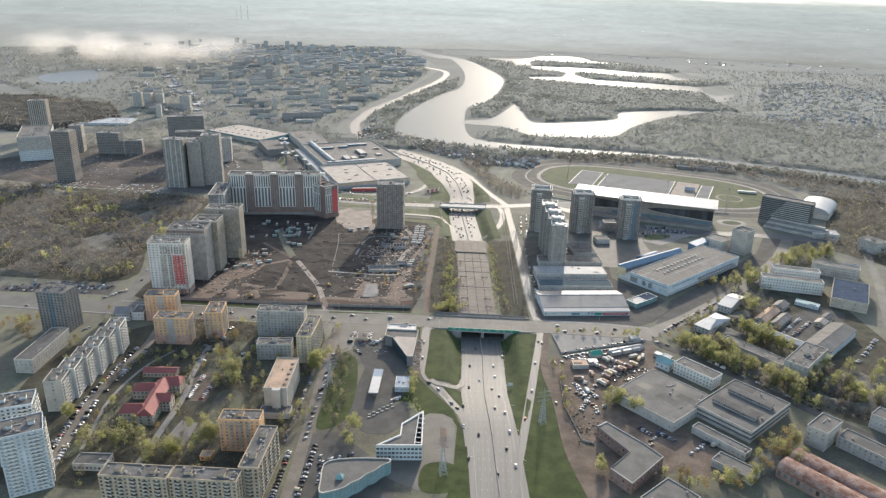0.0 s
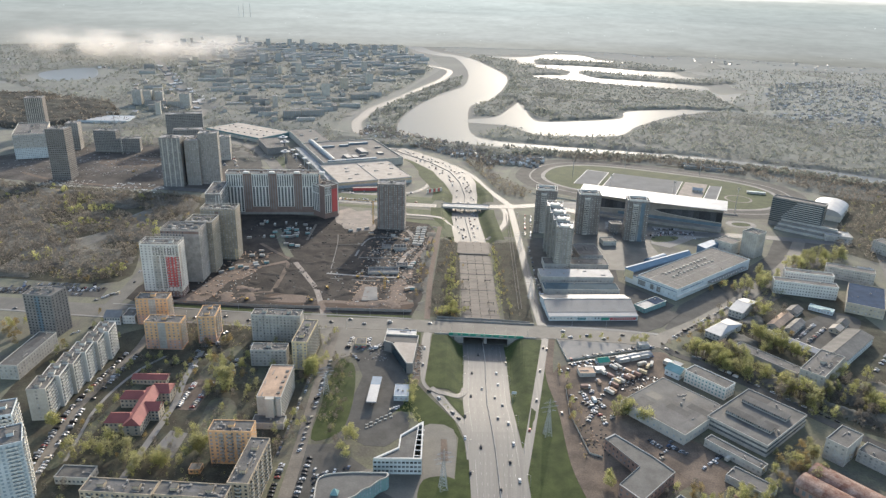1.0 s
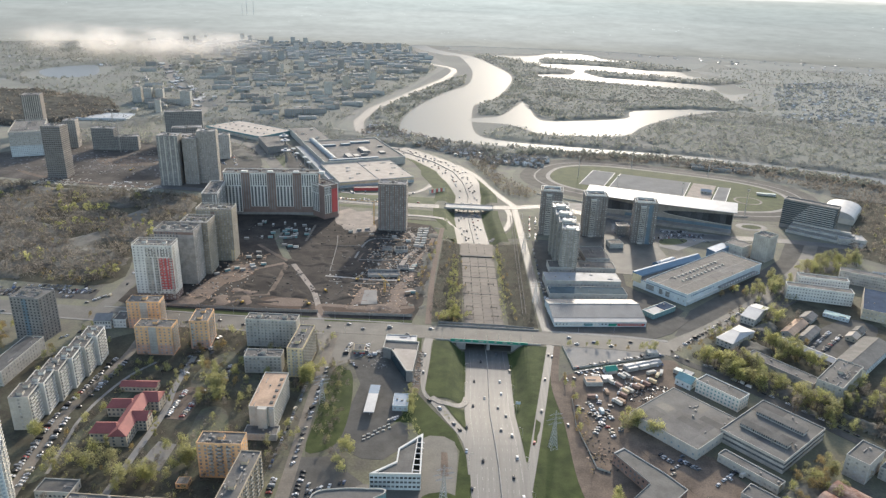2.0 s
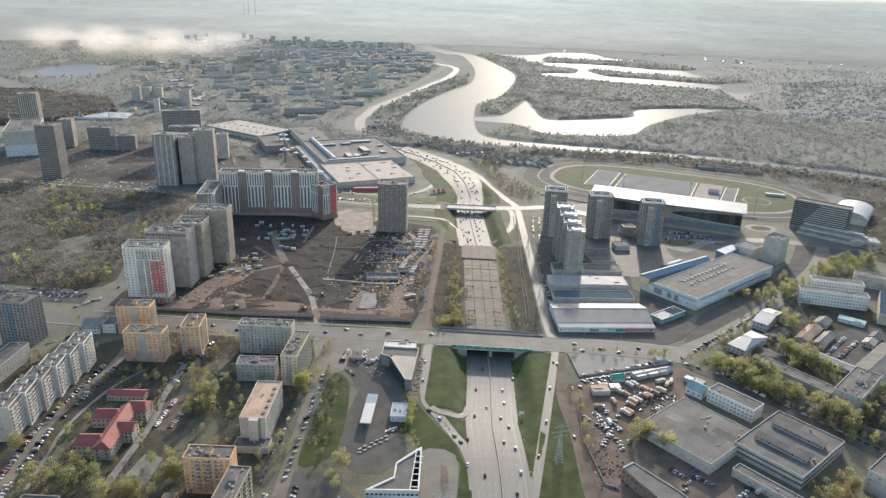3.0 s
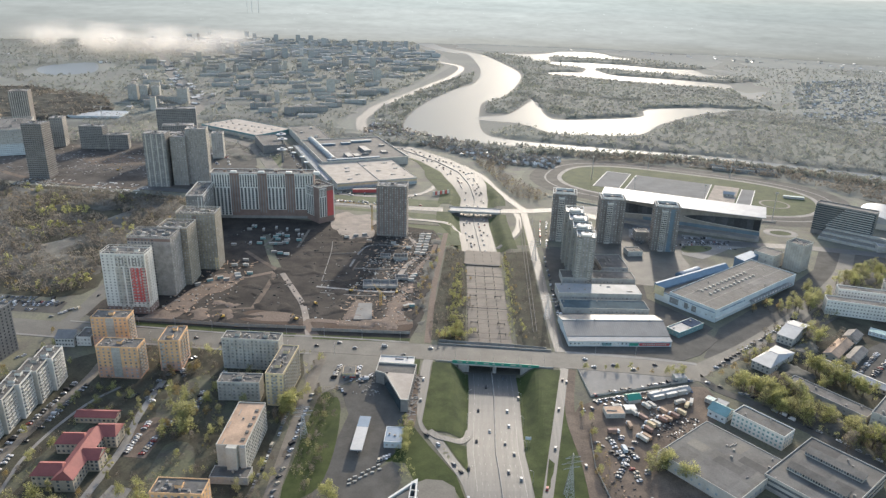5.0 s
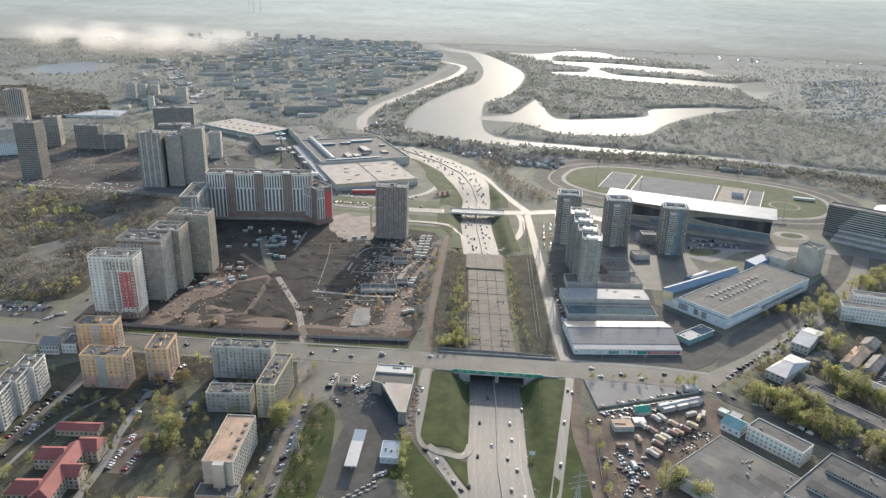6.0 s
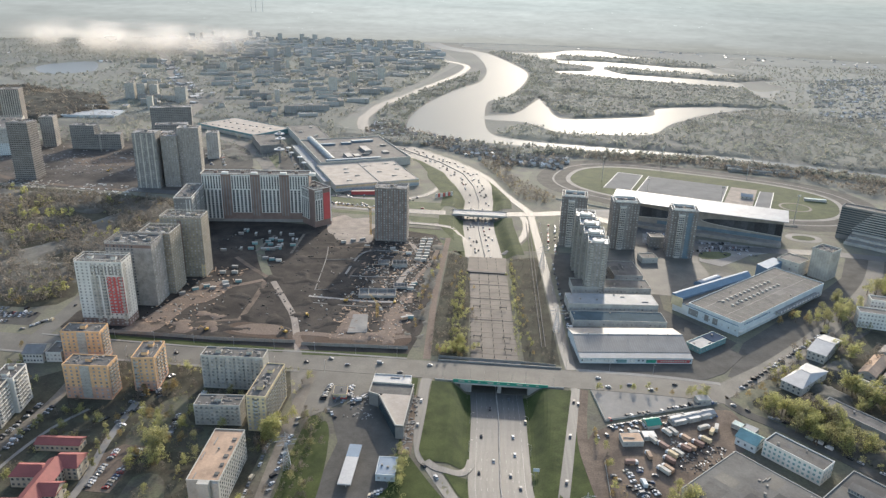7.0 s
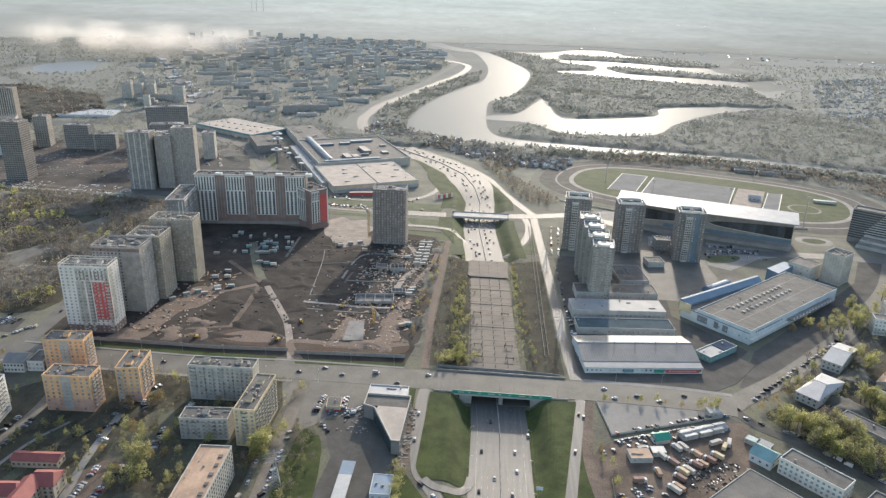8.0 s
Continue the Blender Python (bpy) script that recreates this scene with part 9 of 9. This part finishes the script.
def fence(name, label, pts, h, material, step_=6.0):
    th = thing(name, label, "fence")
    for (x0, y0), (x1, y1) in zip(pts, pts[1:]):
        n = max(1, int(math.hypot(x1 - x0, y1 - y0) / step_))
        d = Vector((x1 - x0, y1 - y0)).normalized()
        for i in range(n):
            a, b = i / n, (i + 1) / n
            p, q = Vector((x0 + (x1 - x0) * a, y0 + (y1 - y0) * a)), Vector((x0 + (x1 - x0) * b, y0 + (y1 - y0) * b))
            q = q - d * 0.15
            o = Vector((-d[1], d[0])) * 0.06
            part("fence_panel", Shape().prism([tuple(p - o), tuple(q - o), tuple(q + o), tuple(p + o)], 0, h), material, th)


fence("site_fence", "grey panel fence along the construction site", [(-325, 645), (-196, 644), (-136, 648)], 3, TOWERGREY, 8)
fence("site_fence", "grey panel fence along the construction site", [(-130, 645), (-41, 650)], 3, TOWERGREY, 8)
fence("lot_fence", "low pale fence round the vacant lot", [(104, 606), (110, 566), (168, 588), (196, 600)], 1.6, PALEP, 6)
fence("deck_fence", "grey fence at the end of the deck", [(-14, 640), (12, 639), (52, 639), (80, 637)], 2.4, DARKP, 6)
fence("yard_wall", "dark wall beside the dirt track", [(104, 520), (103, 480), (112, 430), (121, 426)], 1.5, GREYP, 6)
fence("race_rail", "pale rail along the track front", [(110, 1120), (180, 1085), (300, 1052), (420, 1045)], 1.5, PALEP, 12)
drape("grass_band", [(-125, 629.5), (-40, 634.2), (-40, 642), (-128, 637)], GRASS, 0.25, "green strip between avenue and fence", "grass")
drape("grass_band", [(-320, 634), (-200, 631), (-142, 631), (-142, 638), (-320, 641)], GRASS, 0.25, "green strip between avenue and fence", "grass")
tyre = Shape().box(-1.4, -0.5, 0, 1.4, 0.5, 0.9).mesh("block", DARKP)
row = thing("block_row", "row of dark concrete blocks edging the lot", "barrier")
for k in range(17):
    part("block", tyre, None, row, at=pose(112 + 54.5 * k / 16, 560.3 + 22.2 * k / 16, 0.1, 0, 0, 22))


def excavator(x, y, turn):
    th = thing("excavator", "orange tracked excavator on the churned earth", "excavator", pose(x, y, 0.1, 0, 0, turn))
    for side in (-1.1, 1.1):
        part("track", profile([(-2.0, 0.2), (-1.7, 0.0), (1.7, 0.0), (2.0, 0.2), (2.0, 0.7), (1.7, 0.9), (-1.7, 0.9), (-2.0, 0.7)], 0.6), RUBBER, th, at=pose(0, side, 0))
    part("house", Shape().box(-2.1, -1.2, 1.0, 1.2, 1.2, 2.3), CRANE_PAINT, th)
    part("cab", Shape().box(0.0, 0.1, 2.3, 1.4, 1.2, 3.2), GLASS, th)
    boom = part("boom", Shape().tube((1.0, -0.4, 1.8), (4.2, -0.4, 4.6), 0.28, 0.24, 4).tube((4.2, -0.4, 4.6), (6.6, -0.4, 2.0), 0.22, 0.18, 4), CRANE_PAINT, th)
    part("bucket", Shape().box(6.2, -0.9, 1.0, 7.2, 0.1, 2.1), RUBBER, boom)


CRANE_PAINT = mat("crane_yellow", (0.50, 0.30, 0.06), 0.5, 0.1, 2, 10)
for (x, y, h) in ((-112, 735, 40), (-150, 665, 150), (-218, 660, 200), (-66, 738, 100), (-140, 700, 300), (-580, 1150, 40)):
    excavator(x, y, h)
for k in range(16):
    cabin(-58 + 7.4 * (k % 2) + rc.gauss(0, 0.4), 850 + 9.5 * (k // 2) + rc.gauss(0, 0.5), 6 + rc.gauss(0, 3), rc.choice([0, 3, 3]))
for (pts, w, m) in (([(-150, 742), (-100, 738), (-66, 740)], 3.5, RAWCON), ([(-146, 728), (-104, 726), (-70, 729)], 1.2, PAVING), ([(-164, 878), (-120, 880), (-92, 884)], 2.0, DIRT), ([(-122, 790), (-118, 822), (-96, 832), (-60, 830)], 2.2, DIRT), ([(-290, 660), (-240, 672), (-196, 684)], 4.0, DIRT), ([(-110, 660), (-80, 662), (-52, 668)], 4.0, DIRT), ([(-240, 850), (-236, 905)], 3.0, LANE), ([(-200, 850), (-203, 915)], 3.0, LANE)):
    strip("site_track", pts, w, m, 0.17, "rutted vehicle track on the building site", "track")
rubble("site_debris", "pale boards and bags round the foundations", -112, 745, -60, 840, 110, PALEP, 0.3, 1.5, 31)
rubble("site_debris", "white boards and pipes along the haul road", -62, 690, -42, 930, 60, PALEP, 0.3, 1.3, 32)
rubble("site_debris", "rusty formwork round the foundation slab", -112, 660, -56, 722, 120, RUST, 0.3, 1.4, 33)
rubble("site_debris", "pale stacks along the reddish haul road", -300, 665, -232, 770, 50, PALEP, 0.4, 1.5, 34)
rubble("plot_debris", "pale stacks and sheds at the foot of the dark tower", -690, 1045, -610, 1085, 90, PALEP, 0.6, 3.0, 35)
rubble("plot_debris", "parked white lorries and stacks before the plots", -585, 1026, -485, 1080, 46, WHITEP, 1.2, 3.4, 36)
rubble("plot_debris", "grey heaps on the levelled building plots", -830, 1120, -520, 1300, 240, RAWCON, 0.6, 3.2, 37)

# ---- the lorry yard ----
parked(13, 116, 516, 130, 468, 20, 1.0, 0.8)
parked(10, 124, 520, 138, 474, 10, 0.8, 1.0)
parked(16, 150, 566, 192, 584, 110, 0.9, 0.8)
parked(12, 108, 556, 150, 574, 110, 0.8, 0.9)
parked(8, 152, 414, 176, 452, 35, 0.9, 1.5)
parked(9, 196, 424, 222, 446, 130, 0.7, 1.5)
for (x, y, h, b) in ((161, 551, 128, 4), (144, 541, 128, 1), (186, 566, 70, 0), (133, 529, 100, 4)):
    lorry(x, y, h, BOXES[b][0], 0, f"{BOXES[b][1]} box lorry parked in the dirt yard", rc.uniform(5, 8))
for k in range(4):
    gable("market_stall", "white tented stall on the yard's edge", 157 + 8.6 * k, 566 + 4.2 * k, 25, 8, 7, 2.6, 1.3, GREYP, ZINC, 0, 0, "stall", over=0.3)
rubble("motor_parts", "scrapped car bodies beside the warehouse", 150, 514, 192, 550, 60, PALEP, 0.3, 0.8, 38)
rubble("motor_parts", "dark scrap along the brick workshop", 108, 425, 128, 470, 50, RUBBER, 0.4, 1.0, 39)
rubble("motor_parts", "rusty scrap along the yard wall", 104, 440, 122, 500, 26, RUST, 0.3, 1.0, 40)
grove(14, 103, 555, 108, 455, 2, ["ochre", "bare", "leafy"], 0.45, 0.8)
grove(16, -432, 585, -396, 545, 8, ["ochre", "ochre", "leafy"], 0.8, 1.2)
grove(10, -352, 610, -300, 540, 4, ["leafy", "ochre"], 0.5, 0.8)
parked(24, -492, 656, -384, 668, 90, 0.8)
parked(22, -486, 648, -392, 652, 90, 0.7)
parked(18, -470, 672, -390, 677, 90, 0.7)
block("kiosk_row", "long low orange-fronted kiosk row before the shopping centre", -183, 1090, 12, 40, 7, 5, REDP, TANROOF, floors=0, bays=0, category="kiosk", heads=0, parapet=0.2)
for k in range(6):
    lorry(-138 + 6.5 * k, 1100 + 1.2 * k, 10, BOXES[0][0], 0, "pale box lorry parked behind the shopping centre", 9)

# ---- street furniture ----
LAMP = {}


def street_lamp(x, y, turn, h=10):
    if not LAMP:
        LAMP["pole"] = Shape().tube((0, 0, 0), (0, 0, 9), 0.11, 0.07, 6).tube((0, 0, 8.9), (1.8, 0, 9.9), 0.06, 0.05, 5).mesh("pole", METAL)
        LAMP["head"] = Shape().box(1.6, -0.2, 9.8, 2.6, 0.2, 10).mesh("lamp_head", PALEP)
    th = thing("street_lamp", "grey steel street lamp with a short arm", "street lamp", pose(x, y, land(x, y), 0, 0, turn), "street lamps")
    part("pole", LAMP["pole"], None, th)
    part("lamp_head", LAMP["head"], None, th)


for y in range(390, 600, 35):
    street_lamp(axis_x(y) - 20.6, y, 0)
    street_lamp(axis_x(y) + 20.6, y, 180)
for x in range(-320, 190, 34):
    street_lamp(x, 635.5 if not -16 < x < 84 else 635.2, -90)
for x in range(-300, -20, 40):
    street_lamp(x, 605, 90)
for y in range(660, 1020, 40):
    street_lamp(88 - (y - 640) * 0.02, y, 180)


def pylon(x, y, turn, h=32):
    th = thing("power_pylon", "white steel lattice power pylon", "pylon", pose(x, y, 0, 0, 0, turn))
    s = Shape()
    legs = ((-2.6, -2.6), (2.6, -2.6), (2.6, 2.6), (-2.6, 2.6))
    for a, b in legs:
        s.tube((a, b, 0), (a * 0.22, b * 0.22, h * 0.7), 0.16, 0.12, 4).tube((a * 0.22, b * 0.22, h * 0.7), (a * 0.08, b * 0.08, h), 0.12, 0.08, 4)
    n = 8
    for k in range(n):
        z0, z1 = h * 0.7 * k / n, h * 0.7 * (k + 1) / n
        f0, f1 = 1 - 0.78 * k / n, 1 - 0.78 * (k + 1) / n
        for i in range(4):
            (a, b), (c, d) = legs[i], legs[(i + 1) % 4]
            s.tube((a * f0, b * f0, z0), (c * f1, d * f1, z1), 0.08, 0.08, 4).tube((c * f0, d * f0, z0), (a * f1, b * f1, z1), 0.08, 0.08, 4)
    part("lattice_mast", s, METAL, th)
    for z, l in ((h * 0.66, 5.5), (h * 0.78, 7.0), (h * 0.9, 5.0)):
        part("crossarm", Shape().tube((-l, 0, z), (l, 0, z), 0.12, 0.12, 4).tube((-l, 0, z), (0, 0, z + 1.6), 0.07, 0.07, 4).tube((l, 0, z), (0, 0, z + 1.6), 0.07, 0.07, 4), METAL, th)


pylon(83, 450, 20)
pylon(8, 382, 20)
pylon(-95, 490, 20, 26)
pylon(84, 700, 10, 26)
pylon(78, 850, 10, 26)
for (x, y) in ((190, 1240), (235, 1110), (330, 1085), (420, 1060), (430, 1290), (300, 1330)):
    th = thing("floodlight_mast", "tall slim floodlight mast beside the track", "floodlight")
    part("mast", Shape().tube((x, y, 0), (x, y, 38), 0.5, 0.25, 6), METAL, th)
    part("lamp_panel", Shape().box(x - 2, y - 0.3, 37, x + 2, y + 0.3, 39.5), PALEP, th)
sign = thing("road_sign", "blue road sign beside the highway", "road sign", pose(60, 508, land(60, 508)))
part("sign_board", Shape().box(-2, -0.1, 3, 2, 0.1, 5.5), BLUEP, sign)
part("post", Shape().tube((-1.4, 0, 0), (-1.4, 0, 3), 0.08), METAL, sign)
part("post", Shape().tube((1.4, 0, 0), (1.4, 0, 3), 0.08), METAL, sign)
letters = thing("roadside_lettering", "tall red and white roadside letters as plain bars", "sign", pose(-62, 1095, 0, 0, 0, 35))
for k in range(7):
    part("letter_bar", Shape().box(4.2 * k, 0, 0.5, 4.2 * k + 2.8, 0.8, 6), REDP if k % 2 else WHITEP, letters)
for (x, y) in ((-300, 1236), (-322, 1264), (-338, 1300), (-283, 1200)):
    th = thing("roof_mast", "flat white lighting disc on a short mast", "light mast")
    part("mast", Shape().tube((x, y, 0), (x, y, 16), 0.5, 0.4, 6), METAL, th)
    part("disc", Shape().tube((x, y, 16), (x, y, 17), 4.5, 3.5, 12), WHITEP, th)


# ---- smoke ----
def smoke():
    m = bpy.data.materials.new("white_smoke")
    m.use_nodes = True
    n, ln = m.node_tree.nodes, m.node_tree.links
    n.remove(n["Principled BSDF"])
    tc = n.new("ShaderNodeTexCoord")
    sep = n.new("ShaderNodeSeparateXYZ")
    ln.new(tc.outputs["Generated"], sep.inputs[0])
    geo = n.new("ShaderNodeNewGeometry")
    mp = n.new("ShaderNodeMapping")
    mp.inputs["Scale"].default_value = (0.006, 0.006, 0.016)
    ln.new(geo.outputs["Position"], mp.inputs[0])
    tex = n.new("ShaderNodeTexNoise")
    tex.inputs["Scale"].default_value = 1.0
    tex.inputs["Detail"].default_value = 7
    ln.new(mp.outputs[0], tex.inputs["Vector"])

    def bell(socket, a, b, c, d):
        up, down = n.new("ShaderNodeMapRange"), n.new("ShaderNodeMapRange")
        for r, lo, hi in ((up, a, b), (down, d, c)):
            r.interpolation_type = "SMOOTHSTEP"
            r.inputs[1].default_value, r.inputs[2].default_value = lo, hi
            ln.new(socket, r.inputs[0])
        mu = n.new("ShaderNodeMath")
        mu.operation = "MULTIPLY"
        ln.new(up.outputs[0], mu.inputs[0])
        ln.new(down.outputs[0], mu.inputs[1])
        return mu.outputs[0]

    body = n.new("ShaderNodeMath")
    body.operation = "MULTIPLY"
    ln.new(bell(sep.outputs[0], 0.0, 0.2, 0.55, 1.0), body.inputs[0])
    ln.new(bell(sep.outputs[2], 0.0, 0.4, 0.5, 1.0), body.inputs[1])
    cut = n.new("ShaderNodeMapRange")
    cut.inputs[1].default_value, cut.inputs[2].default_value = 0.38, 0.72
    ln.new(tex.outputs[0], cut.inputs[0])
    mu = n.new("ShaderNodeMath")
    mu.operation = "MULTIPLY"
    ln.new(body.outputs[0], mu.inputs[0])
    ln.new(cut.outputs[0], mu.inputs[1])
    den = n.new("ShaderNodeMath")
    den.operation = "MULTIPLY"
    den.use_clamp = True
    den.inputs[1].default_value = 0.6
    ln.new(mu.outputs[0], den.inputs[0])
    tr, df = n.new("ShaderNodeBsdfTransparent"), n.new("ShaderNodeBsdfTranslucent")
    df.inputs[0].default_value = (0.37, 0.37, 0.37, 1)
    ms = n.new("ShaderNodeMixShader")
    ln.new(den.outputs[0], ms.inputs[0])
    ln.new(tr.outputs[0], ms.inputs[1])
    ln.new(df.outputs[0], ms.inputs[2])
    ln.new(ms.outputs[0], n["Material Output"].inputs[0])
    th = thing("smoke_plume", "low white drift of smoke over the outskirts", "smoke")
    for k in range(5):
        s = Shape()
        nx, nz = 40, 6
        for j in range(nz + 1):
            for i in range(nx + 1):
                u, v = i / nx, j / nz
                x = -1870 + 1080 * u
                s.v.append((x, 2640 + 45 * k + 40 * math.sin(7 * u + k) + 30 * math.sin(3 * v), 2 + (150 - 40 * u) * v))
        for j in range(nz):
            for i in range(nx):
                a = j * (nx + 1) + i
                s.f.append((a, a + 1, a + nx + 2, a + nx + 1))
        ob = part("smoke_veil", s, m, th)
        ob.visible_shadow = False


smoke()

# more planting in the housing estate
ESTATE = [(-250, 360), (-105, 350), (-106, 600), (-245, 604), (-262, 500)]


def free_of_buildings(x, y):
    for (x0, y0, x1, y1) in ((-212, 325, -118, 345), (-128, 340, -92, 392), (-158, 390, -122, 410), (-143, 432, -112, 500), (-172, 522, -134, 546), (-134, 520, -100, 570), (-186, 568, -134, 592), (-232, 556, -208, 592), (-276, 540, -236, 566), (-306, 586, -268, 612), (-250, 415, -205, 492), (-252, 360, -222, 380), (-212, 440, -176, 498)):
        if x0 < x < x1 and y0 < y < y1:
            return False
    return True


re_ = random.Random(41)
n_made = 0
while n_made < 70:
    x, y = re_.uniform(-262, -104), re_.uniform(350, 602)
    if free_of_buildings(x, y) and inside(ESTATE, x, y):
        tree(x, y, re_.choice(["leafy", "bare", "bare", "olive", "ochre"]), re_.uniform(0.55, 1.0), re_.randrange(4), re_.uniform(0, 360))
        n_made += 1
for (x, y) in ((-214, 486), (-212, 474), (-206, 440), (-203, 430), (-226, 410), (-198, 510), (-216, 500)):
    tree(x, y, "poplar", re_.uniform(0.9, 1.15), re_.randrange(4), 0)


def estate_planting(name, label, n, material, lo, hi, seed, box):
    """Shrubs and small trees in the gaps between the housing blocks."""
    rng = np.random.default_rng(seed)
    protos = [leaf_cloud(rng, 60, 4.0, 4.2, 1.4, 0.32, 7) for _ in range(5)]
    out = []
    while len(out) < n:
        x, y = rng.uniform(box[0], box[2]), rng.uniform(box[1], box[3])
        if not free_of_buildings(x, y) or noise.noise((x / 22, y / 22, seed)) < -0.12:
            continue
        s, t = rng.uniform(lo, hi), rng.uniform(0, 6.28)
        p, c, sn = protos[rng.integers(5)], math.cos(t) * s, math.sin(t) * s
        out.append(np.stack([p[:, 0] * c - p[:, 1] * sn + x, p[:, 0] * sn + p[:, 1] * c + y, p[:, 2] * s], 1))
    tagged(new(name, quads_mesh(name, np.concatenate(out), material)), label, "shrubs", "", "stuff")


estate_planting("estate_shrubs", "bare grey shrubs between the housing blocks", 420, TWIG, 0.3, 0.8, 51, (-262, 345, -112, 606))
estate_planting("estate_shrubs_in_leaf", "yellow-green shrubs between the housing blocks", 170, LEAF, 0.3, 0.75, 52, (-258, 345, -112, 606))
estate_planting("estate_shrubs_olive", "olive shrubs between the housing blocks", 150, LEAF2, 0.35, 0.9, 53, (-262, 345, -112, 606))
woods("street_shrubs", [(-78, 440), (-86, 550), (-98, 552), (-96, 450)], 150, TWIG, "bare shrubs on the weedy strip", 0.25, 0.6, 50, 0.3, 54)
woods("street_shrubs", [(-78, 440), (-86, 550), (-96, 552), (-94, 450)], 40, LEAF2, "olive shrubs on the weedy strip", 0.25, 0.6, 50, 0.3, 55)
woods("ramp_bushes", [(-24, 455), (-12, 455), (-22, 480), (-27, 520), (-34, 520), (-30, 475)], 60, LEAF, "yellow-green bushes behind the ramp", 0.3, 0.65, 50, 0.3, 56)
woods("deck_bushes", [(-10, 645), (9, 645), (8, 690), (-8, 700)], 70, LEAF, "yellow-green bushes at the deck's end", 0.3, 0.7, 50, 0.3, 57)
woods("deck_bushes", [(50, 700), (60, 700), (46, 860), (40, 860)], 60, LEAF, "yellow-green bushes along the deck", 0.25, 0.5, 50, 0.3, 58)
woods("works_bushes", [(226, 608), (262, 590), (306, 540), (330, 500), (310, 490), (286, 520), (250, 555), (222, 588)], 130, LEAF, "fresh green bushes beside the works street", 0.5, 1.1, 60, 0.3, 59)
woods("works_bushes", [(240, 655), (300, 668), (345, 735), (400, 800), (470, 850), (500, 840), (420, 790), (350, 720), (330, 690), (300, 640), (262, 622)], 190, LEAF2, "olive bushes between pale houses and offices", 0.5, 1.1, 60, 0.3, 60)
woods("works_bushes", [(300, 520), (330, 545), (410, 560), (430, 500), (380, 460), (330, 480)], 170, TWIG, "bare trees below the pale block", 0.6, 1.2, 60, 0.3, 61)
woods("junction_bushes", [(40, 1250), (110, 1120), (95, 1090), (62, 1100), (30, 1200), (-10, 1330), (60, 1330)], 420, TWIG, "grey-brown bushes beside the far junction", 0.4, 1.0, 40, 0.5, 62)
woods("junction_bushes", [(40, 1250), (110, 1120), (95, 1090), (62, 1100), (30, 1200), (-10, 1330), (60, 1330)], 70, OCHRE, "ochre bushes beside the far junction", 0.4, 0.8, 40, 0.5, 64)
woods("yard_bushes", [(104, 500), (112, 500), (118, 430), (106, 420)], 40, OCHRE, "ochre bushes along the yard wall", 0.3, 0.6, 40, 0.3, 63)

KINDS = {"leafy": LEAF, "olive": LEAF2, "ochre": OCHRE, "bare": TWIG, "poplar": LEAF2}
for kind, arrays in MASS.items():
    tagged(new("tree_mass", quads_mesh("tree_mass", np.concatenate(arrays), KINDS[kind])), "further small trees along streets and deck", "trees", "", "stuff")
for key, shape in EXTRA.items():
    tagged(part("distant_cars", shape, CARGLASS if key == "glass" else PAINTS[key]), "small parked cars standing close together", "cars", "", "stuff")
